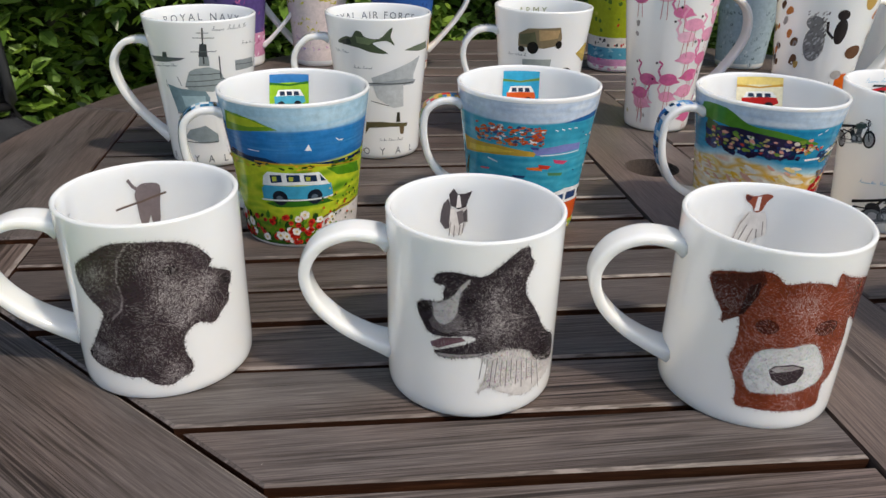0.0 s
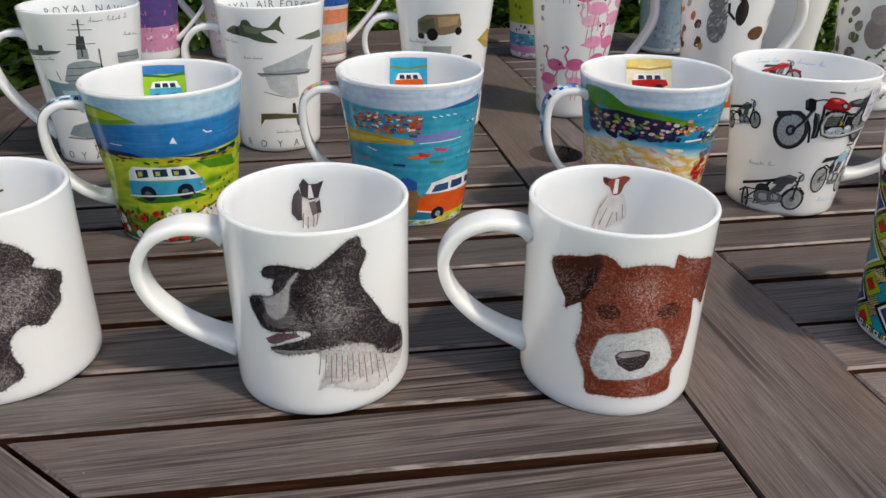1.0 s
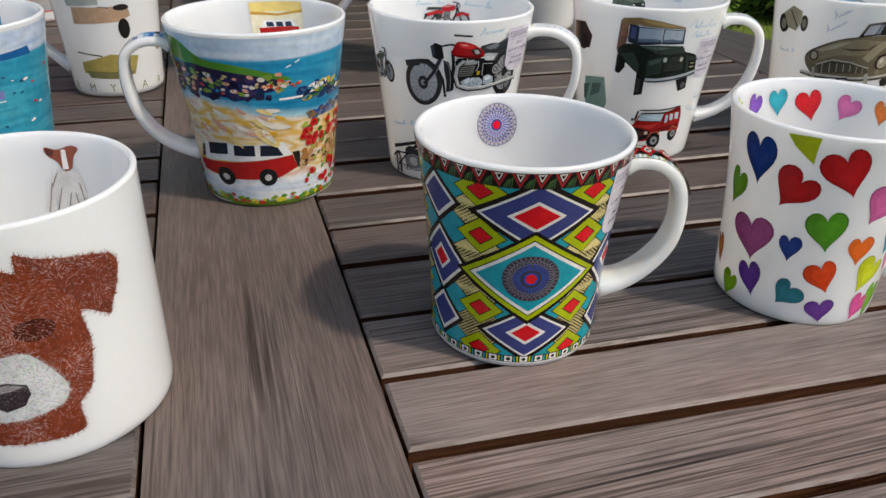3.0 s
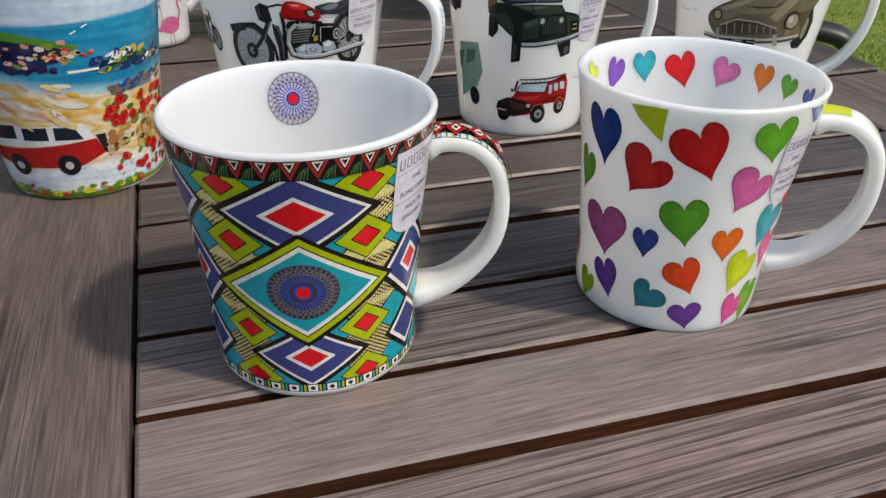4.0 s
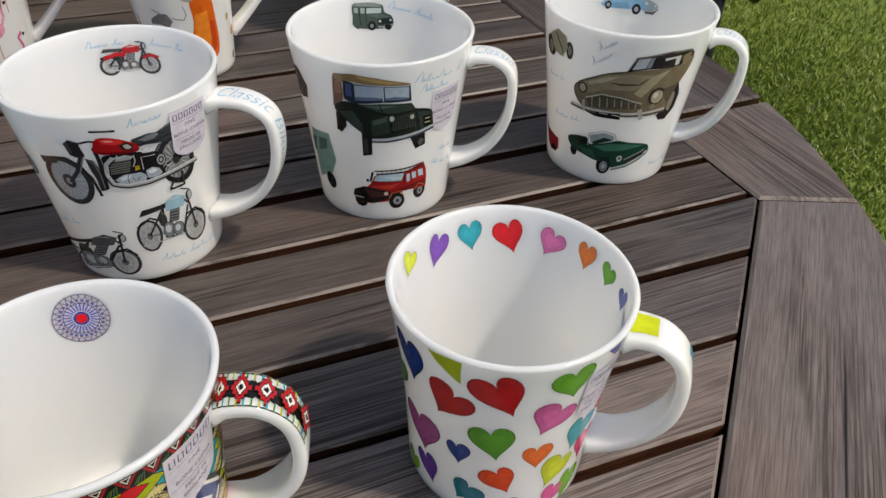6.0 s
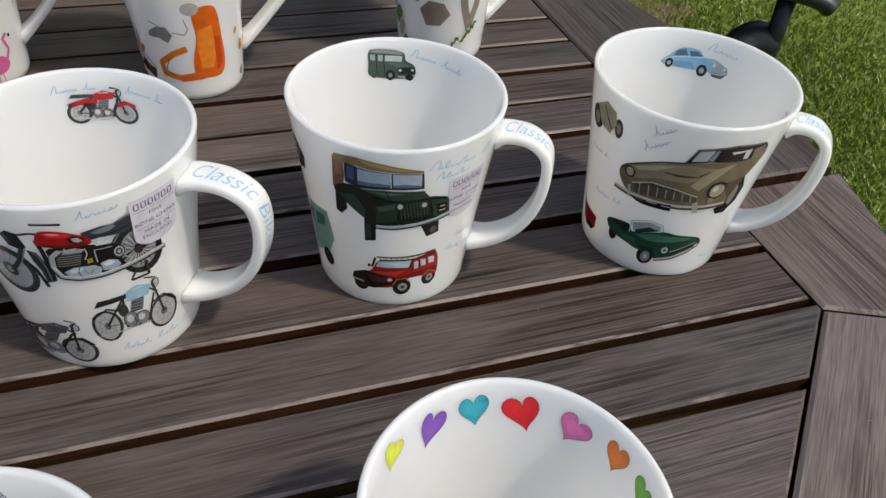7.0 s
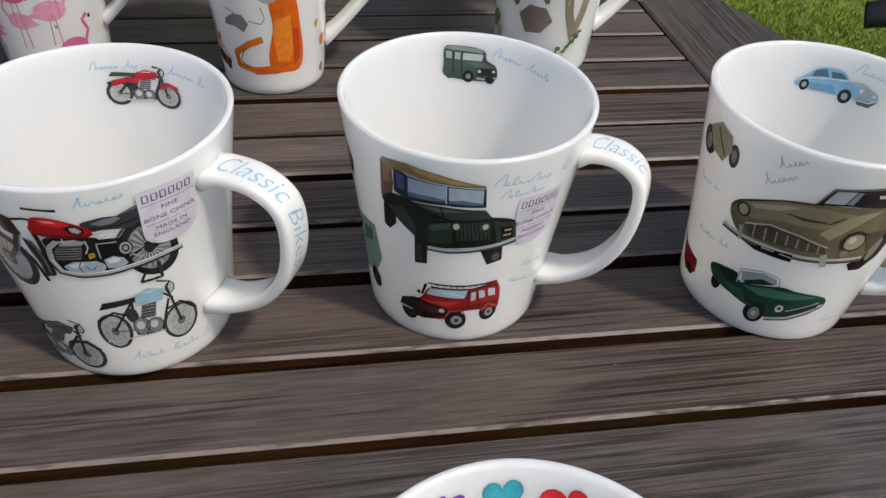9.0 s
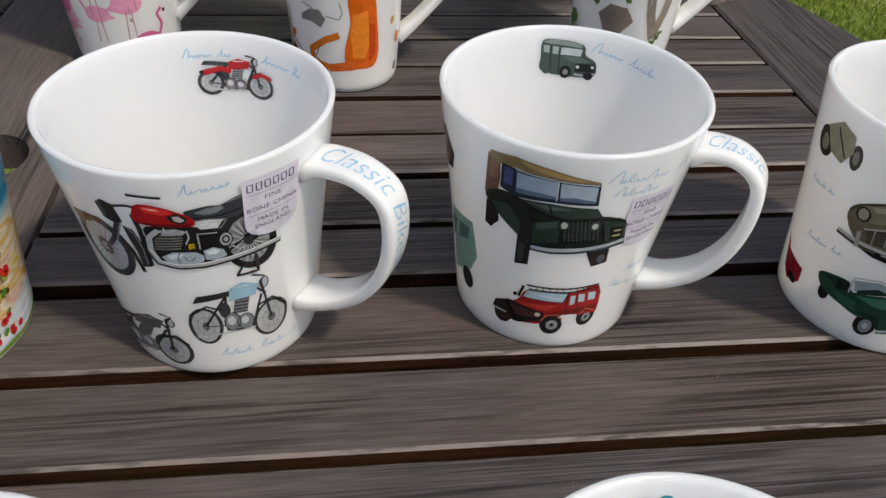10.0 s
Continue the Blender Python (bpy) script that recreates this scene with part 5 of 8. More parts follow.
inner.dot("b9bbbc", -8.9, 80, 3.9, 4.2)
inner.ring("3a3b3e", 1.25, -8.9, 80, 4.1, 4.4)
inner.ring("9a9c9e", 0.3, -8.9, 80, 2.2, 2.4)
inner.dot("55575a", -8.9, 80, 1, 1.1)
inner.dot("b9bbbc", 9.3, 80.1, 4.4, 4.3)
inner.ring("3a3b3e", 1.25, 9.3, 80.1, 4.7, 4.5)
inner.ring("9a9c9e", 0.3, 9.3, 80.1, 2.6, 2.5)
inner.dot("55575a", 9.3, 80.1, 1.2, 1.1)
inner.line("8b8d8f", 0.2, -12.4, 80.5, -5.4, 79.7)
inner.line("8b8d8f", 0.2, -12, 78.1, -5.9, 82)
inner.line("8b8d8f", 0.2, -10.5, 76.4, -7.5, 83.5)
inner.line("8b8d8f", 0.2, -8.3, 76.1, -9.6, 83.7)
inner.line("8b8d8f", 0.2, -6.4, 77.4, -11.4, 82.6)
inner.line("8b8d8f", 0.2, 5.3, 79.6, 13.5, 80.7)
inner.line("8b8d8f", 0.2, 5.9, 77.4, 12.7, 82.8)
inner.line("8b8d8f", 0.2, 7.9, 76.1, 10.8, 84)
inner.line("8b8d8f", 0.2, 10.5, 76.5, 8.2, 83.6)
inner.line("8b8d8f", 0.2, 12.6, 78.3, 6.2, 82)
inner.line("2b2c2e", 0.9, -8.9, 80, -3.4, 86.7, 5, 87.9, 7.7, 86.3)
inner.line("2b2c2e", 0.9, -3.4, 86.7, -3.1, 77.7, 3.8, 77.5, 6.6, 86.3)
inner.line("55585b", 0.5, -8.9, 80, -2.4, 78.9)
inner.poly("4a4c50", -1.6, 81.9, 2.3, 81.9, 3.1, 85.8, -0.8, 85.7)
inner.line("a9adb0", 0.25, -1.3, 82.4, 2.7, 82.5)
inner.line("a9adb0", 0.25, -1.2, 83.4, 2.7, 83.4)
inner.line("a9adb0", 0.25, -1.2, 84.2, 2.8, 84.3)
inner.line("a9adb0", 0.25, -1, 85.2, 2.8, 85.1)
inner.dot("3a3c3f", -3.7, 83.1, 1.6, 2.1)
inner.dot("86797a", -1.8, 79.7, 2.2, 2.4)
inner.dot("c6ccd0", -2.1, 80, 1.1, 1.2)
inner.dot("86797a", 1.9, 79.5, 2.3, 2.1)
inner.dot("c6ccd0", 1.6, 79.8, 1.2, 1)
inner.ring("2b2c2e", 0.35, -1.8, 79.7, 2.2, 2.4)
inner.ring("2b2c2e", 0.35, 1.9, 79.5, 2.3, 2.1)
inner.poly("3d4644", -11.7, 86.9, -2.3, 86.6, -1.6, 88.1, -10.5, 88.5)
inner.poly("b5222a", -2.4, 85.4, 4.9, 86.2, 5.7, 89.1, 1.2, 89.8, -2.1, 88.4)
inner.line("e6e8e8", 0.3, -0.5, 88.7, 3.4, 89)
inner.dot("b9c0c4", 7.3, 89.3, 1.1, 1.5)
inner.ring("3a3c3f", 0.4, 7.3, 89.3, 1.1, 1.5)
inner.line("35363a", 0.9, 6.2, 89.7, 9.3, 80.1)
inner.line("2c2c2e", 0.7, 4, 91.3, 7.5, 91, 6.1, 89.1)
inner.line("c0c4c6", 0.7, -11.4, 77.9, -3.2, 77.1, 4.3, 77.7)
inner.line("26272a", 1.0, -12.6, 84.1, -8.3, 85.3, -4.3, 83.1)
inner.line("26272a", 1.0, 5.2, 83.2, 9.5, 85.4, 13.9, 83.8)
inner.line("b5222a", 2.0, -11.1, 83.8, -5.1, 85.6, -1.3, 84.9)
inner.line("b5222a", 1.6, 6.5, 83.3, 10.1, 84.9, 13.9, 83.8)
inner.scrawl("8fc1dc", -17.5, 89.7, -2, 90.2, 2.8)
inner.scrawl("8fc1dc", 10.1, 89.7, 27.6, 89.3, 2.8)
inner.done("printed_motorcycle", "print of a red vintage motorcycle")
jeep = Print("jeep", -100)
jeep.poly("1c1b1b", -22.1, 68.4, -17.5, 68.1, -17.3, 60.6, -20.4, 56.1, -22.8, 57.3)
jeep.poly("201f1f", -10.3, 58, -5.5, 57.5, -5.8, 44.5, -10.6, 43.3)
jeep.poly("3b3a39", -9.8, 54.6, -7.6, 54.1, -7.7, 45.4, -9.8, 45.2)
jeep.poly("1c1b1b", 12.8, 53.8, 20.5, 55.6, 21.2, 47.8, 15.8, 46.2)
jeep.dot("55565a", 18.6, 50, 1.5, 2.2)
jeep.poly("7a5646", -21.2, 89.2, -17.1, 89.6, -17, 80.1, -18.2, 72.3, -22.8, 71.3)
jeep.poly("97694f", -20.4, 86.8, -17.7, 87.2, -18, 79.6, -20.8, 79.1)
jeep.poly("8f7550", -20.4, 90.5, -12.2, 91.7, -2.2, 90.2, 11.4, 86.6, 11.7, 84.6, 0.8, 85.5, -12.3, 87.2, -17.2, 86.4, -21, 87.7)
jeep.poly("b0935f", -11.4, 91, -2.2, 89.6, 8.2, 86.7, 1.4, 86.8, -9.2, 89)
jeep.poly("1d2620", -22.4, 71, -18, 75.2, -12.6, 75.4, -0.3, 73, 13.7, 71.7, 23.5, 67.8, 25.1, 58.5, 18.4, 57.3, 5.1, 55.5, -5.4, 54.3, -9.4, 57.1, -14.9, 61.8, -20.4, 67.3)
jeep.poly("28313c", -16.6, 87.3, -12.3, 86.9, 11.6, 85.7, 12.4, 76.4, -0.5, 76.4, -12.6, 74.9, -17, 76.9)
jeep.poly("4a5580", -15.6, 86.1, -13, 85.8, -13.1, 78.8, -15.9, 79.2)
jeep.poly("a3b3c3", -11.7, 85.6, -0.1, 85.4, 0, 77.9, -11.9, 76.9)
jeep.poly("abbac8", 0.8, 85.2, 11, 84.6, 11.3, 77.5, 1.1, 77.7)
jeep.poly("5f7086", -11.9, 79, -7.7, 79.3, -3.9, 79.5, -0.1, 79.1, 0, 77.9, -11.9, 76.9)
jeep.poly("5f7086", 1, 79, 5.4, 79.6, 11.2, 78.4, 11.3, 77.5, 1.1, 77.7)
jeep.line("c9d2d8", 0.4, -12.1, 86.5, 0.1, 85.9, 11.3, 85.3)
jeep.line("c9d2d8", 0.35, 0.1, 85.9, 0.3, 77.2)
jeep.poly("324036", -11.4, 74.9, -0.8, 75.8, 12.4, 75.2, 14.9, 71.1, 4, 69.9, -1.4, 70.6)
jeep.poly("53635a", -8.5, 74.3, -0.8, 74.7, 6.6, 74.3, -1.5, 72.7)
jeep.line("0f1412", 0.5, -11.8, 74.7, -1.4, 70.5, 2.5, 68.9)
jeep.line("0f1412", 0.4, -1.6, 75.2, -0.2, 70.7)
jeep.poly("2c3a31", -5.6, 65.9, 2.2, 69, 2.9, 58.3, -5.4, 56)
jeep.poly("46564b", -4.8, 65.6, 1.7, 68.3, 1.7, 65.4, -4.3, 62.9)
jeep.poly("34433a", -20.2, 68.9, -13.6, 70.7, -9.4, 63.2, -9.8, 57.9, -14.9, 62.1)
jeep.poly("121815", 2.9, 68.7, 13.9, 70.3, 15.8, 59.7, 4.1, 58.2)
jeep.line("4a564c", 0.22, 3.4, 67.6, 14.2, 69)
jeep.line("4a564c", 0.22, 3.5, 66.6, 14.3, 68.1)
jeep.line("4a564c", 0.22, 3.6, 65.7, 14.5, 67.2)
jeep.line("4a564c", 0.22, 3.6, 64.8, 14.6, 66.1)
jeep.line("4a564c", 0.22, 3.7, 63.9, 14.7, 65.2)
jeep.line("4a564c", 0.22, 3.8, 62.8, 14.9, 64.1)
jeep.line("4a564c", 0.22, 3.8, 61.9, 15, 63.2)
jeep.line("4a564c", 0.22, 3.9, 61, 15.2, 62.2)
jeep.line("4a564c", 0.22, 4, 59.9, 15.3, 61.2)
jeep.line("4a564c", 0.18, 3.8, 68.7, 4.9, 58.8)
jeep.line("4a564c", 0.18, 5, 69, 6.1, 59.1)
jeep.line("4a564c", 0.18, 6.2, 69.1, 7.4, 59.3)
jeep.line("4a564c", 0.18, 7.4, 69.3, 8.7, 59.5)
jeep.line("4a564c", 0.18, 8.6, 69.5, 10, 59.6)
jeep.line("4a564c", 0.18, 9.8, 69.6, 11.3, 59.6)
jeep.line("4a564c", 0.18, 11, 69.8, 12.6, 59.7)
jeep.line("4a564c", 0.18, 12.2, 69.7, 13.9, 59.8)
jeep.line("4a564c", 0.18, 13.5, 69.8, 15.2, 59.7)
jeep.dot("39443c", 3.8, 66.9, 1.5, 2.1)
jeep.dot("bac1b2", 3.8, 66.9, 1, 1.5)
jeep.dot("39443c", 13.1, 67, 1.6, 2.2)
jeep.dot("bac1b2", 13.1, 67, 1, 1.4)
jeep.poly("2f3c34", 15.4, 69.7, 23.4, 67.5, 24.8, 58.9, 17.8, 58.6)
jeep.poly("131511", 18.2, 66, 22.6, 66, 23.6, 59.3, 19.2, 59.3)
jeep.line("a8a47e", 0.8, 19.8, 64.1, 22.2, 64.1)
jeep.line("a8a47e", 0.8, 19.7, 61.6, 22.5, 61.6)
jeep.line("39434a", 2.6, -5.6, 53.7, 1.1, 53.7, 9.4, 54.9, 18.5, 56.5, 25, 57.9)
jeep.line("b4bbc0", 1.6, -5.4, 54.2, 1, 54.3, 9.3, 55.5, 18.4, 57.1, 24.6, 58.6)
jeep.done("printed_jeep", "print of a dark green off-road car")
red = Print("jeep", -95)
red.dot("1c1b1b", -17.2, 13.1, 3.8, 4.6)
red.dot("1c1b1b", 16.5, 17.5, 3.8, 5.4)
red.poly("a81d1c", -20.5, 17.2, -11.7, 24.2, -7.3, 31.6, 7.5, 32.4, 18.2, 35.2, 20.8, 20.5, 17.8, 19, 6.6, 19.2, 0.3, 13.7, -11.5, 11.9, -18.8, 11.9)
red.poly("7a1513", -0.1, 19.1, 7.7, 22.8, 19.5, 24.6, 20.4, 20.8, 6.6, 19.2, 0.5, 14.4)
red.poly("231a1a", -20.8, 19.9, -14.8, 23, -0.6, 19.9, -0.2, 15.3, -10.3, 11.5, -19.2, 11.8, -22, 15.4)
red.poly("4a2a28", -15, 21.6, -2.1, 18.7, -2, 16.7, -11.6, 15.7)
red.poly("bcd4e0", -7.8, 31.2, 6.8, 31.7, 5.7, 26.7, -9.5, 27)
red.line("e6eef2", 0.4, -7.3, 30.2, 6.1, 28.2)
red.line("2a2020", 0.4, -8, 31.4, 7.2, 32, 5.9, 26.5, -9.6, 26.7)
red.poly("bcd0da", 8.2, 30.4, 10.1, 30.5, 10.3, 25.7, 8.4, 25.2)
red.poly("c6d6de", 11, 31.3, 13.5, 31.1, 14, 26.8, 11.7, 26.7)
red.poly("c6d6de", 14.7, 31.8, 17.7, 31.6, 18.2, 27.2, 15.4, 27.3)
red.poly("cf3a32", -11.7, 23.6, -2.4, 24.2, 4.9, 25.1, -0.2, 21.4, -9.4, 22.2)
red.line("5c0f0e", 0.4, 7.2, 31.7, 7.5, 19.5)
red.line("5c0f0e", 0.35, 10.5, 31.6, 11.8, 21.1)
red.dot("1c1b1b", 3, 13.2, 4.5, 5.5)
red.dot("9a9da0", 3.4, 13.2, 2.4, 2.8)
red.dot("2c2c2c", 3.4, 13.2, 0.9, 1.2)
red.dot("8d9092", 16.8, 17.1, 1.8, 2.5)
red.dot("2c2c2c", 16.8, 17.1, 0.7, 0.9)
red.line("d06a4a", 0.5, -1.3, 15, 0.5, 18.6, 5, 19.5, 7, 16.3)
red.line("d06a4a", 0.5, 13.6, 18.9, 15.5, 22.5, 19.8, 20.4)
red.line("241e1e", 0.8, -8.7, 33.8, 6.4, 34.4, 17.9, 36)
red.line("241e1e", 0.7, -7.3, 31.9, 7.1, 32.4, 18.1, 34.3)
red.line("241e1e", 0.35, -7.4, 32.9, -7.1, 30.6)
red.line("241e1e", 0.35, -5, 33.7, -4.6, 31.4)
red.line("241e1e", 0.35, -2.6, 34.1, -2.2, 31.9)
red.line("241e1e", 0.35, -0.2, 34.6, 0.3, 32.3)
red.line("241e1e", 0.35, 2.2, 34.9, 2.7, 32.5)
red.line("241e1e", 0.35, 4.5, 35, 5.2, 32.7)
red.line("241e1e", 0.35, 6.8, 35.3, 7.5, 33.8)
red.line("241e1e", 0.35, 9.3, 35.4, 10.1, 33.6)
red.line("241e1e", 0.35, 11.7, 35.3, 12.6, 33.3)
red.line("241e1e", 0.35, 14.2, 35.1, 15.4, 32.7)
red.line("241e1e", 0.35, 16.9, 34.6, 18.2, 32)
red.line("1f1a1a", 1.1, -11.2, 26.6, -9.6, 33.2)
red.dot("1f1a1a", -12.6, 27.4, 0.8, 1.1)
red.line("c9c5c2", 0.8, -21.8, 15.5, -15.6, 15.1)
red.dot("e0c8b8", -2.9, 18.6, 1.2, 1.2)
red.done("printed_jeep", "print of a red off-road car")
pale = Print("jeep", -150)
pale.poly("8fb3a4", -10.4, 48.9, -4, 50.2, 5.7, 51.9, 7.9, 35.4, 3.6, 25.8, -12, 15.8, -10.7, 28.9)
pale.poly("5c7a70", -11.9, 43.2, -5.7, 45.2, -9.8, 33.5, -11.9, 33.8)
pale.poly("5c7a70", -3.3, 46.1, 3.8, 47.7, 2.3, 41, -5.2, 36.8)
pale.dot("26292a", 1.1, 19.7, 4, 5.4)
pale.dot("26292a", -12.8, 10, 0.2, 5.6)
pale.done("printed_jeep", "print of a pale green off-road car")
brown = Print("jeep", -150)
brown.poly("3d2c28", -23.6, 81.4, -9.8, 83.5, -3.8, 76.1, -6.2, 67.9, -16.3, 66.6, -25.1, 68.2)
brown.dot("1f1c1c", -13.1, 71.3, 5.4, 5.7)
brown.done("printed_jeep")
scrawled = Print("jeep", -62)
scrawled.scrawl("8fc1dc", -13.1, 86, 12.8, 85.3, 4.2)
scrawled.done("printed_lettering", "pale blue handwriting")
scrawled = Print("jeep", -62)
scrawled.scrawl("8fc1dc", -10.1, 80, 5.9, 80.2, 3.2)
scrawled.done("printed_lettering", "pale blue handwriting")
scrawled = Print("jeep", -62)
scrawled.scrawl("8fc1dc", 4.5, 39.2, 14.6, 38.3, 2.6)
scrawled.done("printed_lettering", "pale blue handwriting")
scrawled = Print("jeep", -62)
scrawled.scrawl("8fc1dc", -0.5, 33, 23.7, 25.4, 2.6)
scrawled.done("printed_lettering", "pale blue handwriting")
inner = Print("jeep", 87, True)
inner.dot("1c1e1e", -7.8, 80.1, 1.8, 2.3)
inner.poly("42514a", -10.3, 84.6, -10.2, 90.9, -6.4, 91.9, 4.6, 90.5, 6.1, 86.5, 10.1, 84.2, 10.7, 79.4, 7.3, 77.5, -2.2, 77.2, -10.1, 79.4)
inner.poly("7f8a84", -10.2, 90.9, -6.4, 92, 4.7, 90.6, 4.3, 88.9, -7.1, 90)
inner.poly("b4c0be", -2.9, 88.6, 4.7, 88.5, 4.3, 85.7, -3.1, 85.8)
inner.poly("93a29e", -6.1, 89.1, -3.8, 88.8, -4, 85.8, -6.1, 86.2)
inner.poly("93a29e", -9.6, 89.6, -7.3, 89.3, -7.3, 86.3, -9.4, 86.8)
inner.line("232a27", 0.4, -3.6, 89.1, -3.1, 78.3)
inner.line("232a27", 0.4, -6.8, 89.5, -6.5, 80)
inner.poly("586860", -2.6, 85, 4.7, 85.3, 9, 83.8, 2.7, 82.9)
inner.poly("1f2523", 2.7, 82.6, 10.1, 83.3, 10.4, 80.2, 3.1, 79.4)
inner.dot("c9cec8", 3.8, 81.4, 0.7, 0.7)
inner.dot("c9cec8", 9.3, 82.1, 0.6, 0.6)
inner.line("aab0b0", 0.7, 2.8, 78.3, 7.1, 78.2, 10.6, 79.7)
inner.dot("1c1e1e", -0.5, 78.9, 2.2, 2.6)
inner.dot("7d8284", -0.5, 78.9, 1, 1.2)
inner.dot("1c1e1e", 8.1, 78.3, 1.8, 1.6)
inner.scrawl("8fc1dc", 8, 88.5, 31.8, 85.7, 3.4)
inner.done("printed_jeep", "print of a dark green off-road car")
car = Print("car", -105)
car.poly("1c1a1a", 15.1, 48.8, 19.8, 52.6, 20, 66.4, 23.6, 68.3, 27.1, 59.9, 26.5, 51.2, 22.1, 44.8, 17.5, 45)
car.poly("1c1a1a", -23.7, 47.9, -17.2, 50.1, -13.4, 47.2, -17.7, 46.1)
car.dot("8e8578", 22.1, 56.5, 1.8, 6.4)
car.poly("7c6f57", -31.5, 59.2, -28.7, 65.4, -14.9, 74.3, -5.7, 77.1, -1, 78.1, 17, 79.5, 24.2, 80.4, 27.1, 85.7, 28.1, 79, 23.9, 68.3, 20, 66.4, 19.8, 54.8, 19.5, 51.2, 7.8, 49.6, -3.9, 50.1, -16.1, 50, -23.5, 49.6, -28.6, 53)
car.poly("95886d", -28, 65.1, -14.7, 73.6, -3, 75.8, 8, 75, 5.9, 70, -0.8, 65.7, -13.3, 64.5, -23.1, 59.8)
car.poly("b9ad92", -24.5, 66.4, -14.5, 72.1, -8.4, 73.6, -14.9, 68.9, -22.7, 65.3)
car.poly("6a5d48", -11.9, 69.2, -5.9, 69.5, 2.5, 70.1, 4.4, 72.6, -0.6, 68.9, -6.5, 67.8)
car.line("3a3226", 0.5, -12.1, 69, -5, 68.8, 1.8, 69.3, 5.1, 73.2)
car.poly("a89b7e", -0.3, 63.7, 2.9, 68.7, 8, 75, 15.7, 78, 12, 73.1, 7.1, 65.9, 3.8, 61.1)
car.poly("5e523f", 15.2, 65.9, 23.3, 68.4, 19.8, 54.8, 17, 59.8)
car.poly("2b2626", -5.7, 77.1, -2.6, 85.7, 12.1, 89, 24.6, 88.4, 27.1, 85.7, 24.2, 80.4, 17, 79.2, 3.7, 78.9)
car.poly("b8bcc4", -3.5, 78.3, -1.6, 84.7, 4, 85.8, 2.3, 79.5)
car.poly("8790a0", 2.7, 79.7, 4.4, 85.7, 5.9, 85.8, 4.7, 79.6)
car.poly("1c1818", 5.4, 84.8, 14.7, 86.3, 14, 80.5, 5.9, 79.8)
car.poly("d4d2d0", 10.5, 85.1, 19.1, 85.9, 18.8, 80.5, 16.7, 80.2, 16.5, 84.6, 11.2, 83.6)
car.poly("8a7a62", 20.2, 85.4, 25.1, 86.9, 25.3, 81.4, 21.2, 79.3)
car.line("8a8078", 0.5, -5.4, 77.5, -2.2, 85.3, 12.3, 88.5, 24.6, 87.8)
car.poly("51493c", -23.6, 56.6, -15.7, 61, -5.9, 60.3, 3.8, 57.4, 5.2, 54.2, -4.6, 53.5, -14.3, 52.5, -21.8, 51.4)
car.line("b3aa98", 0.5, -20.6, 58.1, -20.1, 51.3)
car.line("b3aa98", 0.5, -16.6, 58.8, -16, 52.6)
car.line("b3aa98", 0.5, -12.8, 59.2, -12.2, 53.4)
car.line("b3aa98", 0.5, -9.1, 59.2, -8.5, 53.9)
car.line("b3aa98", 0.5, -5.5, 58.9, -5, 54.1)
car.line("b3aa98", 0.5, -1.9, 58.3, -1.3, 54.1)
car.line("b3aa98", 0.5, 1.8, 57.5, 2.3, 53.8)
car.line("79705f", 0.25, -23, 55.4, -9.4, 58.7, 3.9, 57)
car.line("79705f", 0.25, -22.8, 54.1, -9.1, 57.2, 4.1, 56.2)
car.line("79705f", 0.25, -22.6, 52.8, -8.9, 55.7, 4.3, 55.6)
car.line("79705f", 0.25, -22.4, 51.4, -8.6, 54.2, 4.5, 54.8)
car.line("c9c2b2", 0.7, -24.1, 56.6, -15.7, 61.2, -6.1, 60.7, 4.7, 57.4)
car.dot("3c352b", -26.2, 62.3, 2.6, 3.3)
car.dot("b5aa94", -26.2, 62.3, 1.8, 2.5)
car.dot("3c352b", 11.9, 61.5, 4.2, 5.3)
car.dot("b0a48c", 12.2, 61.4, 3.3, 4.1)
car.dot("d9d2c4", 11.2, 62.6, 1.3, 1.8)
car.dot("8d826c", 10.9, 55.1, 1.4, 1.8)
car.line("5c5548", 2.6, -32.7, 50.1, -25.5, 49.3, -13.8, 49.6, -1.9, 49.6, 7.6, 50.3, 19.3, 51.9)
car.line("cfcac0", 1.5, -32.7, 50.7, -25.5, 50.1, -14, 50.5, -2, 50.5, 7.3, 51.2, 18.9, 52.8)
car.poly("1a1818", -18, 49.5, -5, 50.5, -4.6, 46.5, -16.6, 46.4)
car.line("b8b4ac", 0.6, -15.8, 49, -11.2, 49.2)
car.line("b8b4ac", 0.6, -9.1, 49.1, -5.1, 48.8)
car.poly("bdb7aa", 3.6, 53, 5.6, 54.3, 7.6, 47.4, 5.4, 46.6)
car.poly("bdb7aa", -26, 54.2, -24.5, 55.3, -23.7, 47.9, -24.9, 47.4)
car.line("2a251f", 0.4, -31, 60.9, -28.1, 65.5, -14.8, 74.2, -3.4, 77.6)
car.line("2a251f", 0.4, 9.1, 58.7, 8.5, 65.3, 12, 67.4, 16.1, 65)
car.done("printed_car", "print of a bronze vintage sports car")
green = Print("car", -114)
green.dot("191a1a", -22.5, 19.4, 2.4, 4)
green.dot("191a1a", -2.7, 13.6, 4.3, 6)
green.poly("1d4636", -27.2, 26.9, -21.6, 29.9, -14.6, 30.7, -12, 26.9, 2.2, 31.8, 8.7, 31.1, 21.6, 28.7, 23, 21.8, 14.7, 17.1, 4.4, 11.5, -1.4, 16.3, -7.5, 16.2, -14.7, 18.3, -24.4, 21.1)
green.poly("10281f", -23.8, 28.2, -14.5, 30.7, -12.6, 26.2, -18.4, 24.5)
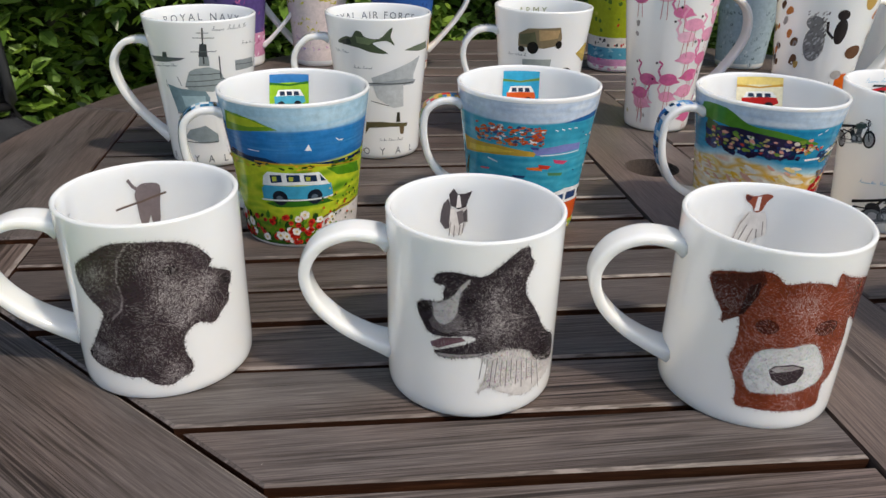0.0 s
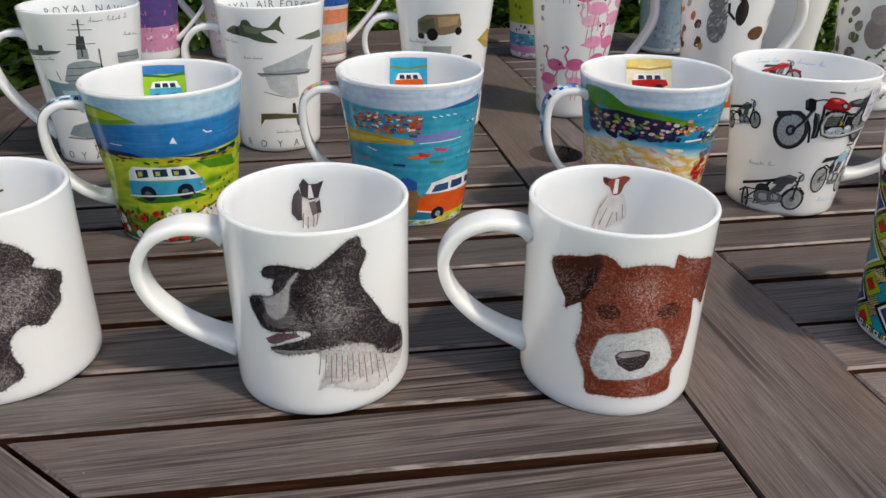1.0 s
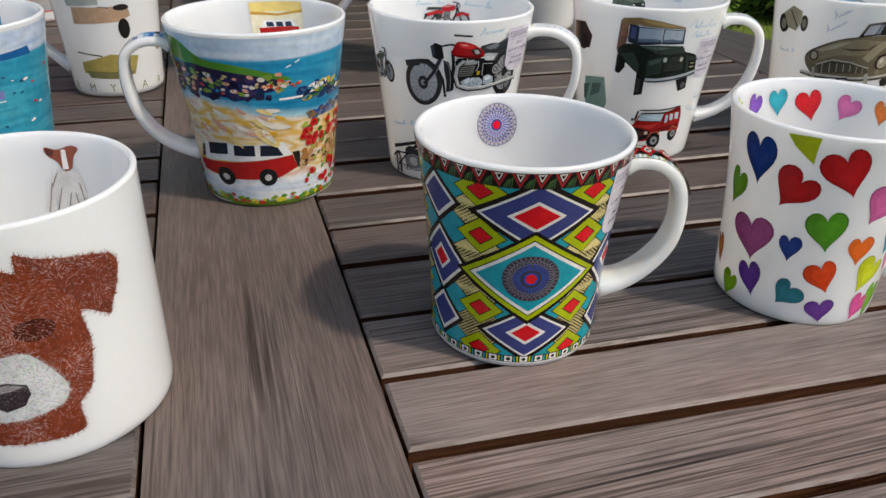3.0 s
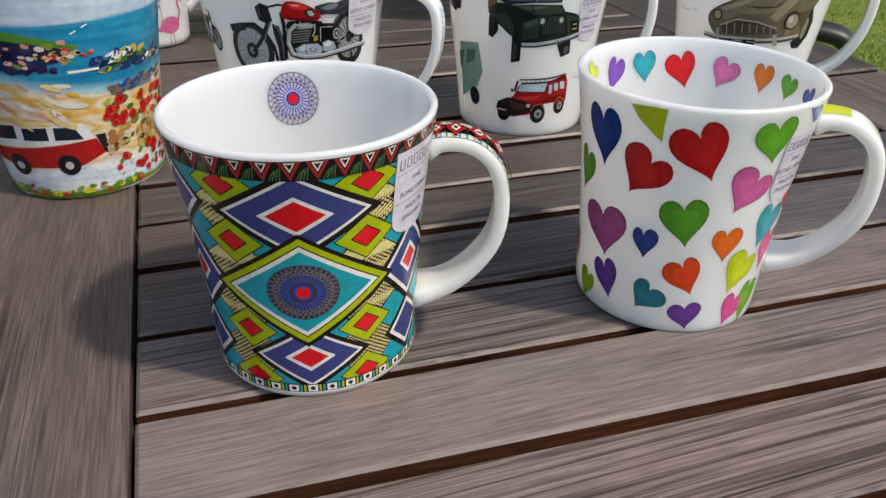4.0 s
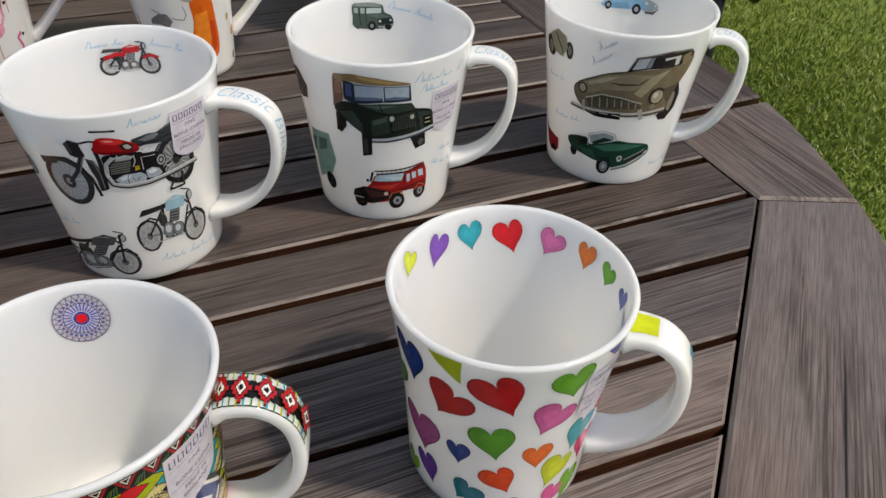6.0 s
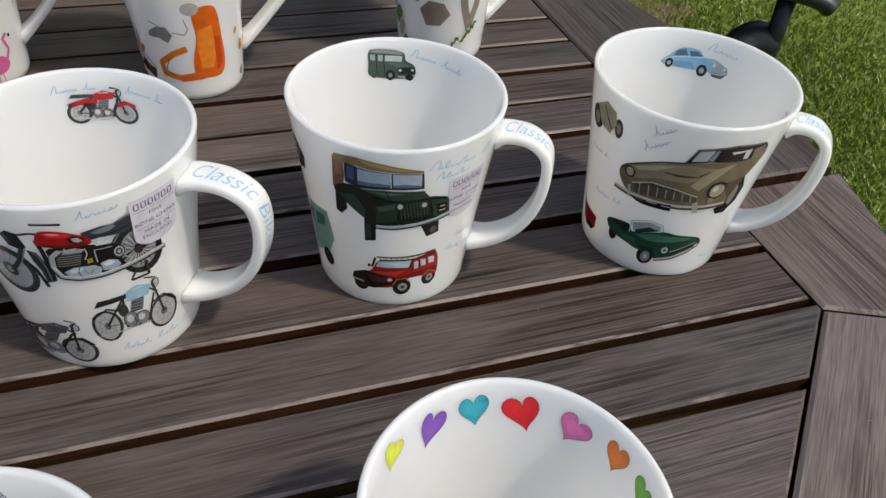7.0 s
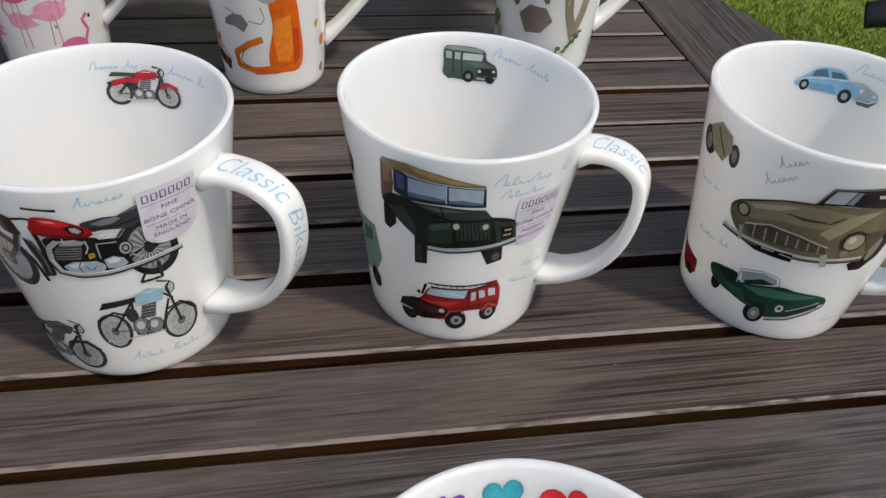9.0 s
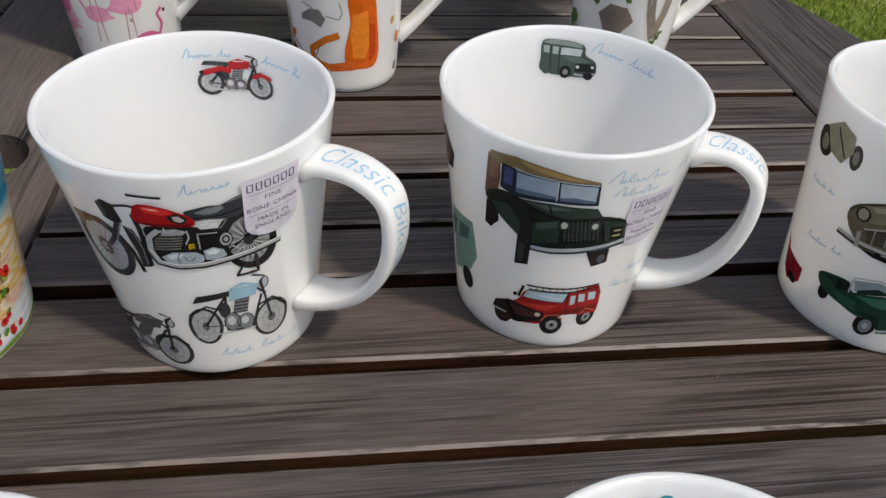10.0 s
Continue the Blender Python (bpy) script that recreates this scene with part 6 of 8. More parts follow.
green.poly("3f7a62", -10.6, 25.9, -0.7, 29.5, 9.1, 29.8, 19.3, 28.6, 8, 25.5, -2.9, 23.9)
green.poly("14332a", -7.5, 19, 0.1, 20, 2.9, 12.8, -1.3, 16)
green.poly("2c5e4a", -19.8, 23.1, -10.1, 23.3, -7.9, 18, -14.8, 19.2)
green.line("b9c1be", 0.6, -13.6, 25.9, -13.7, 33.8, -5.4, 37.3, 1, 36.3, 2.4, 31.9)
green.poly("9fb0b0", -13.2, 32.8, -5.3, 36.4, 0.3, 35.2, 1.2, 32.3, -11.9, 27.7)
green.poly("1d3a30", -11, 28.8, -4.7, 33.2, 0.5, 32, -10.8, 26.8)
green.dot("8c9092", -2.4, 13, 2.4, 3.8)
green.dot("c9cccc", -2.4, 13, 1, 1.6)
green.line("6c7673", 1.8, 2.2, 11.6, 10.8, 14.2, 17.9, 18.5, 22.9, 23.5)
green.line("c6cbc9", 1.0, 2.1, 12.2, 10.6, 15, 17.5, 19.4, 22.7, 24.2)
green.poly("2a302d", 9.1, 18.5, 20.4, 25.2, 20.9, 22.1, 10.3, 15.9)
green.line("c6cbc9", 0.4, 9.1, 18.8, 20.6, 25.4)
green.dot("d3d7d4", 6.2, 19.7, 1.6, 2.2)
green.dot("4a524f", 6.2, 19.7, 0.8, 1.1)
green.done("printed_car", "print of a dark green open sports car")
cream = Print("car", -162)
cream.dot("4a4238", 4.5, 80.9, 2.3, 5.2)
cream.dot("8c8474", 4.5, 80.9, 1.2, 2.9)
cream.dot("3d362f", -10.7, 77.9, 4.8, 6.1)
cream.dot("9a917c", -10.7, 77.5, 2.2, 3.4)
cream.poly("b3a98c", -11, 84.6, -3.8, 90.5, 2.4, 88.3, 3.2, 81.9, -0.3, 75.1, -6.4, 76.1)
cream.line("4a4238", 0.8, -5.3, 87.3, 0.4, 77.9)
cream.done("printed_car", "print of a cream vintage car")
redcar = Print("car", -172)
redcar.poly("a8242a", -12.7, 27.7, -7.9, 22.1, 5, 20.9, 5, 13.4, -3.8, 8.9, -8.9, 12.5)
redcar.dot("2a2020", -0.1, 12.1, 3.4, 2.2)
redcar.scrawl("8fc1dc", 1.3, 37.1, 19.5, 39.5, 2.6)
redcar.scrawl("8fc1dc", -5.9, 59.8, 7.3, 61.1, 2.4)
redcar.done("printed_car", "print of a red vintage car")
scrawled = Print("car", -120)
scrawled.scrawl("8aa9c6", -8.9, 86.6, -1.7, 92.6, 3.6)
scrawled.done("printed_lettering", "pale blue handwriting")
scrawled = Print("car", -120)
scrawled.scrawl("8aa9c6", -11.4, 77.5, 1.3, 88.8, 3.6)
scrawled.done("printed_lettering", "pale blue handwriting")
scrawled = Print("car", -120)
scrawled.scrawl("8fc1dc", 30.9, 12.5, 49.1, 12.4, 3.0)
scrawled.done("printed_lettering", "pale blue handwriting")
inner = Print("car", 64, True)
inner.poly("9fb0b8", 3.5, 83, 8.4, 83.7, 15.3, 81.3, 16.3, 78.4, 13.9, 75.3, 8, 75.9, 4.5, 79.3)
inner.poly("7fb0d0", -16.2, 79.4, -12.9, 81.8, -9.4, 85.2, -5.7, 86.6, 0.6, 86.2, 3.6, 83.2, 7.7, 81.5, 8, 77, 0.8, 75.9, -8.8, 76.1, -14.8, 77.2)
inner.poly("4f6a7a", -9.3, 84.8, -5.6, 85.9, -3.9, 82.8, -10.5, 81.8)
inner.poly("4f6a7a", -3.9, 85.3, 0.2, 85.4, 2.6, 83.5, -2.7, 82.5)
inner.line("c9dde8", 0.4, -16.2, 79.4, -10.8, 81.1, 3.5, 83)
inner.poly("6f9ab8", -12.3, 79.1, -1.3, 79.7, 0.6, 76.4, -8.9, 76.2)
inner.poly("5c6468", 8.1, 76.8, 13.1, 77.7, 16, 78.7, 14, 75.1, 9.5, 74.8)
inner.dot("d6dcde", 9, 80.7, 0.8, 0.9)
inner.dot("d6dcde", 14.3, 80.3, 0.7, 0.8)
inner.line("c6cccc", 0.6, 8, 76.4, 13.3, 77, 16.1, 79.3)
inner.dot("24272a", -12.1, 78, 1.9, 2.5)
inner.dot("9a9fa2", -12.1, 78, 1, 1.2)
inner.dot("24272a", 4, 76.5, 2.5, 3.1)
inner.dot("a4a9ac", 4, 76.5, 1.2, 1.5)
inner.scrawl("9fc6dc", 4, 87.5, 16.3, 86.9, 3.6)
inner.done("printed_car", "print of a pale blue vintage saloon car")
hearts = Print("hearts", -92)
hearts.heart("1b3f86", -48.1, 70.9, 16.4, 22.4, 3)
hearts.heart("c8141a", -12.8, 73.2, 18.0, 21.5, 23)
hearts.heart("c2141a", -30.6, 62.1, 18.6, 19.0, -29)
hearts.heart("5aa01f", 9.8, 76.6, 15.5, 16.5, 10)
hearts.heart("cf5f9b", 6.4, 58.4, 17.6, 17.0, -27)
hearts.heart("b5568c", -46.0, 34.8, 23.4, 21.2, 9)
hearts.heart("1d3f88", -27.6, 35.5, 10.2, 12.4, 6)
hearts.heart("549d24", -14.2, 46.4, 17.4, 19.0, 11)
hearts.heart("ea6a1e", 2.8, 37.7, 12.4, 14.0, 5)
hearts.heart("2d9aa8", 20.9, 42.5, 16.0, 17.9, -13)
hearts.heart("e8491a", -9.8, 24.7, 14.6, 16.2, 24)
hearts.heart("c3cc1d", 13.5, 24.7, 15.6, 18.4, -25)
hearts.heart("6a3b97", -42.5, 15.2, 12.8, 17.1, 18)
hearts.heart("1f7a86", -23.9, 13.8, 15.0, 13.0, -30)
hearts.heart("6a3b90", -6.7, 7.6, 14.0, 11.8, 11)
hearts.heart("d84f92", 13.9, 8.4, 12.6, 14.4, -20)
hearts.heart("6ba81e", -59.9, 53.4, 12.0, 19.0, -15)
hearts.heart("8fbf1f", -54.5, 6.5, 11.2, 14.0, -15)
hearts.heart("e07a2c", -69.3, 18.6, 9.4, 15.6, 19)
hearts.heart("6aa81e", 23.0, 9.6, 11.8, 19.6, -10)
hearts.heart("d23a6d", 28.0, 30.5, 12.1, 17.9, -7)
hearts.heart("c8324a", 33.4, 49.0, 8.0, 13.3, 20)
hearts.poly("b9c41c", -37.1, 85, -31.5, 85.5, -25.1, 86.2, -25.7, 80.1, -25.8, 74.3, -29.5, 77, -33.9, 80.6)
hearts.done("printed_heart")
hearts = Print("hearts", -92)
hearts.poly("4a5aa0", 20.1, 85.7, 28.8, 85.1, 32.9, 79.8, 26.2, 79.1)
hearts.done("printed_heart")
inner = Print("hearts", 92, True)
inner.heart("7a4fae", -18.8, 75.1, 9.6, 14.1, -20)
inner.heart("2aa2b4", -3.3, 76.3, 10.2, 12.8, 7)
inner.heart("d81d28", 13.1, 75.2, 12.3, 14.6, 16)
inner.heart("dd6fa8", 29.7, 75.5, 11.3, 12.0, -19)
inner.heart("ee7a24", 45.7, 76.9, 8.9, 11.4, 3)
inner.heart("63ab2b", 59.0, 76.9, 9.2, 9.4, -5)
inner.heart("4f5fa8", 73.5, 77.6, 9.5, 8.0, 22)
inner.heart("c9d43a", -35.1, 78.0, 10.0, 10.0, -34)
def blend(a, b, t):
    t = min(1.0, max(0.0, t))
    return tuple(p + (q - p) * t for p, q in zip(a, b))


def ripple(x, y, long, high, seed):
    """Smooth noise from 0 to 1, drawn out along the mug, that closes on itself."""
    a = x / 40
    return 0.5 + 0.6 * noise.noise(Vector((40 / long * math.cos(a), 40 / long * math.sin(a) + seed, y / high)))


def shade(x, y, cols, long, high, seed):
    """One of several colours, flowing into the next."""
    t = min(0.999, max(0.0, ripple(x, y, long, high, seed))) * (len(cols) - 1)
    return blend(srgb(cols[int(t)]), srgb(cols[int(t) + 1]), t - int(t))


def meadow_paint(x, y):
    sky = blend(shade(x, y, ("cfe2ea", "a4cbe0", "bcd8e6"), 30, 4, 1), srgb("6fa8d0"), (84 - y) / 7)
    sea = blend(shade(x, y, ("1a68ac", "2a80c0", "1f74b4", "3f92c8"), 26, 2.2, 2), srgb("14508c"), (66 - y) / 12)
    field = shade(x, y, ("5f9320", "9ab82a", "c8d233", "a8c42c", "6fa024", "3f7a1c"), 16, 6, 3)
    field = blend(field, srgb("2f5f1a"), (26 - y) / 24)
    c = blend(sea, sky, (y - 78.6 - 0.8 * ripple(x, 0, 20, 9, 5)) / 0.9)
    return blend(field, c, (y - 57.2 - 1.6 * ripple(x, 0, 24, 9, 6)) / 0.8)


def harbour_paint(x, y):
    sky = shade(x, y, ("e0e8f0", "b4c8e0", "d0dcea", "a0bcd8"), 34, 4, 11)
    sea = shade(x, y, ("1f86a8", "2796b4", "2f9fbc", "43acc4", "2590b0"), 22, 3.0, 12)
    sea = blend(sea, srgb("17708f"), (26 - y) / 22)
    return blend(sea, sky, (y - 80.6 - 1.2 * ripple(x, 0, 30, 9, 13)) / 0.9)


def beach_paint(x, y):
    sky = shade(x, y, ("dfe8f0", "b8cde2", "d0deea"), 34, 4, 21)
    sea = shade(x, y, ("0f6c98", "1784b0", "1f90b8", "2f9cc0", "1a7aa6"), 24, 2.6, 22)
    shore = 52 + 8 * math.exp(-((x + 26) / 20) ** 2) - 4 * math.exp(-((x - 40) / 22) ** 2) + 2 * (ripple(x, 0, 12, 9, 23) - 0.5)
    sea = blend(sea, srgb("b4dce4"), 0.85 - abs(y - shore - 3 + 1.5 * ripple(x, y, 20, 2, 24)) / 5)
    sand = shade(x + 0.9 * y, y, ("f0ece2", "e8c452", "efe4cc", "e6b23a", "f0ead8", "e2b498", "ece6da"), 15, 5, 25)
    road = shade(x, y, ("dfe8f0", "eef2f4", "c8d8ea", "e8eef2"), 20, 3, 26)
    low = blend(road, sand, (y - 13 - 3 * ripple(x, 0, 15, 9, 27)) / 3)
    low = blend(srgb("6b8a2c"), low, (y - 1.5 - 1.6 * ripple(x, 0, 10, 9, 28)) / 1.2)
    c = blend(low, sea, (y - shore) / 2.2)
    return blend(c, sky, (y - 82.6 - 1.4 * ripple(x, 0, 30, 9, 29)) / 0.9)


landscape = Print("vanblue", -80)
landscape.wash(meadow_paint, 0.8, 94.5)
landscape.poly("6f9a2a", -42.9, 88, -31.5, 88, -20.3, 85.7, -8.6, 80.5, -21.4, 78.7, -47.1, 74.5)
landscape.poly("b7c52e", -41, 86.6, -24.3, 86.1, -14.4, 82.4, -25.3, 80.9, -42.1, 81)
landscape.poly("14304f", -45, 63.3, -29.5, 61.5, -17.2, 61.4, -9.4, 58.7, -20.7, 56.6, -33.9, 58.9, -50.1, 58.6)
landscape.poly("13284a", 6.1, 58.6, 17, 57.7, 30.4, 57.5, 48.4, 57.8, 49.6, 55.1, 30.5, 55.1, 17.1, 56.2)
landscape.poly("eef3f5", 5, 67.1, 7.1, 70.9, 8.8, 66.6)
landscape.line("dfe8ee", 0.6, -28.4, 65.8, -20.7, 65.7)
landscape.line("eef3f5", 0.7, 23.1, 72.6, 25.3, 70.6, 28.2, 70.7)
landscape.line("c8a02e", 1.0, -25.1, 58.6, -8.1, 57.9, 6, 56.8, 23.4, 54.8, 48.1, 51.7)
landscape.poly("c9d531", -47.6, 52.5, -25.3, 57, -12.3, 55.8, -26.9, 49, -50.2, 42.3)
landscape.poly("4f8a1c", 17.1, 53.9, 44.2, 50.7, 48.9, 42.8, 25.6, 47.2)
landscape.poly("2f6d1d", -22, 30.1, -6, 34.4, 17.7, 32.4, 23, 29.5, 5.2, 28.8, -14.1, 28)
landscape.poly("3aa0c4", -23.1, 40.4, -20.6, 43.2, 20.6, 42.9, 22.4, 34.5, 17.6, 33.2, -6, 34.2, -22.8, 33.2)
landscape.poly("e9eff0", -22.1, 42.9, -20.7, 49.4, -17.6, 52.5, 12.8, 51.8, 17.3, 46, 19.8, 42.3, 0.2, 43.9)
landscape.poly("1f3554", -16.5, 50.3, -9.4, 50.9, -9.2, 45.9, -16.2, 44.8)
landscape.poly("1f3554", -6.4, 51, 1.2, 50.9, 1.7, 46.1, -6.2, 46)
landscape.poly("1f3554", 3.6, 50.7, 11.1, 49.8, 11.7, 45.5, 4.1, 46.1)
landscape.poly("243f5c", 13.1, 50, 17.3, 45.2, 14, 45.4)
landscape.poly("b9c24a", -15.1, 49.4, -12.3, 49.6, -12.6, 46.5, -15.1, 46)
landscape.poly("b9c24a", -5.1, 49.6, -2.4, 49.6, -2.6, 46.8, -5, 46.7)
landscape.poly("b9c24a", 4.7, 49.2, 7.5, 48.9, 7.4, 46.4, 5.1, 46.6)
landscape.dot("16202c", -11.5, 34.7, 4.8, 5.2)
landscape.dot("5a6a78", -11.8, 34.2, 2.1, 2.1)
landscape.dot("16202c", 10.1, 35, 4.8, 5.2)
landscape.dot("5a6a78", 9.8, 34.7, 2.1, 2.1)
landscape.line("e9eff0", 1.0, -24.2, 32.5, -6.1, 33.3, 17.6, 33.2, 22.4, 34)
landscape.poly("d8d2cf", 54.7, 23.7, 41.4, 22.8, 27.3, 21.8, 16.1, 18.9, 11.1, 11.5, 11.2, 2, 34.8, -1.4, 55.5, -3.6)
landscape.line("7d4a34", 1.0, 47.3, 24, 29.2, 23.7, 16.1, 19.7, 9.5, 11.8)
landscape.dabs(("2a5a18", "3f7a1c", "1f4614", "5f9320"), -120, 26, 1.5, 22, 160, 1.6, 1.8, 70)
fr = random.Random(77)
for k in range(120):
    fx, fy = fr.uniform(-110, 24), fr.uniform(2.5, 21)
    if fr.random() < 0.72:
        landscape.flower(fx, fy, fr.uniform(1.5, 2.6), ("c8281c", "b01f18", "d8402a", "a01a16"), "6a1410")
    else:
        landscape.flower(fx, fy + 2, fr.uniform(2.4, 3.4), ("f2efe8", "e6e2d6", "faf6ee"), "d8b43a")
landscape.dabs(("d8b43a", "c62f1f", "3f7a1c", "2a3a1c"), 14, 45, 14, 40, 50, 0.9)
landscape.dabs(("d8b43a", "2a4a1c"), -60, 60, 54.5, 58.5, 60, 0.8, 2.5)
landscape.done("printed_scene", "painted blue camper van in a flowery seaside meadow")
landscape = Print("vanorange", -75)
landscape.wash(harbour_paint, 0.8, 94.6)
landscape.poly("1a5f9c", 5.7, 81.1, 17, 83.2, 38.4, 84.9, 40.1, 80.5, 20.8, 80.4)
landscape.poly("caa23e", -62.2, 64, -47.5, 64.3, -29.6, 64.9, -7.5, 61.9, -9.4, 58.9, -22.9, 59, -38.7, 57.4, -61.3, 53.4)
landscape.poly("e2c04a", -54.8, 60.2, -32.8, 62.8, -20, 61.6, -33.2, 59.6, -56.5, 55.8)
landscape.poly("7d86c4", -10.8, 64.2, -1.7, 65.1, 9.4, 66.3, 22.6, 65.3, 22.9, 60.9, 10.1, 60.7, -1.5, 60.5, -7.5, 59.6)
landscape.poly("44508a", -12, 65.8, -6.8, 65.4, -6.8, 63.5, -10.8, 64)
landscape.line("e8eef0", 0.6, -5.5, 59.6, 7.1, 59.7, 23.2, 59.6)
landscape.poly("e0702a", -13.5, 51.1, -4, 51.7, -3.2, 48.8, -12.2, 49.6)
landscape.poly("c93a2c", -6.1, 53.4, 2.4, 51.9, 0.3, 49.7, -5.3, 50.5)
landscape.poly("c94a72", 2.9, 56.4, 14.4, 54, 10.8, 52.2, 4.5, 53.6)
landscape.poly("2a3f6a", -21.9, 45.4, -13.4, 45.3, -14.4, 43.6, -20.9, 43.9)
landscape.poly("4f8a5c", 0.4, 47.4, 11.4, 46.1, 10.8, 44, 1.3, 45.2)
landscape.line("e8f0f2", 0.7, -38.2, 54.7, -31.6, 53)
landscape.line("d05a68", 1.0, -45, 45.9, -37.5, 47.1)
landscape.line("eef4f6", 0.6, 1.7, 77.1, 3.8, 76)
landscape.line("eef4f6", 0.6, 5.7, 77.2, 7.9, 76.3)
landscape.line("eef4f6", 0.6, 9.9, 77.2, 12.2, 76.4)
landscape.line("eef4f6", 0.6, 14.5, 76.9, 17.1, 76.3)
landscape.poly("3c5a34", -55.9, 52.8, -61.9, 33.3, -42, 38.8, -29, 38.5, -36.4, 35.3, -60.7, 30.5, -64.7, 38.8)
landscape.poly("8a6a44", -14, 27.9, -6.5, 26.2, -3.1, 17.6, -9.6, 6.1, -14.5, 7.8)
landscape.poly("2a58a8", -18.4, 34.1, -12.4, 36, -6.5, 32.6, -6.4, 26.9, -14.1, 26.2, -17.8, 29.2)
landscape.poly("c9c22e", 11.4, 7.9, 40.8, 6.4, 34.7, 1.7, 7.8, 4.3)
landscape.poly("b8dcea", -14.6, 5.2, 7.8, 4.3, 46.6, -3.6, 42.1, -9.8, 10.1, -3.1, -15.1, -2.3)
landscape.poly("dd5a1e", -5.6, 19.1, -2.5, 22.9, 14, 22.9, 42.5, 21.3, 41.3, 9.6, 32.3, 6.9, 15.6, 7.7, 5.7, 7.8, -6.3, 12.5)
landscape.poly("eef2f3", -0.9, 23.7, 3.6, 31.4, 16.6, 33.7, 41.1, 31, 45.6, 20.5, 14, 22.9)
landscape.poly("33527c", 3.1, 24.4, 6.1, 29.3, 16.1, 29.7, 16.1, 24.4)
landscape.poly("2c4470", 18.3, 24.6, 18.8, 30.2, 30.4, 29.2, 31.2, 24)
landscape.poly("2c4470", 35.1, 23.9, 35.3, 28.4, 42.3, 27.1, 45.9, 21.3)
landscape.dot("1d2228", 8.9, 8.1, 5.2, 4.9)
landscape.dot("8d979e", 8.9, 7.9, 2.1, 2.1)
landscape.line("eef2f3", 1.0, -6.3, 11.5, 3.8, 9.8)
landscape.dabs(("d9622c", "c9482a", "eef0ee", "b8502c", "8a4a34", "e08a4a", "35507a", "c9642c"), -46, -4, 66.5, 79, 170, 0.9, 1.9)
landscape.dabs(("3c6a34", "2a4f8a", "6a4a34", "c26a3c", "d8c23c"), -70, -12, 1.5, 17, 150, 1.5)
landscape.dabs(("c9d8da", "d8c23c", "7aa84a"), -12, 60, 1.2, 4, 30, 1.5, 2.2)
landscape.dabs(("c8444a", "eef2f2", "2a3f6a"), 16, 110, 40, 74, 26, 0.8, 2.2)
landscape.done("printed_scene", "painted orange camper van above a blue harbour")
landscape = Print("vanred", -95)
landscape.wash(beach_paint, 0.8, 94.6)
landscape.poly("4f8a2c", -51.7, 90.2, -34.3, 91.3, -20.8, 83.6, -6.8, 81.6, 7.4, 77.8, 20.5, 72.5, 7.3, 72.7, -7.3, 75.1, -21.8, 78, -38.2, 80.4, -51.7, 81.1)
landscape.poly("28223f", -49.1, 77.2, -26.1, 80.1, -9.6, 77.9, 7.4, 74.9, 17.7, 71.5, 7.3, 70.2, -7.9, 68.5, -29.4, 66.5, -47.5, 62.9)
landscape.poly("3f5f2c", -47.2, 81.7, -38.7, 78.8, -46.4, 64.8, -48.8, 64.1)
landscape.poly("15304a", 18, 61.7, 27.2, 63.7, 47.5, 65.7, 55.8, 60.6, 35, 61, 25.8, 60.6)
landscape.poly("6f7fa0", 28.3, 52, 53.9, 51.4, 52.3, 48, 36.9, 48.5)
landscape.line("f0f4f4", 1.2, 13.8, 62.1, 25.7, 62.1)
landscape.line("eef4f4", 0.6, 17.5, 78.8, 19.8, 79.9)
landscape.line("eef4f4", 0.6, 21.7, 81, 23.9, 82.2)
landscape.poly("b8201f", -41.8, 23.2, 19.2, 29.4, 22, 21.5, 11, 16.5, -15, 15.7, -24.4, 16.3, -40.7, 17.2)
landscape.poly("f0f0ee", -31.5, 35.9, 14.5, 37.8, 19.2, 29.4, -34.8, 24.9)
landscape.poly("1c2636", -28.4, 35.7, -15.4, 37.4, -16, 30.6, -29.5, 28.6)
landscape.poly("1c2636", -11.9, 36.3, -0.6, 36.8, -0.7, 30.3, -12.4, 30.1)
landscape.poly("1c2636", 2.3, 36.7, 10.8, 36.1, 14, 29.8, 2, 30.3)
landscape.poly("5a4a40", -34.9, 32.9, -32.2, 33.6, -34.4, 25.7, -38.7, 24.5)
landscape.poly("2b2426", 19.1, 31.1, 23.4, 31, 24.5, 20.9, 22, 21.5)
landscape.dot("1b1d20", -20.1, 16.7, 6, 5.5)
landscape.dot("c8c4c0", -20, 16.4, 2.4, 2)
landscape.dot("1b1d20", 5, 17.4, 5.1, 5.3)
landscape.dot("c8c4c0", 5, 17.2, 1.9, 2)
landscape.poly("6b8a2c", -51.9, -5.7, -7.8, 2.9, 20.4, 1.4, 57, -5, 48.6, -6.4, 21.6, -2.2, -14.9, -1.5, -50.5, -7.8)
landscape.dabs(("1b1730", "2b2347", "1f2f66", "14304f", "3a2f5c"), -46, 10, 63, 74, 110, 2.0, 1.6, -8)
landscape.dabs(("7d9a3c", "b8a86a", "c8483c", "d8cfc0", "e0a08a", "5f8a3a"), -44, 18, 65, 76.5, 70, 1.2, 1.6, -10)
landscape.dabs(("c8342c", "e0d8c8", "28223f", "e6b07a"), 4, 24, 68, 71.5, 30, 0.9, 1.6)
landscape.dabs(("f0e8d8", "e8b43a", "e0a890", "f0d890"), -52, 14, 38, 57, 34, 1.6, 3.2, -28)
landscape.dabs(("1b3a6c", "3a6a3c", "14284a", "c8b43a", "4a7a9a", "e8eef0"), 24, 62, 59, 68, 60, 1.5, 2.2, 14)
landscape.dabs(("2a4a8a", "8a6a3c", "3a5a7a"), 28, 60, 49, 54, 26, 1.4, 2.2, 14)
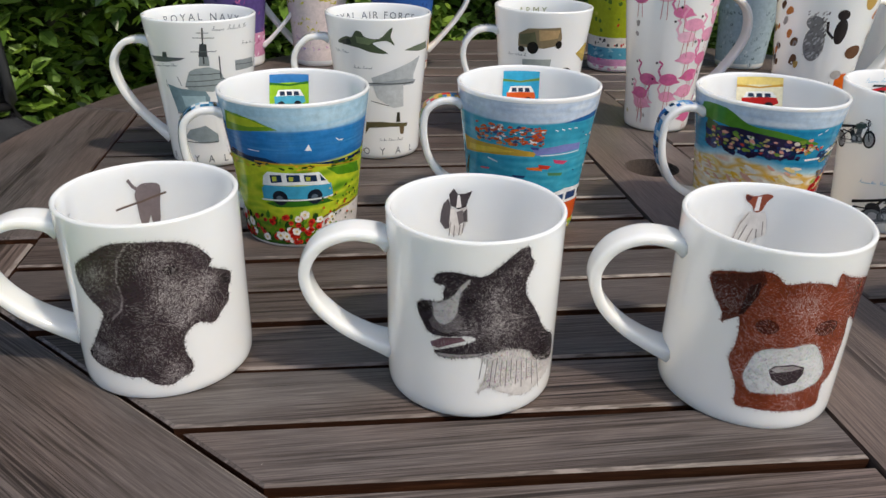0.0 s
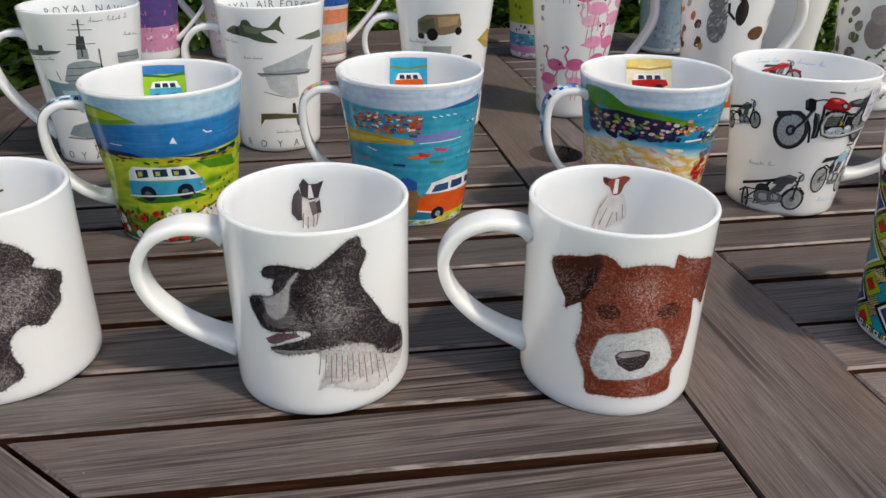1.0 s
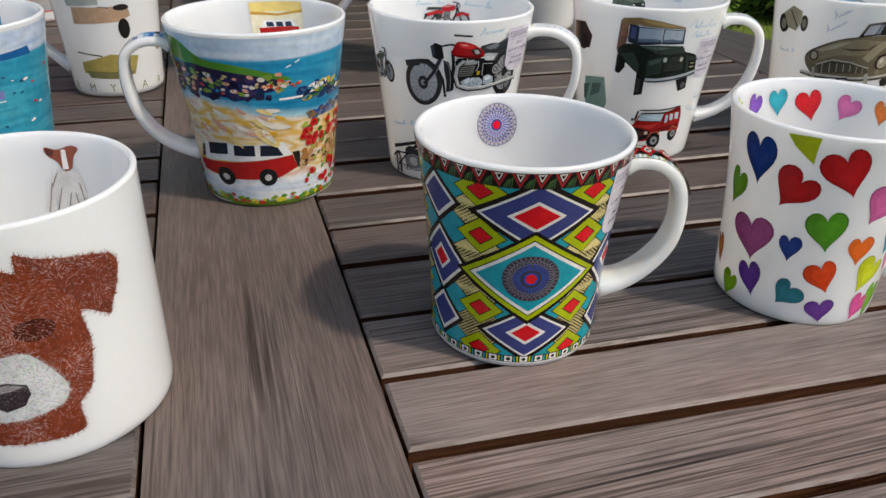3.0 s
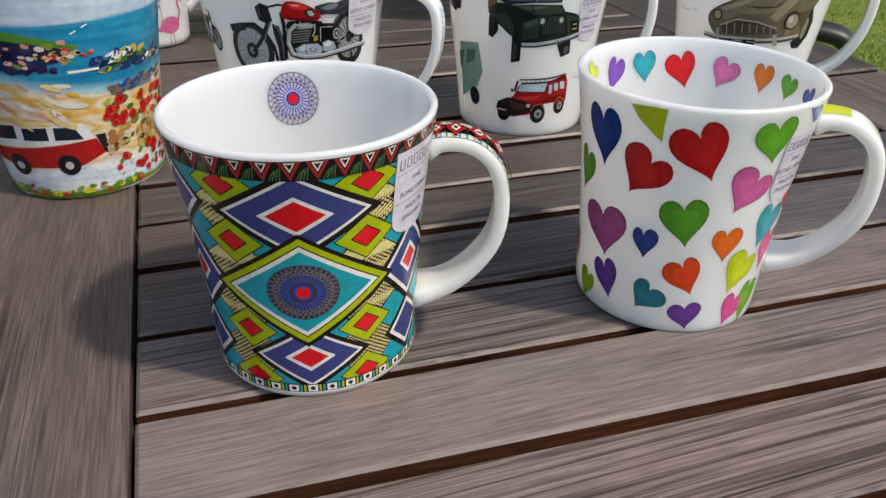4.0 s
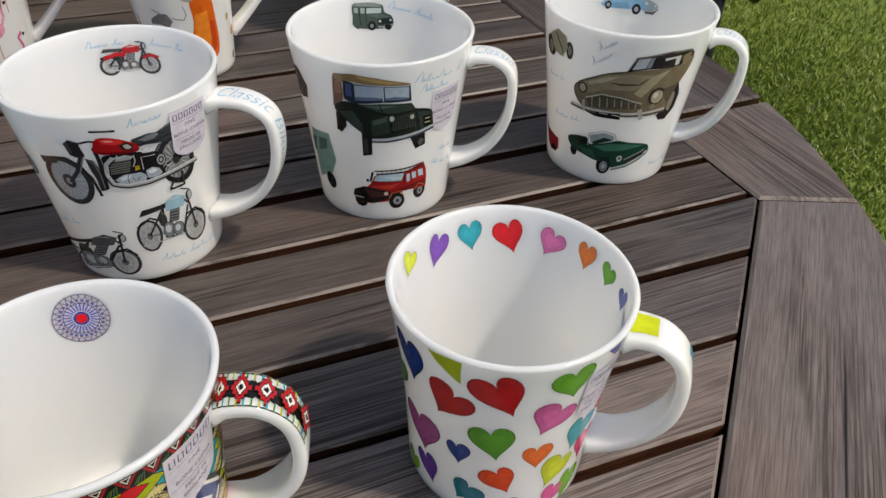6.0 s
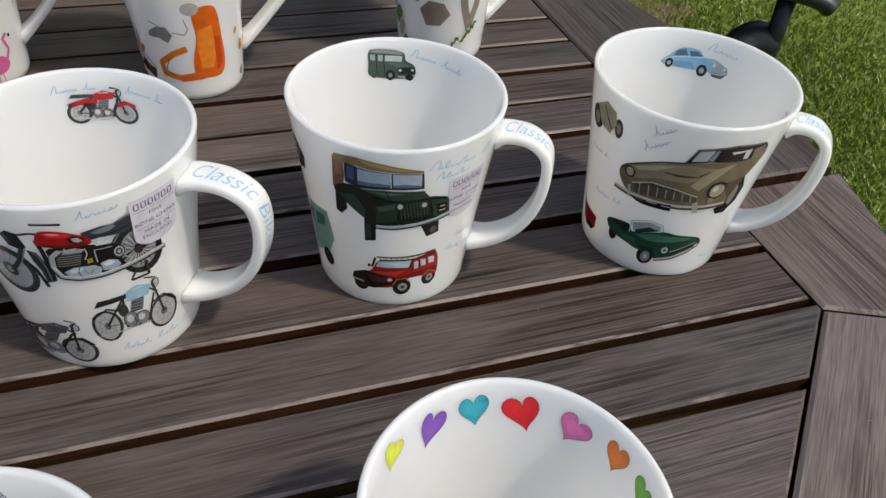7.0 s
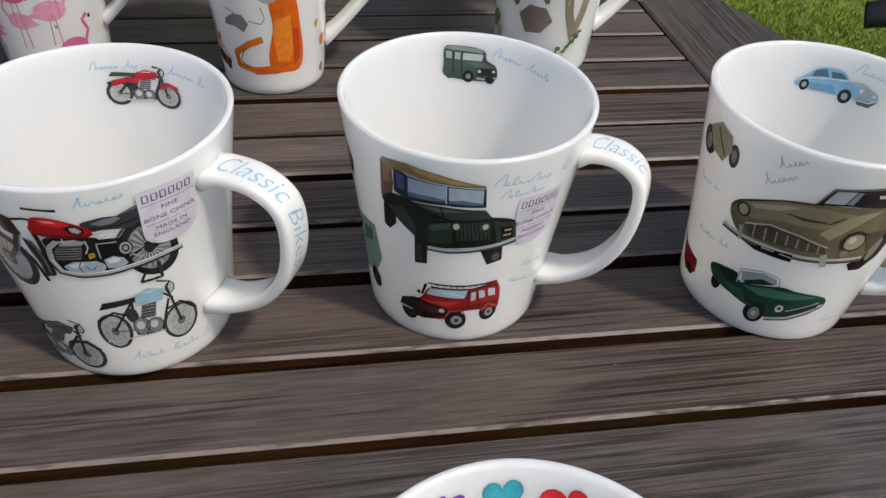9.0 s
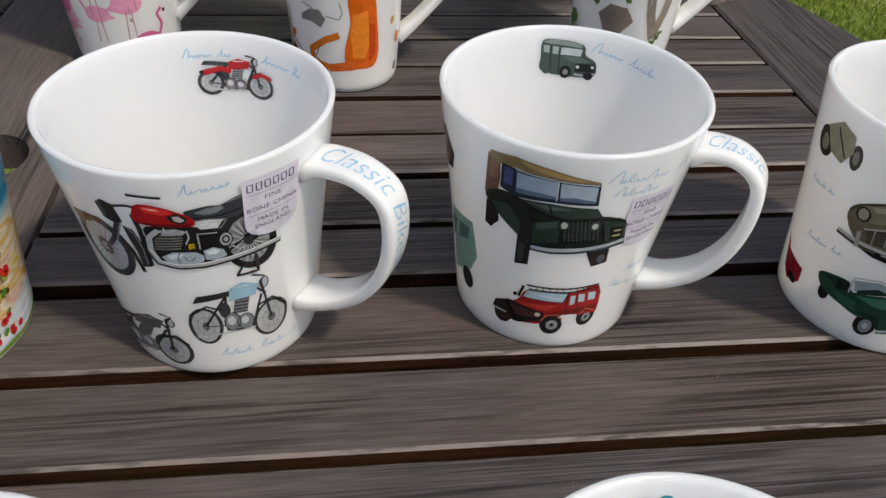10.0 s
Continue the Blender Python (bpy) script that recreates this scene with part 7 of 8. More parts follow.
landscape.dabs(("c0905a", "a8743c", "d8b48a", "5a3a28", "c8a070"), 24, 62, 20, 34, 60, 2.2, 1.2)
landscape.dabs(("5a8a2c", "a8bc4a", "3f6a24", "d8d2b0"), 26, 64, 8, 46, 60, 1.5, 1.4, 40)
fr = random.Random(78)
for k in range(44):
    landscape.flower(fr.uniform(24, 64), fr.choice((fr.uniform(5, 22), fr.uniform(32, 46))), fr.uniform(1.5, 2.6), ("d0201c", "b81c18", "e04030", "c81f2a"), "7a1410")
landscape.dabs(("b8201f", "5a8a2c", "e8e4dc", "8aa83c"), -70, -36, 3, 20, 40, 1.6)
landscape.dabs(("8aa83c", "5a8a2c", "c8342c", "d8d23a"), -60, 40, 2, 6, 70, 1.3, 1.6)
landscape.done("printed_scene", "painted red camper van beside a sandy bay")
inner = Print("vanblue", 104, True)
inner.poly("2f78b8", -11.2, 93.5, 12.6, 92.7, 12.4, 83, -12.2, 84)
inner.poly("8fbf2e", -11.8, 87.6, 12.5, 87.3, 12.2, 70.9, -13.7, 72.2)
inner.poly("2f6d1d", -11.7, 88.4, 0.3, 86.2, 12.5, 88.4, 12.5, 86.7, 0.2, 84.9, -11.9, 86.7)
inner.poly("45a3c2", -9.8, 78.7, 9.3, 78.3, 10.2, 74.4, 7.1, 72.6, -9.8, 73.5)
inner.poly("eef0ee", -8.7, 78.6, -6.8, 82.8, 6.9, 82.6, 9.3, 78.3)
inner.poly("26344c", -5.9, 81.8, -2.9, 81.6, -2.7, 78.8, -6.1, 79)
inner.poly("26344c", -1.5, 81.5, 1.5, 81.4, 1.8, 78.6, -1.7, 78.7)
inner.poly("26344c", 2.9, 81.4, 5.9, 81.3, 6.3, 78.5, 2.8, 78.5)
inner.dot("1b2026", -5.7, 73.1, 2.3, 2)
inner.dot("1b2026", 5, 73.1, 2.3, 2)
inner.done("printed_scene")
inner = Print("vanorange", 92, True)
inner.poly("2aa0c8", -11.2, 93.5, 12.2, 93.4, 12.6, 83.6, -11.8, 83.7)
inner.poly("2aa0c8", -11.6, 87.4, 12.4, 88, 13.1, 71.4, -12.6, 71.7)
inner.poly("6a8a3c", -11.5, 88.3, 0.4, 86.5, 12.4, 89.1, 12.4, 87.3, 0.4, 85.2, -11.7, 86.6)
inner.poly("dd5a1e", -9.1, 78.5, 9.7, 78.8, 10.9, 74.9, 7.8, 72.9, -8.9, 73.2)
inner.poly("eef0ee", -8.1, 78.4, -6.4, 82.7, 7.2, 83.1, 9.7, 78.8)
inner.poly("26344c", -5.4, 81.8, -2.5, 81.7, -2.1, 78.8, -5.6, 78.9)
inner.poly("26344c", -1, 81.6, 1.8, 81.6, 2.3, 78.8, -1.1, 78.8)
inner.poly("26344c", 3.3, 81.6, 6.2, 81.7, 6.7, 78.9, 3.3, 78.8)
inner.dot("1b2026", -4.7, 72.9, 2.3, 2)
inner.dot("1b2026", 5.8, 73.3, 2.2, 2)
inner.done("printed_scene")
inner = Print("vanred", 78, True)
inner.poly("e8cf7a", -15.5, 93.6, 12.4, 94.8, 13.8, 85.7, -15, 84.2)
inner.poly("e9e2c4", -15.2, 87.8, 13.1, 89.7, 15.7, 74.5, -14.4, 72.7)
inner.poly("c99a3c", -15.2, 88.6, -0.6, 87.4, 13, 90.7, 13.3, 89.1, -0.4, 86.2, -15.1, 86.9)
inner.poly("b8201f", -11, 79.3, 11, 81, 12.8, 77.4, 9.6, 75.3, -10.1, 74.2)
inner.poly("eef0ee", -9.8, 79.3, -8.3, 83.5, 7.6, 84.7, 11, 81)
inner.poly("26344c", -7.1, 82.7, -3.6, 82.7, -2.7, 80.1, -6.8, 80)
inner.poly("26344c", -1.8, 82.8, 1.6, 83, 2.4, 80.3, -1.5, 80.1)
inner.poly("26344c", 3.3, 83.1, 6.7, 83.4, 7.6, 80.8, 3.6, 80.4)
inner.dot("1b2026", -5.2, 74.3, 2.8, 1.9)
inner.dot("1b2026", 7.1, 75.5, 2.7, 1.9)
inner.done("printed_scene")
ship = Print("navy", -80)
ship.poly("7d97a0", -27.8, 67.5, -14.8, 65, 4.3, 64.1, 7.7, 57.9, 5.9, 46.8, -4.3, 45.4, -22.4, 45.6, -25.1, 56.8)
ship.poly("a8c4cc", -15.8, 59.4, 3.9, 59.7, 4, 53.3, -13.8, 50.7)
ship.line("2c3338", 0.8, -22.7, 45.1, -6, 44.9)
ship.poly("98a4a6", -11, 67.6, -6.3, 78.6, -1.5, 80.9, 9, 82, 18.1, 78.1, 20.9, 69.1, 10.5, 62.5, -8.2, 64.5)
ship.line("454c50", 0.5, -8.9, 70.8, 21.2, 72.2)
ship.line("454c50", 0.5, -6.6, 76.2, 18, 76.6)
ship.line("454c50", 0.5, -11.1, 66.8, 17.5, 68)
ship.poly("8b9496", 1.7, 83.1, 3.2, 90.7, 9.6, 90.4, 9.8, 82.8)
ship.line("34393c", 1.0, 7.1, 111.4, 6.1, 95.1, 5.7, 84.5)
ship.poly("3d4346", 4.1, 99.7, 8.9, 99.5, 8.9, 89.7, 2.4, 90)
ship.line("5a6265", 0.5, -0.2, 104.3, 14.8, 103.6)
ship.line("5a6265", 0.5, -2.8, 93.9, 15.8, 93.7)
ship.line("5a6265", 0.5, 2.9, 107.9, 10.9, 107.5)
ship.line("3a4043", 1.0, 17.4, 89.7, 17.7, 72.7)
ship.line("3a4043", 0.5, -28.6, 64.3, -29.1, 70.5)
ship.line("3a4043", 0.5, -14.3, 67.4, -16.5, 74.2)
ship.scrawl("5c6266", 13.1, 108.9, 40.5, 108.8, 3)
ship.poly("5e666a", -44.6, 87.2, -28.3, 88.8, -7.7, 89.2, -11.1, 87.3, -23.3, 85.1, -39.2, 83.6)
ship.poly("4a5256", -26.2, 92.4, -22.3, 92.8, -22.3, 89, -27.3, 88.4)
ship.scrawl("7d8488", -46, 79.2, -15.1, 82.5, 2)
ship.poly("8e9699", 30.4, 84.9, 52.7, 83.7, 55.6, 76, 30.7, 77)
ship.line("5a6064", 0.5, 30.4, 81.8, 55.2, 79.2)
ship.scrawl("7d8488", 37.1, 96.8, 54, 94.4, 2)
ship.poly("8e9a9e", -19.5, 24.9, -13.3, 32.1, 1.3, 35.6, 11, 28.3, 11.3, 21.6, -3.8, 21.6)
ship.line("3a4043", 0.7, -22.3, 22.1, -3.8, 21.5, 11.3, 21.9)
ship.done("printed_ship", "pencil-grey print of warships")
jet = Print("raf", -80)
jet.poly("4f5a46", -38.3, 96.5, -29, 101.7, -23.7, 101.6, -20, 106.5, -15.4, 106.1, -12.6, 102.4, -2.2, 101.2, 5, 108, 8, 109.4, 6.6, 102.5, 10, 95.6, 3.7, 99.5, -6.8, 98, -2.3, 94.2, 4.6, 89.6, -8.4, 90.6, -17.7, 93.5, -29.8, 95.1)
jet.poly("2f3632", -35.8, 97.3, -25.6, 100.6, -24.2, 96, -31.9, 94.8)
jet.poly("6f7d5e", -20.3, 102.6, -3.8, 100.4, -9.8, 96.4, -19.1, 97.3)
jet.poly("6a7562", 17.9, 91.5, 29.1, 94, 45.3, 95.2, 48.9, 88.9, 32.4, 89.2)
jet.poly("b3b9bc", -9.1, 70.1, 9, 76.3, 36.4, 84.8, 29.7, 70.5, 30.6, 63.8, 13.1, 62.9, -7.6, 66.1)
jet.poly("9aa1a5", -14.4, 65.8, 20.6, 68.6, 33.2, 65.8, 30.8, 62.9, -11, 63.6)
jet.line("3c4144", 0.8, -13.5, 65.9, 30.5, 64.2)
jet.poly("c3c8ca", -7.7, 63.7, 18.9, 63.9, 20.2, 45.4, 9.9, 44.9, -4.5, 53.9)
jet.scrawl("7d8488", -24.3, 77, -7.3, 77.4, 2)
jet.scrawl("7d8488", -42.8, 88.6, -27.8, 88.6, 2)
jet.poly("5f5a3e", -15.1, 33.2, -1.2, 33.6, 26, 30.5, 24.8, 27.6, 6.4, 29.1, -12.4, 28.3, -16.6, 22.8)
jet.poly("3c3a30", 14, 41.1, 16.5, 40.8, 17.5, 32.2, 13.3, 32.7)
jet.poly("6a5a42", 16.5, 28.9, 22.3, 28, 21.5, 21.2, 17.9, 21.8)
jet.line("3a3c3e", 0.5, -9.8, 51.2, 6.1, 46.9)
jet.scrawl("7d8488", -3.2, 17.3, 24.3, 16.3, 2)
jet.done("printed_jet", "print of military aircraft")
truck = Print("army", -80)
truck.poly("8a7a5e", -30.4, 97, -22, 102.1, 4.6, 103.5, 6.9, 94.3, 4.5, 88.4, -8, 85.8, -31.1, 86.2)
truck.poly("6a6a50", -29.6, 96.3, -16.1, 99.4, -13.9, 88.8, -29, 88)
truck.poly("b89a70", -13, 101, 4.5, 101.3, 3, 94.6, -12.1, 91.9)
truck.dot("24221f", -17.6, 86, 4.9, 5.2)
truck.dot("24221f", 4.5, 89.1, 2.9, 3.4)
truck.dot("24221f", -27.8, 84.2, 3.3, 2.5)
truck.poly("aeb4ae", -26.7, 75.8, -0.8, 76.7, -1.5, 69.3, -26.1, 68)
truck.poly("c2a184", -22.5, 67.5, 19.2, 67.4, 20.5, 60.1, 11.4, 56.5, -23.7, 55.5)
truck.dot("24221f", 14.5, 51.2, 4.5, 7.3)
truck.line("54565a", 0.7, -2.4, 67.8, 5.1, 66.6)
truck.dot("2e2c29", 14.2, 66.5, 5.8, 2.2)
truck.poly("b39a4a", 24.2, 80.1, 38.9, 87.9, 50.8, 83.4, 50.8, 71.5, 38, 71.5)
truck.poly("c7ab52", 28.9, 80.9, 39.9, 83.8, 48.7, 74.3)
truck.poly("a08a4c", 38.9, 37.1, 49.8, 41.4, 52.6, 37.5, 48.4, 30, 46, 30.6)
truck.scrawl("7d8488", -42, 77.9, -23.1, 78.4, 2)
truck.done("printed_truck", "print of military vehicles")
tank = Print("army", -75)
tank.poly("b0a05a", -29, 26.8, -2.9, 33.1, 19.5, 30.2, 14.9, 16.7, -5.4, 16, -29, 18.9)
tank.poly("7d7a52", -26.5, 20.7, 15.2, 19.2, 8.7, 13.8, -23.7, 15.4)
tank.line("5a5a40", 1.0, -31.2, 34.4, -9.7, 32)
tank.done("printed_truck")
ginger = Print("cats", -87)
ginger.line("4a2414", 7.5, -45.2, 46.3, -45, 34.8, -45.7, 21.3, -29, 16.4)
ginger.line("b06a2c", 1.0, -41.5, 43.7, -46.1, 29.1, -33.7, 20.2)
ginger.line("8a4a1c", 0.8, -48.2, 41.4, -41.9, 30.7, -27.7, 20.9)
ginger.poly("e0661a", 6.6, 57.9, 12.5, 62.7, 21.6, 61.9, 25, 56, 26.9, 44.2, 28.8, 25.7, 24.9, 16.2, 12.1, 15.6, 4.7, 15.7, 3.8, 28, 8, 43.5)
ginger.poly("f08a2c", 9.4, 48.5, 19.8, 50.2, 21.9, 32.2, 18.4, 22.1, 9.7, 22.7, 7.9, 35.9)
ginger.poly("c9481a", 20.9, 42.6, 25.8, 41.9, 26.4, 23.5, 21.2, 19)
ginger.line("dd7a24", 4.0, 10.8, 17.8, -5.7, 16.5, -20, 19.1, -20.9, 26.3, -9.8, 33.2, 0.2, 36.7)
ginger.line("8a3f14", 0.6, -12.1, 17.6, -17.9, 22.3, -13.6, 29.8)
ginger.poly("d8682a", -8.6, 18.8, 9.6, 21.1, 12.1, 15.6, -7.6, 14.1)
ginger.poly("8d8a86", -18.8, 50.3, -11.9, 50.5, -8.1, 45.4, -12, 40.2, -18.3, 43, -26.6, 42.9, -25.8, 46.1)
ginger.line("8d8a86", 0.6, -7.8, 47.4, 0.6, 45.8, 3.1, 49.4, 1.1, 55.8)
ginger.line("a8a4a0", 0.8, -16.8, 50.8, -23.8, 52.9)
ginger.done("printed_shape", "orange and brown painted cat shape")

# ---- the diamond pattern ----
pat = Print("african", -94.5)
BLACK, CREAM, LIME, RED, BLUE, TEAL, WHITE = "14110d", "e0d08c", "aab80c", "dc1420", "38427e", "0f9cab", "ece8e2"
pat.band(CREAM, 3.4, 80.5, 0.0)
PW = 80 * math.pi / 6


def diamond(level, x, y, w, h, *cols):
    """Diamonds inside one another; cols: share of the size, colour."""
    for i, (k, col) in enumerate(cols):
        pat.fixed = level + i
        shape = [(x - w / 2 * k, y), (x, y - h / 2 * k), (x + w / 2 * k, y), (x, y + h / 2 * k)]
        pat.fill(col, clip(clip(shape, 0, 1, 80.0), 0, -1, -4.2))


# cream ground ruled both ways with black lines
pat.fixed = 2
for i in range(120):
    x = (i - 60) * 80 * math.pi / 120
    for f in (1, -1):
        pat.line(BLACK, 0.42, x, 4.4, x + f * 55, 44, x + f * 103, 80)
for col in range(6):
    x = (col - 2.5) * PW
    # a chain of lime diamonds with a red heart, teal ones between them and the large diamonds
    for y, k in ((76.5, 1.0), (57.6, 1.0), (25.2, 1.0), (6.0, 1.0)):
        for f in (-1, 1):
            diamond(4, x + f * 12.5, y, 20.5, 15.5, (1.0, BLACK), (0.94, TEAL))
    for y in (76.5, 57.6, 25.2, 6.0):
        diamond(6, x, y, 21.5, 15.8, (1.0, BLACK), (0.94, LIME), (0.50, BLACK), (0.44, RED))
for col in range(6):
    x = (col - 3) * PW
    if col % 2:
        diamond(13, x, 67.8, 52, 31, (1.0, BLACK), (0.86, WHITE), (0.79, BLUE), (0.42, WHITE), (0.33, RED))
        diamond(13, x, 15.6, 45, 27.5, (1.0, BLACK), (0.86, WHITE), (0.78, BLUE), (0.40, WHITE), (0.29, RED))
        diamond(19, x, 41.0, 64.5, 42, (1.0, BLACK), (0.92, LIME), (0.815, BLACK), (0.79, WHITE), (0.71, TEAL))
        pat.fixed = 25
        pat.dot("3a3740", x, 41.0, 11.8, 10.2)
        pat.fixed = 26
        for k in range(36):
            a = 2 * math.pi * k / 36
            pat.line("2f56b4", 0.40, x + 4.4 * math.cos(a), 41.0 + 3.9 * math.sin(a), x + 7.6 * math.cos(a + 0.10), 41.0 + 6.7 * math.sin(a + 0.10))
            for f in (1, -1):
                pat.line("77707c", 0.24, x + 7.4 * math.cos(a), 41.0 + 6.5 * math.sin(a), x + 11.4 * math.cos(a + f * 0.3), 41.0 + 9.9 * math.sin(a + f * 0.3))
        pat.ring("77707c", 0.25, x, 41.0, 9.4, 8.2)
        pat.fixed = 27
        pat.dot("2444a0", x, 41.0, 3.2, 2.9)
        pat.fixed = 28
        pat.dot(RED, x, 41.0, 2.3, 2.1)
    else:
        diamond(13, x, 41.4, 33, 34, (1.0, BLACK), (0.84, WHITE), (0.73, BLUE), (0.36, WHITE), (0.26, RED))
        diamond(13, x, 68.4, 26, 24, (1.0, BLACK), (0.80, WHITE), (0.64, BLUE))
        diamond(13, x, 16.2, 26, 24, (1.0, BLACK), (0.80, WHITE), (0.64, BLUE))
pat.fixed = 30
pat.band(BLACK, 79.4, 85.6, 0.0)
pat.band(BLACK, 0.7, 4.6, 0.0)
pat.band(WHITE, 0.5, 1.2, 0.0)
for i in range(36):
    x = (i - 18) * 80 * math.pi / 36
    pat.fixed = 31
    pat.fill("a8242a", [(x - 2.9, 85.4), (x, 79.5), (x + 2.9, 85.4)])
    pat.fixed = 32
    pat.fill(BLACK, [(x - 2.0, 85.4), (x, 81.2), (x + 2.0, 85.4)])
    pat.fixed = 33
    pat.fill("e6dcd4", [(x - 1.5, 85.1), (x, 82.0), (x + 1.5, 85.1)])
    pat.fixed = 34
    pat.fill("2a1416", [(x - 0.9, 84.7), (x, 82.9), (x + 0.9, 84.7)])
    for k in range(4):
        pat.line(("3c6a3a", "54782e", "2f6450", "46682a")[k], 0.34, x + 1.5 + 0.9 * k, 79.7, x + 3.0 + 0.55 * k, 82.6 + 0.4 * k)
for i in range(36):
    x = (i - 18) * 80 * math.pi / 36
    pat.fixed = 31
    pat.fill(WHITE, [(x - 1.8, 1.5), (x + 1.8, 1.5), (x + 1.8, 4.2), (x - 1.8, 4.2)])
    pat.fill(("b3b81f", "2f9aa0")[i % 2], [(x + 2.3, 1.5), (x + 3.1, 1.5), (x + 3.1, 4.2), (x + 2.3, 4.2)])
    pat.fill(("2f9aa0", "b3b81f")[i % 2], [(x + 3.7, 1.5), (x + 4.5, 1.5), (x + 4.5, 4.2), (x + 3.7, 4.2)])
    pat.fixed = 32
    pat.dot("2a2826", x, 2.8, 0.95, 0.85)
pat.done("printed_pattern", "black-outlined diamonds in teal, lime, red and blue")
ros = Print("african", 95.2, True)
ros.dot("b4aeb8", 0, 74.3, 9.3, 9.3)
ros.fixed = 2
for k in range(26):
    a = 2 * math.pi * k / 26
    for f in (1, -1):
        ros.line("6a6474", 0.26, 6.0 * math.cos(a), 74.3 + 6.0 * math.sin(a), 9.2 * math.cos(a + f * 0.28), 74.3 + 9.2 * math.sin(a + f * 0.28))
    ros.line("4a5cb4", 0.46, 3.0 * math.cos(a), 74.3 + 3.0 * math.sin(a), 5.6 * math.cos(a), 74.3 + 5.6 * math.sin(a))
    ros.dot("3f55b0", 6.9 * math.cos(a + 0.1), 74.3 + 6.9 * math.sin(a + 0.1), 0.55, 0.55)
for r in (5.8, 9.2):
    ros.ring("4a4a78", 0.3, 0, 74.3, r, r)
ros.fixed = 3
ros.dot("2d3f8a", 0, 74.3, 2.6, 2.6)
ros.fixed = 4
ros.dot(RED, 0, 74.3, 1.8, 1.8)
tagged(ros.done("printed_rosette", "blue rosette with a red middle"), kind="stuff")
cells = [(0.05, 0.47, -1, 1, "1c1a16")]
for i in range(16):
    for f in (-1, 1):
        cells.append((0.055 + 0.026 * i, 0.062 + 0.026 * i, f * 0.55, f, ("5a8a2c", "b3b81f", "2f9aa0")[(i + (f > 0)) % 3]))
for i in range(5):
    s = 0.09 + 0.083 * i
    # red diamonds ringed in white about a dark spot
    for r, col in ((0.039, "1c1a16"), (0.035, "b21c20"), (0.021, "1c1a16"), (0.017, "ece8e2"), (0.009, "1c1a16")):
        for k in range(-3, 4):
            half = (3.6 - abs(k)) / 3.6
            cells.append((s + r * (k - 0.5) / 3.5, s + r * (k + 0.5) / 3.5, -half * r * 24, half * r * 24, col))
handle_print("african", cells, label="black strip with red and white squares", wide=0.86)
handle_print("hearts", [(0.06, 0.20, -0.7, 0.8, "c3cc1d"), (0.36, 0.46, 0.1, 0.95, "2d9aa8")], label="lime and teal brush marks")
# painted strips on the camper van handles
vr = random.Random(9)
for key, cols in (("vanblue", ("3a8ab8", "12304a", "7fb4cc", "2a6a90", "e6ebec")), ("vanorange", ("d8a23a", "c83a3a", "e6ebec", "4a86b4", "7aa84a")), ("vanred", ("2a6ab0", "7fb0d8", "123a5c", "3a8ab8", "e6ebec"))):
    handle_print(key, [(0.03 + 0.03 * i, 0.062 + 0.03 * i, -0.9 + 0.9 * j, -0.02 + 0.9 * j, vr.choice(cols)) for i in range(20) for j in range(2)], label="painted strip in the colours of the scene", wide=0.8)
for key in ("navy", "raf", "army"):
    handle_print(key, [(0.10 + 0.035 * i, 0.118 + 0.035 * i, -0.3, 0.3, "7d8690") for i in range(12)], label="grey lettering bars")
# slanted lettering that runs along the three motor mugs' handles
def handle_text(key, words, col, s0, length, size, lean=0.35, drop=0.0, label=""):
    """Words along the outside of a handle, from the top down; s0 and length: shares of the handle."""
    ob, shape, turn = MUGS[key]
    path = handle_path(shape, REACH.get(key, 1.0))
    m = len(path)
    spin = Matrix.Rotation(radians(turn), 3, "Z")
    side = Vector((0, 1, 0))
    curve = bpy.data.curves.new("lettering", "FONT")
    curve.body, curve.size, curve.shear, curve.resolution_u, curve.offset = words, 1.0, lean, 3, -0.012
    tmp = new("lettering", curve)
    me = bpy.data.meshes.new_from_object(tmp.evaluated_get(bpy.context.evaluated_depsgraph_get()))
    bpy.data.objects.remove(tmp)
    bpy.data.curves.remove(curve)
    bm = bmesh.new()
    bm.from_mesh(me)
    bmesh.ops.triangulate(bm, faces=bm.faces[:])
    for _ in range(2):
        bmesh.ops.subdivide_edges(bm, edges=[e for e in bm.edges if e.calc_length() > 0.1], cuts=1)
        bmesh.ops.triangulate(bm, faces=bm.faces[:])
    bm.to_mesh(me)
    bm.free()
    wide = max(v.co.x for v in me.vertices)
    for v in me.vertices:
        i = (s0 + length * v.co.x / wide) * (m - 1)
        k = min(int(i), m - 2)
        p = path[k].lerp(path[k + 1], i - k)
        d = (path[min(k + 2, m - 1)] - path[max(k - 1, 0)]).normalized()
        wid, thick = handle_size(i, m, shape)
        c = (v.co.y - 0.36) * size + drop
        lift = thick * (1 - min(0.97, abs(c)) ** 5.26) ** 0.25 + 0.00009
        v.co = spin @ (p + side * wid * c + d.cross(side).normalized() * lift)
    me.color_attributes.new("ink", "FLOAT_COLOR", "POINT").data.foreach_set("color", [f for v in me.vertices for f in (*srgb(col), 1)])
    me.materials.append(INK)
    me.name = "handle_print"
    got = new("handle_print", me)
    got.parent = ob
    return tagged(got, label)


handle_text("bike", "Classic Bikes", "98c6e2", 0.10, 0.48, 1.6, label="pale blue slanted lettering")
handle_text("jeep", "Classic", "9cc8e2", 0.09, 0.26, 1.6, label="pale blue slanted lettering")
handle_text("car", "Classic", "a8cde2", 0.09, 0.24, 1.6, label="pale blue slanted lettering")

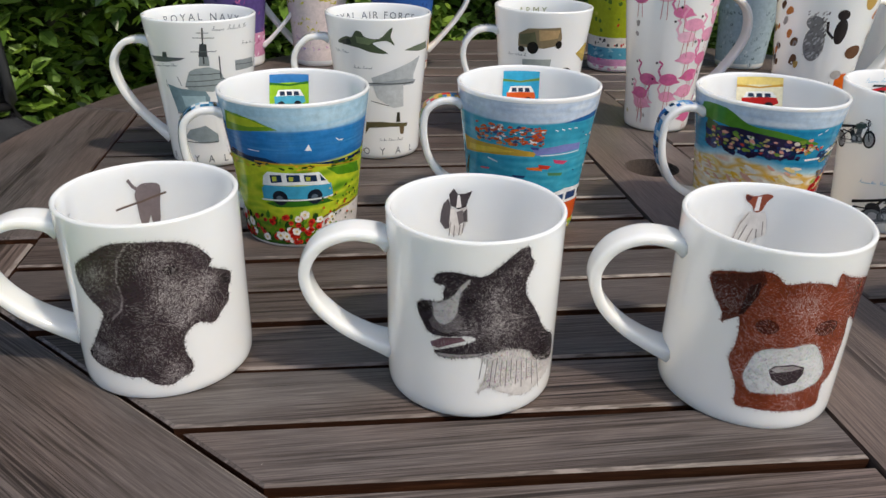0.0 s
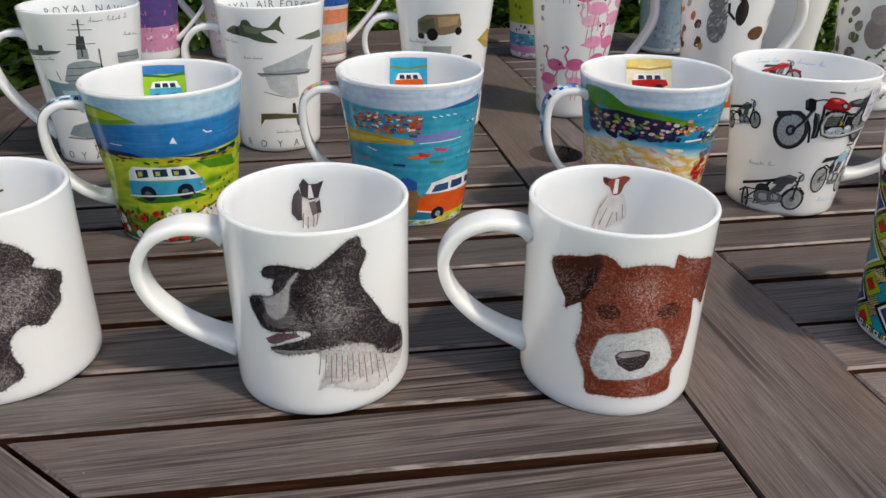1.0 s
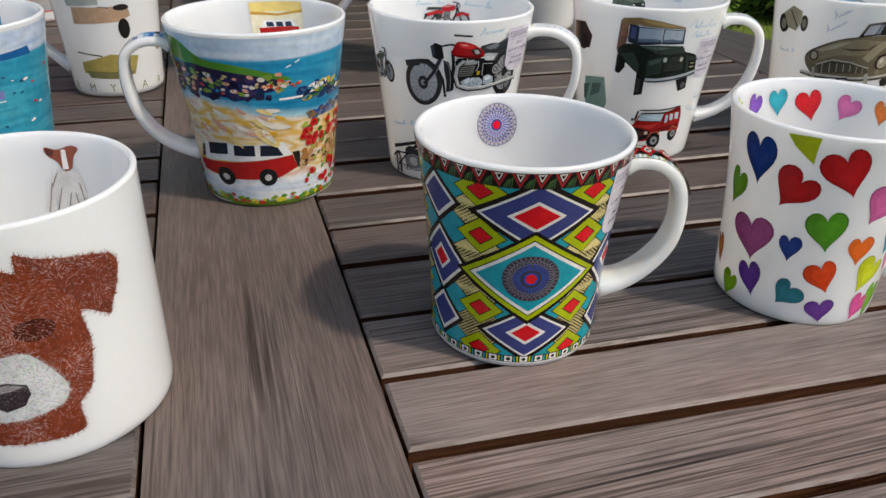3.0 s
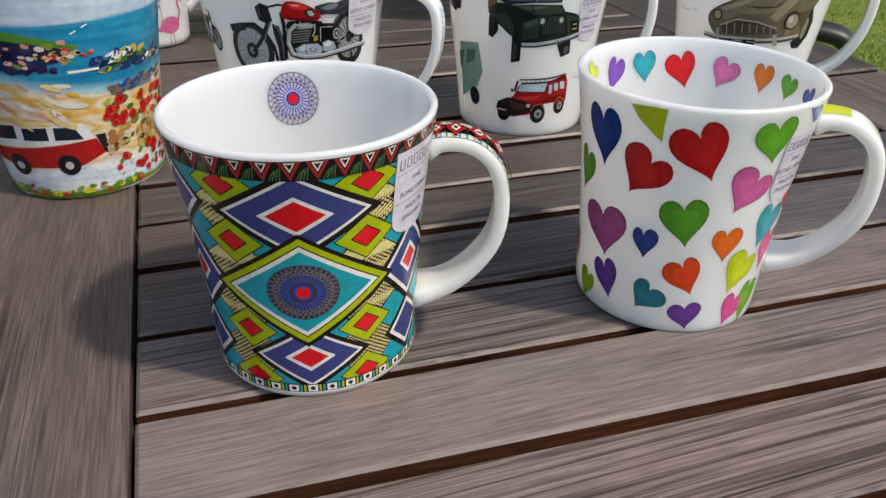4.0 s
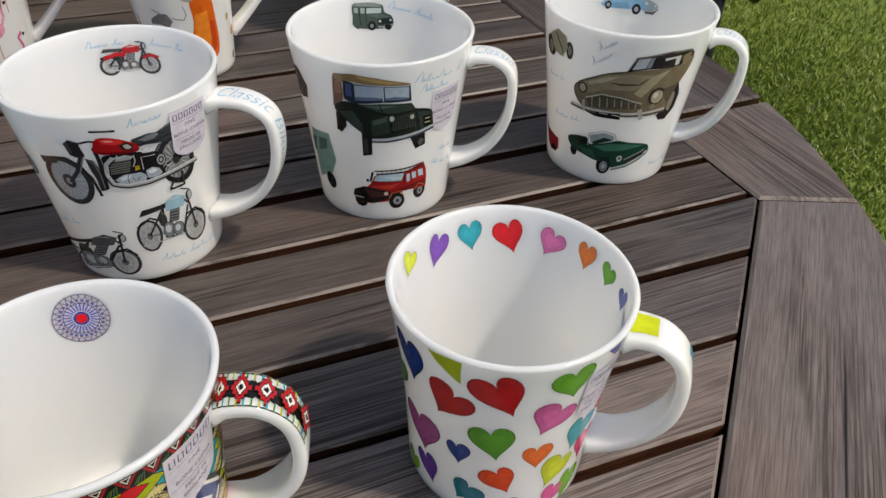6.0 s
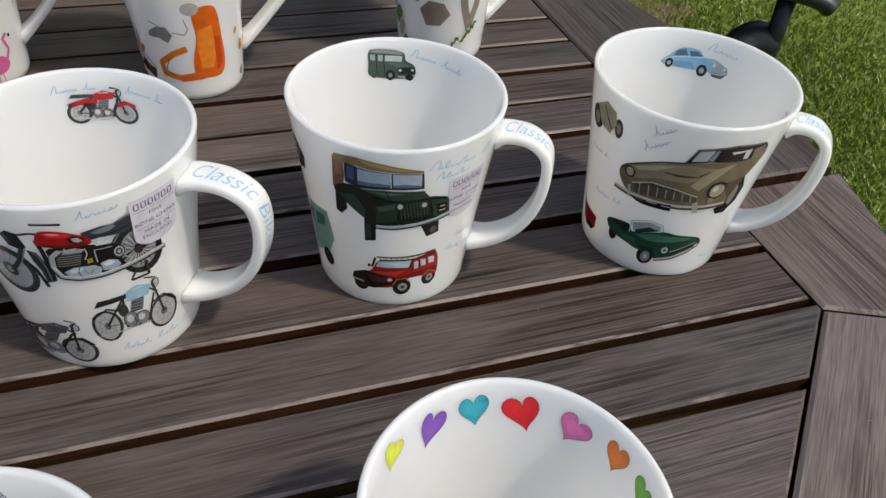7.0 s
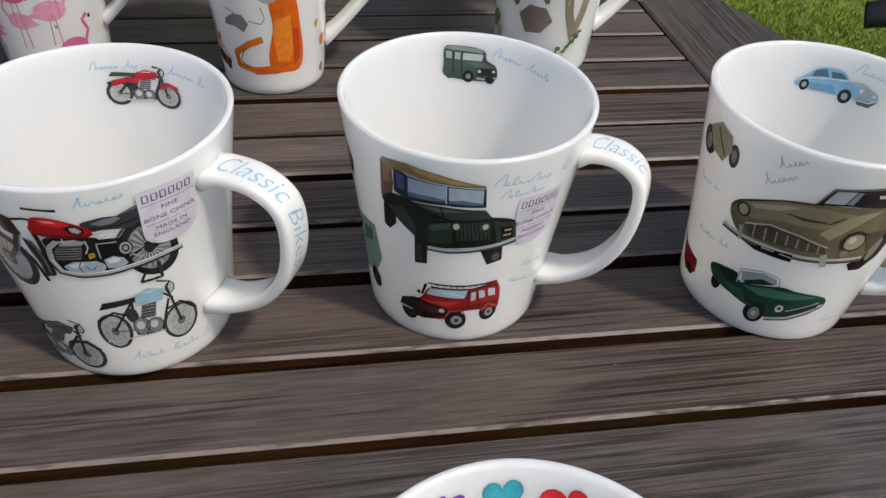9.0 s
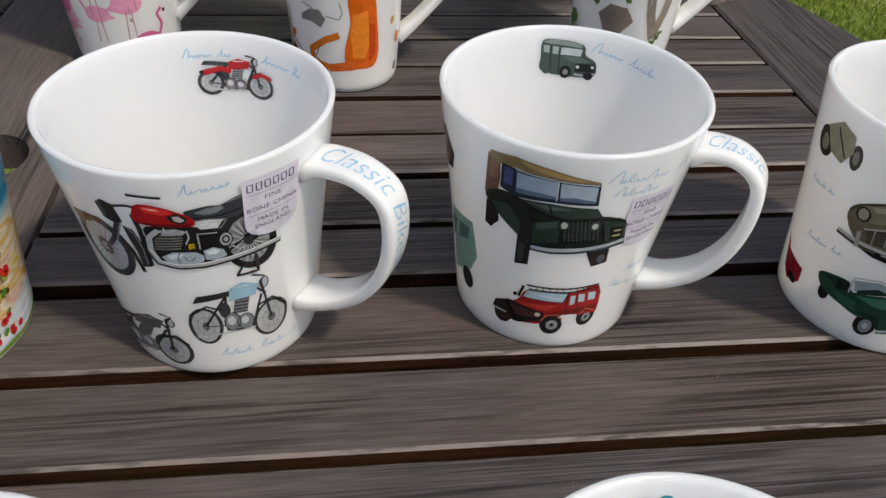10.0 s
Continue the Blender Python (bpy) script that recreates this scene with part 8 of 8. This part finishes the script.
# ---- lettering round the tall mugs ----
# words, letter spacing in millimetres, where the words begin round the foot; the words inside the rim
for key, words, pitch, starts, inner, az_in in (
        ("navy", "ROYAL NAVY", 13.5, (-134,), "ROYAL NAVY", 106),
        ("raf", "ROYAL AIR FORCE", 16.0, (-126,), "ROYAL AIR FORCE", 108),
        ("army", "ARMY", 18.5, (-163, -43, 77), "ARMY", 100)):
    grey = "6d7479" if key != "army" else "8d9468"
    for az in starts:
        out = Print(key, az)
        for k, letter in enumerate(words):
            if letter != " ":
                out.text(letter, grey, k * pitch, 4.8, 8.6)
        out.done("printed_lettering", "grey capital letters round the foot")
    inn = Print(key, az_in, True)
    inn.text(inner, grey, 0, 103.5 if key != "army" else 102.5, 8.2, 1.45 if key != "raf" else 1.3)
    inn.done("printed_lettering", "grey capital letters inside the rim")


# ---- paper maker's labels ----
def maker_label(key, az, z, w=17.0, h=25.0):
    tag = Print(key, az)
    pts = [(-w / 2, z + h / 2), (-w / 2, z - h / 2 + 6)]
    pts += [(-w / 2 * math.cos(math.pi * i / 10), z - h / 2 + 6 - 6 * math.sin(math.pi * i / 10)) for i in range(1, 10)]
    pts += [(w / 2, z - h / 2 + 6), (w / 2, z + h / 2)]
    tag.layer = 125 if key == "bike" else 45
    tag.fill("d9d4e0", pts)
    for k in range(6):
        x = w * (-0.42 + 0.145 * k)
        tag.line("625b7a", 0.45, x, z + h * 0.30, x, z + h * 0.41, x + w * 0.085, z + h * 0.41, x + w * 0.085, z + h * 0.30, x, z + h * 0.30)
    for k in (0.24, -0.10):
        tag.line("9a93aa", 0.25, -w * 0.46, z + h * k, w * 0.46, z + h * k)
    for words, k, size in (("FINE", 0.115, 2.5), ("BONE CHINA", -0.035, 2.5), ("MADE IN", -0.215, 2.4), ("ENGLAND", -0.33, 2.4)):
        tag.text(words, "544d6c", 0, z + h * k, size, 1.05)
    tag.done("paper_label", "lilac-white paper label with a rounded foot")


maker_label("bike", -45, 79)
maker_label("jeep", -55, 66)
maker_label("african", -36, 67, 21, 29)
maker_label("hearts", -59, 64, 15, 25)

# ---- pictures on the tall latte mugs ----
pink = ("e07ca6", "eba2c0", "d86c9c", "f0bcd0")
fr = random.Random(21)
for i in range(46):
    x, y = fr.uniform(-120, 120), 12 + 134 * ((i * 0.37) % 1)
    s, f = fr.uniform(1.05, 1.45), fr.choice((-1, 1))
    col = fr.choice(pink)
    fl = Print("flamingo", -90)
    fl.layer = 2 * (i % 5)
    fl.dot(col, x, y, 7.5 * s, 4.4 * s)
    fl.poly(col, x - 6 * s * f, y + 1, x - 11 * s * f, y - 2 * s, x - 6 * s * f, y - 3 * s)
    fl.line(col, 1.5 * s, x + 6 * s * f, y + 1, x + 9 * s * f, y + 6 * s, x + 6.5 * s * f, y + 11 * s, x + 9.5 * s * f, y + 13 * s)
    fl.dot("2a2428", x + 11 * s * f, y + 11.6 * s, 0.9 * s)
    fl.line("c98a8a", 0.7, x - 1.5, y - 3 * s, x - 2.5, y - 15 * s)
    fl.line("c98a8a", 0.7, x + 2, y - 3 * s, x + 3, y - 15 * s)
    fl.done("printed_shape", "pink wading bird shape")
fl = Print("flamingo", -90)
fl.dabs(("b9b4b0", "a8a29c", "c9c4a0"), -120, 120, 8, 140, 26, 2.6, 0.8)
tagged(fl.done("printed_shape", "pale grey brush marks"), kind="stuff")
ct = Print("cats", -87)
for col, x, y, rx, ry in (("8f8b88", -22, 88, 9, 15), ("8f8b88", -24, 106, 7, 6), ("2a2424", -2, 100, 5.5, 11), ("2a2424", -3, 114, 5, 4.5), ("c9a35c", 20, 128, 7, 10), ("6a4a34", 18, 82, 10, 6), ("b8b4b0", 6, 62, 6, 4)):
    ct.dot(col, x, y, rx, ry)
ct.line("2a2424", 2.2, -7, 94, -13, 100, -14, 108)
ct.dabs(("8f8b88", "b8b4b0", "6a4a34", "c9a35c", "2a2424", "d8823c"), -110, -34, 8, 140, 60, 4.0, 1.4, 60)
ct.dabs(("8f8b88", "b8b4b0", "6a4a34", "c9a35c", "2a2424", "d8823c"), 32, 110, 8, 140, 60, 4.0, 1.4, 60)
ct.dabs(("b0acaa", "7d7976", "c9c5c2"), -30, -14, 76, 116, 70, 0.9, 2.4, 50)
tagged(ct.done("printed_shape", "grey, black and brown cat shapes"), kind="stuff")
sl = Print("sloth", -95)
for col, x, y, rx, ry in (("a89c92", -16, 76, 13, 16), ("b8ada2", -16, 92, 10, 9), ("a89c92", 22, 66, 8, 14), ("a89c92", 20, 94, 8, 15), ("b3a79c", 21, 58, 3, 5), ("a89c92", -20, 120, 14, 10)):
    sl.dot(col, x, y, rx, ry)
sl.poly("8a7d72", -22, 40, -14, 47, -2, 46, 4, 38, -4, 30, -16, 29)
sl.line("8f8478", 6.5, 15, 80, 13, 56, 16, 42, 22, 27)
sl.line("998d81", 6.5, 28, 80, 29, 56, 27, 42, 22, 30)
for x, y in ((-2, 50), (6, 56), (-12, 54), (16, 18), (6, 14), (22, 24), (-24, 46)):
    for k in range(5):
        sl.dabs(("6f8a4a", "54703a"), x + k * 1.3 - 0.3, x + k * 1.3 + 0.3, y + 1.6 * k, y + 1.6 * k + 0.4, 2, 1.0, 2.4, 55 if k % 2 else -10)
    sl.line("6a6a48", 0.4, x - 1, y - 2, x + 5, y + 7)
sl.dabs(("a89c92", "b8ada2", "8a7d72", "6f8a4a"), 34, 110, 10, 140, 60, 4.5, 1.3, 60)
sl.dabs(("a89c92", "b8ada2", "8a7d72", "6f8a4a"), -110, -34, 10, 140, 60, 4.5, 1.3, 60)
tagged(sl.done("printed_shape", "brown animal shapes among green leaves"), kind="stuff")


def banded(key, bands, dabs=()):
    pr = Print(key, -95)
    for col, lo, hi in bands:
        pr.band(col, lo, hi, 0.3)
    for cols, lo, hi, n, size, st in dabs:
        pr.dabs(cols, -120, 120, lo, hi, n, size, st)
    pr.done("printed_pattern")


banded("purple", [("5a4a86", 40, 148), ("cf8fb0", 12, 40)], [(("35306a", "c86a9a", "8a4a8c"), 40, 146, 120, 4, 1.2), (("e6dce4", "b86a90"), 12, 40, 60, 3, 2)])
banded("pastel", [("e6d8d6", 2, 148)], [(("c98fc0", "b49ad0"), 20, 34, 40, 2.4, 3), (("d8cf5c", "c9bd4a"), 44, 58, 40, 2.4, 3.2), (("d8cf5c", "b8ae52"), 68, 82, 40, 2.4, 3.2), (("d86a86", "c85a7a"), 88, 96, 40, 2.2, 3.4), (("6a6464", "b89a6a", "3f3a3a"), 104, 140, 90, 3.2, 1.5)])
banded("stripe", [("cf7f74", 2, 12), ("b4b4b4", 12, 24), ("e0c49a", 24, 36), ("c9c6c6", 36, 46), ("e08a62", 46, 62), ("e2ddd6", 62, 66), ("2f5fa8", 66, 130), ("d86a3c", 130, 148)], [(("c98a7a", "d8d2ce", "e0a03c"), 4, 62, 90, 1.8, 4), (("3a6fb8", "244a8a"), 68, 128, 60, 3.5, 2), (("5aa84a", "7ab85a"), 88, 104, 5, 4.5, 0.8), (("d8823c", "c8444a"), 112, 130, 8, 4, 1)])
banded("lime", [("c98fb4", 2, 16), ("4f9ab4", 16, 30), ("e2ddd2", 30, 42), ("a8b42a", 42, 148)], [(("e06a2c", "d8502c"), 44, 146, 26, 4, 0.8), (("5a7a2c", "c9c84a", "7a8a2c"), 44, 146, 110, 2.8, 1), (("c84a4a", "4a4a4a"), 31, 41, 26, 2, 1), (("3a7a9a", "8ac0d0"), 17, 29, 40, 1.8, 2), (("d86aa0", "e0b0c8"), 3, 15, 40, 1.8, 2)])
banded("meadow", [("a8bcc8", 2, 148)], [(("8a9aa4", "6a7a80", "c8d4da"), 4, 70, 120, 3, 1.4), (("b4b85a", "8a9a4a", "d8cf6a"), 90, 130, 40, 3.5, 1), (("c0d4e2", "98b0c0"), 60, 146, 60, 4, 1.4)])
banded("brick", [("e4ded6", 2, 30)], [])
bk = Print("brick", -95)
for x0, x1 in ((-34, -6), (6, 20), (40, 90), (-100, -60)):
    bk.fill("a87058", [(x0, 40), (x1, 40), (x1, 118), (x0, 118)])
    for k in range(14):
        bk.line("c9a08c", 0.5, x0, 44 + 5.4 * k, x1, 44 + 5.4 * k)
    for k in range(3):
        bk.fill("6a4a40", [(x0 + 4, 54 + 20 * k), (x0 + 8, 54 + 20 * k), (x0 + 8, 66 + 20 * k), (x0 + 4, 66 + 20 * k)])
bk.done("printed_building", "brown brick building")


# ---- garden chair ----
def garden_chair(x, y, turn, label):
    """Black tube frame with a woven sling; it faces along its own +x."""
    ob = tagged(new("garden_chair"), label, "chair")
    ob.matrix_world = pose(x, y, 0, 0, 0, turn)
    for s in (-1, 1):
        bm = bmesh.new()
        tube(bm, smooth_path([(0.25, 0.245 * s, 0.0), (0.25, 0.245 * s, 0.22), (0.25, 0.245 * s, 0.43)]), 0.0135)
        part("front_leg", bm, TUBE, ob, smooth=True)
        bm = bmesh.new()
        tube(bm, smooth_path([(-0.30, 0.25 * s, 0.0), (-0.20, 0.25 * s, 0.36), (-0.22, 0.25 * s, 0.62), (-0.30, 0.25 * s, 1.04)]), 0.0145)
        part("back_post", bm, TUBE, ob, smooth=True)
        bm = bmesh.new()
        tube(bm, smooth_path([(0.25, 0.245 * s, 0.43), (0.05, 0.245 * s, 0.41), (-0.20, 0.245 * s, 0.40)]), 0.011)
        part("seat_rail", bm, TUBE, ob, smooth=True)
    for name, line in (("seat", [(0.315, 0.385), (0.295, 0.432), (0.25, 0.446), (0.05, 0.415), (-0.19, 0.412)]), ("backrest", [(-0.205, 0.44), (-0.225, 0.62), (-0.262, 0.84), (-0.298, 1.03)])):
        bm = bmesh.new()
        pts = smooth_path([(a, 0, c) for a, c in line])
        cloth = [[bm.verts.new((p.x, 0.245 * (j / 3 - 1), p.z)) for j in range(7)] for p in pts]
        for a, c in zip(cloth, cloth[1:]):
            for j in range(6):
                bm.faces.new((a[j], a[j + 1], c[j + 1], c[j]))
        bmesh.ops.solidify(bm, geom=bm.faces[:], thickness=0.016)
        part(name, bm, SLING, ob, "dark grey woven sling", smooth=True)
    for zx, zz in ((0.25, 0.43), (-0.30, 1.04), (-0.205, 0.43)):
        bm = bmesh.new()
        tube(bm, [Vector((zx, -0.25, zz)), Vector((zx, 0.25, zz))], 0.0115)
        part("cross_bar", bm, TUBE, ob, smooth=True)
    return ob


garden_chair(-1.115, 1.50, -40, "dark grey sling garden chair standing before the shrubs")

# ---- black stand beside the table ----
stand = tagged(new("garden_stand"), "black metal garden stand with a curved leg beside the table", "stand")
stand.matrix_world = pose(1.07, 1.20, 0)
bm = bmesh.new()
tube(bm, smooth_path([(0.03, 0.02, 0.0), (0.015, 0.01, 0.25), (0.0, 0.0, 0.600)]), 0.0125, 14)
part("pole", bm, TUBE, stand, smooth=True)
bm = bmesh.new()
tube(bm, smooth_path([(-0.085, 0.042, 0.604), (-0.06, 0.03, 0.612), (0.0, 0.0, 0.615), (0.035, -0.018, 0.610), (0.05, -0.025, 0.602)]), 0.027, 14, 0.55)
part("hand_grip", bm, TUBE, stand, "black rounded grip on the pole", smooth=True)
bm = bmesh.new()
tube(bm, smooth_path([(0.006, 0.010, 0.525), (-0.022, 0.014, 0.533), (-0.052, 0.008, 0.505), (-0.072, 0.0, 0.42), (-0.085, -0.005, 0.22), (-0.09, -0.01, 0.0)]), 0.026, 16)
part("curved_leg", bm, TUBE, stand, smooth=True)

# ---- shrubs behind the lawn ----
def leaves(name, n, seed, where, size, mat, label, category):
    """Many folded leaves, each of two halves, in one object."""
    rg = np.random.default_rng(seed)
    p = where(rg, n)
    n = len(p)
    yaw, pit, rol = rg.uniform(0, 2 * np.pi, n), rg.uniform(-0.6, 0.9, n), rg.uniform(-0.7, 0.7, n)
    s = size * rg.uniform(0.55, 1.25, n)
    prof = np.array([(0, 0, 0), (0.35, 0.30, 0.10), (0.70, 0.24, 0.07), (1.0, 0, -0.08), (0.70, -0.24, 0.07), (0.35, -0.30, 0.10), (0.5, 0, -0.02)])
    q = prof[None] * s[:, None, None]
    cy, sy, cp, sp, cr, sr = np.cos(yaw), np.sin(yaw), np.cos(pit), np.sin(pit), np.cos(rol), np.sin(rol)
    y1 = q[..., 1] * cr[:, None] - q[..., 2] * sr[:, None]
    z1 = q[..., 1] * sr[:, None] + q[..., 2] * cr[:, None]
    x2 = q[..., 0] * cp[:, None] + z1 * sp[:, None]
    z2 = -q[..., 0] * sp[:, None] + z1 * cp[:, None]
    x3 = x2 * cy[:, None] - y1 * sy[:, None]
    y3 = x2 * sy[:, None] + y1 * cy[:, None]
    v = np.stack([x3, y3, z2], -1) + p[:, None]
    f0 = np.array([(0, 6, 1), (1, 6, 2), (2, 6, 3), (0, 5, 6), (5, 4, 6), (4, 3, 6)])
    f = (f0[None] + 7 * np.arange(n)[:, None, None]).reshape(-1, 3)
    me = bpy.data.meshes.new(name)
    me.from_pydata(v.reshape(-1, 3).tolist(), [], f.tolist())
    me.materials.append(mat)
    return tagged(new(name, me), label, category, kind="stuff")


# the hedge runs from the left front to the right back
HX0, HY0, HX1, HY1 = -3.2, 1.55, 4.6, 4.9
hdir = Vector((HX1 - HX0, HY1 - HY0, 0)).normalized()
hnorm = Vector((-hdir.y, hdir.x, 0))
hlen = math.hypot(HX1 - HX0, HY1 - HY0)


DEEP = 1.5       # how thick the shrubs are


def hedge_face(a, z):
    """How far the front of the shrubs stands behind their line."""
    lump = 0.16 * np.sin(a * 2.3) + 0.10 * np.sin(a * 5.1 + 2) + 0.10 * np.sin(z * 5.0 + a * 3)
    return lump - 0.10 * np.minimum(z, 1.4) + 0.45 * np.maximum(z - 1.9, 0) ** 1.3


def hedge_spots(rg, n):
    # the unseen height above 1.5 m is added to darken the table's reflections
    a, z, d = rg.uniform(0, hlen, n), rg.uniform(0.02, 2.5, n), rg.exponential(0.10, n)
    d = d + hedge_face(a, z) + 0.06 * np.sin(a * 13 + z * 9)
    keep = (np.sin(a * 9 + z * 3) + np.sin(z * 15 - a * 4) + np.sin(a * 21) > -2.1)
    # a fifth of the leaves cover the top and the back
    top = rg.random(n) < 0.22
    d = np.where(top, rg.uniform(0.1, DEEP + 0.1, n), d)
    z = np.where(top, 2.42 + 0.10 * np.sin(a * 4 + d * 3) + 0.06 * np.sin(a * 11) - rg.exponential(0.05, n), z)
    rear = top & (rg.random(n) < 0.4)
    z = np.where(rear, rg.uniform(0.05, 2.4, n), z)
    d = np.where(rear, DEEP + rg.uniform(0, 0.1, n), d)
    p = np.stack([HX0 + hdir.x * a + hnorm.x * d, HY0 + hdir.y * a + hnorm.y * d, z], -1)
    return p[keep | top]


hedge = leaves("hedge", 120000, 3, hedge_spots, 0.062, LEAF, "dense green leafy shrubs behind the table", "hedge")
# closed dark core: stems, with the shade between the leaves put into its colour
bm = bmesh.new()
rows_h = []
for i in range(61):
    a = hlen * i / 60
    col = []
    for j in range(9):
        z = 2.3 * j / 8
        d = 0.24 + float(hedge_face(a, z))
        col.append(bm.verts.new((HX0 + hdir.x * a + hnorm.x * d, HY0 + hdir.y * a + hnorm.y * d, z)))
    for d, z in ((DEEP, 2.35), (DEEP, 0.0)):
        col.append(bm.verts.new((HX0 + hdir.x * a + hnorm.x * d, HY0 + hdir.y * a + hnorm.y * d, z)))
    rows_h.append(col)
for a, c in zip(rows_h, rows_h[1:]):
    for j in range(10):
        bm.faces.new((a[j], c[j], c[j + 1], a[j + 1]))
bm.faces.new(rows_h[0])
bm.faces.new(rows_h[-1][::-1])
part("inner_twig_shade_core", bm, TWIG_SHADE, hedge)

# ---- blades of grass on the near lawn ----
def blade_mesh():
    rg = np.random.default_rng(8)
    n = 150000
    # thick near the table, thinning out all round
    far, way = rg.exponential(1.35, n), rg.uniform(0, 2 * np.pi, n)
    x, y = 1.5 + far * np.cos(way), 1.9 + far * np.sin(way)
    front = (x - HX0) * hnorm.x + (y - HY0) * hnorm.y
    keep = (front < 0.3) & (far < 7)
    x, y = x[keep], y[keep]
    n = len(x)
    h = rg.uniform(0.008, 0.026, n)
    a = rg.uniform(0, 2 * np.pi, n)
    w = rg.uniform(0.0012, 0.0024, n)
    lx, ly = rg.normal(0, 0.012, n), rg.normal(0, 0.012, n)
    z = np.zeros(n)
    base = np.stack([x, y, z], -1)
    side = np.stack([np.cos(a) * w, np.sin(a) * w, z], -1)
    mid = base + np.stack([lx * 0.35, ly * 0.35, h * 0.6], -1)
    tip = base + np.stack([lx, ly, h], -1)
    v = np.stack([base - side, base + side, mid + side * 0.8, mid - side * 0.8, tip], 1).reshape(-1, 3)
    k = 5 * np.arange(n)
    faces = [f for i in k.tolist() for f in ((i, i + 1, i + 2, i + 3), (i + 3, i + 2, i + 4))]
    me = bpy.data.meshes.new("grass")
    me.from_pydata(v.tolist(), [], faces)
    me.materials.append(BLADE)
    return me


tagged(new("grass", blade_mesh()), "short blades of green lawn grass", "grass", kind="stuff")
bm = bmesh.new()
verts = [bm.verts.new((1.42 + 0.20 * math.cos(a) * (1 + 0.25 * math.sin(3 * a)), 2.42 + 0.13 * math.sin(a) * (1 + 0.2 * math.cos(2 * a)), 0.006)) for a in [2 * math.pi * i / 20 for i in range(20)]]
bm.faces.new(verts)
tagged(part("soil", bm, SOIL), "small bare brown patch of soil in the lawn", "soil", kind="structure")
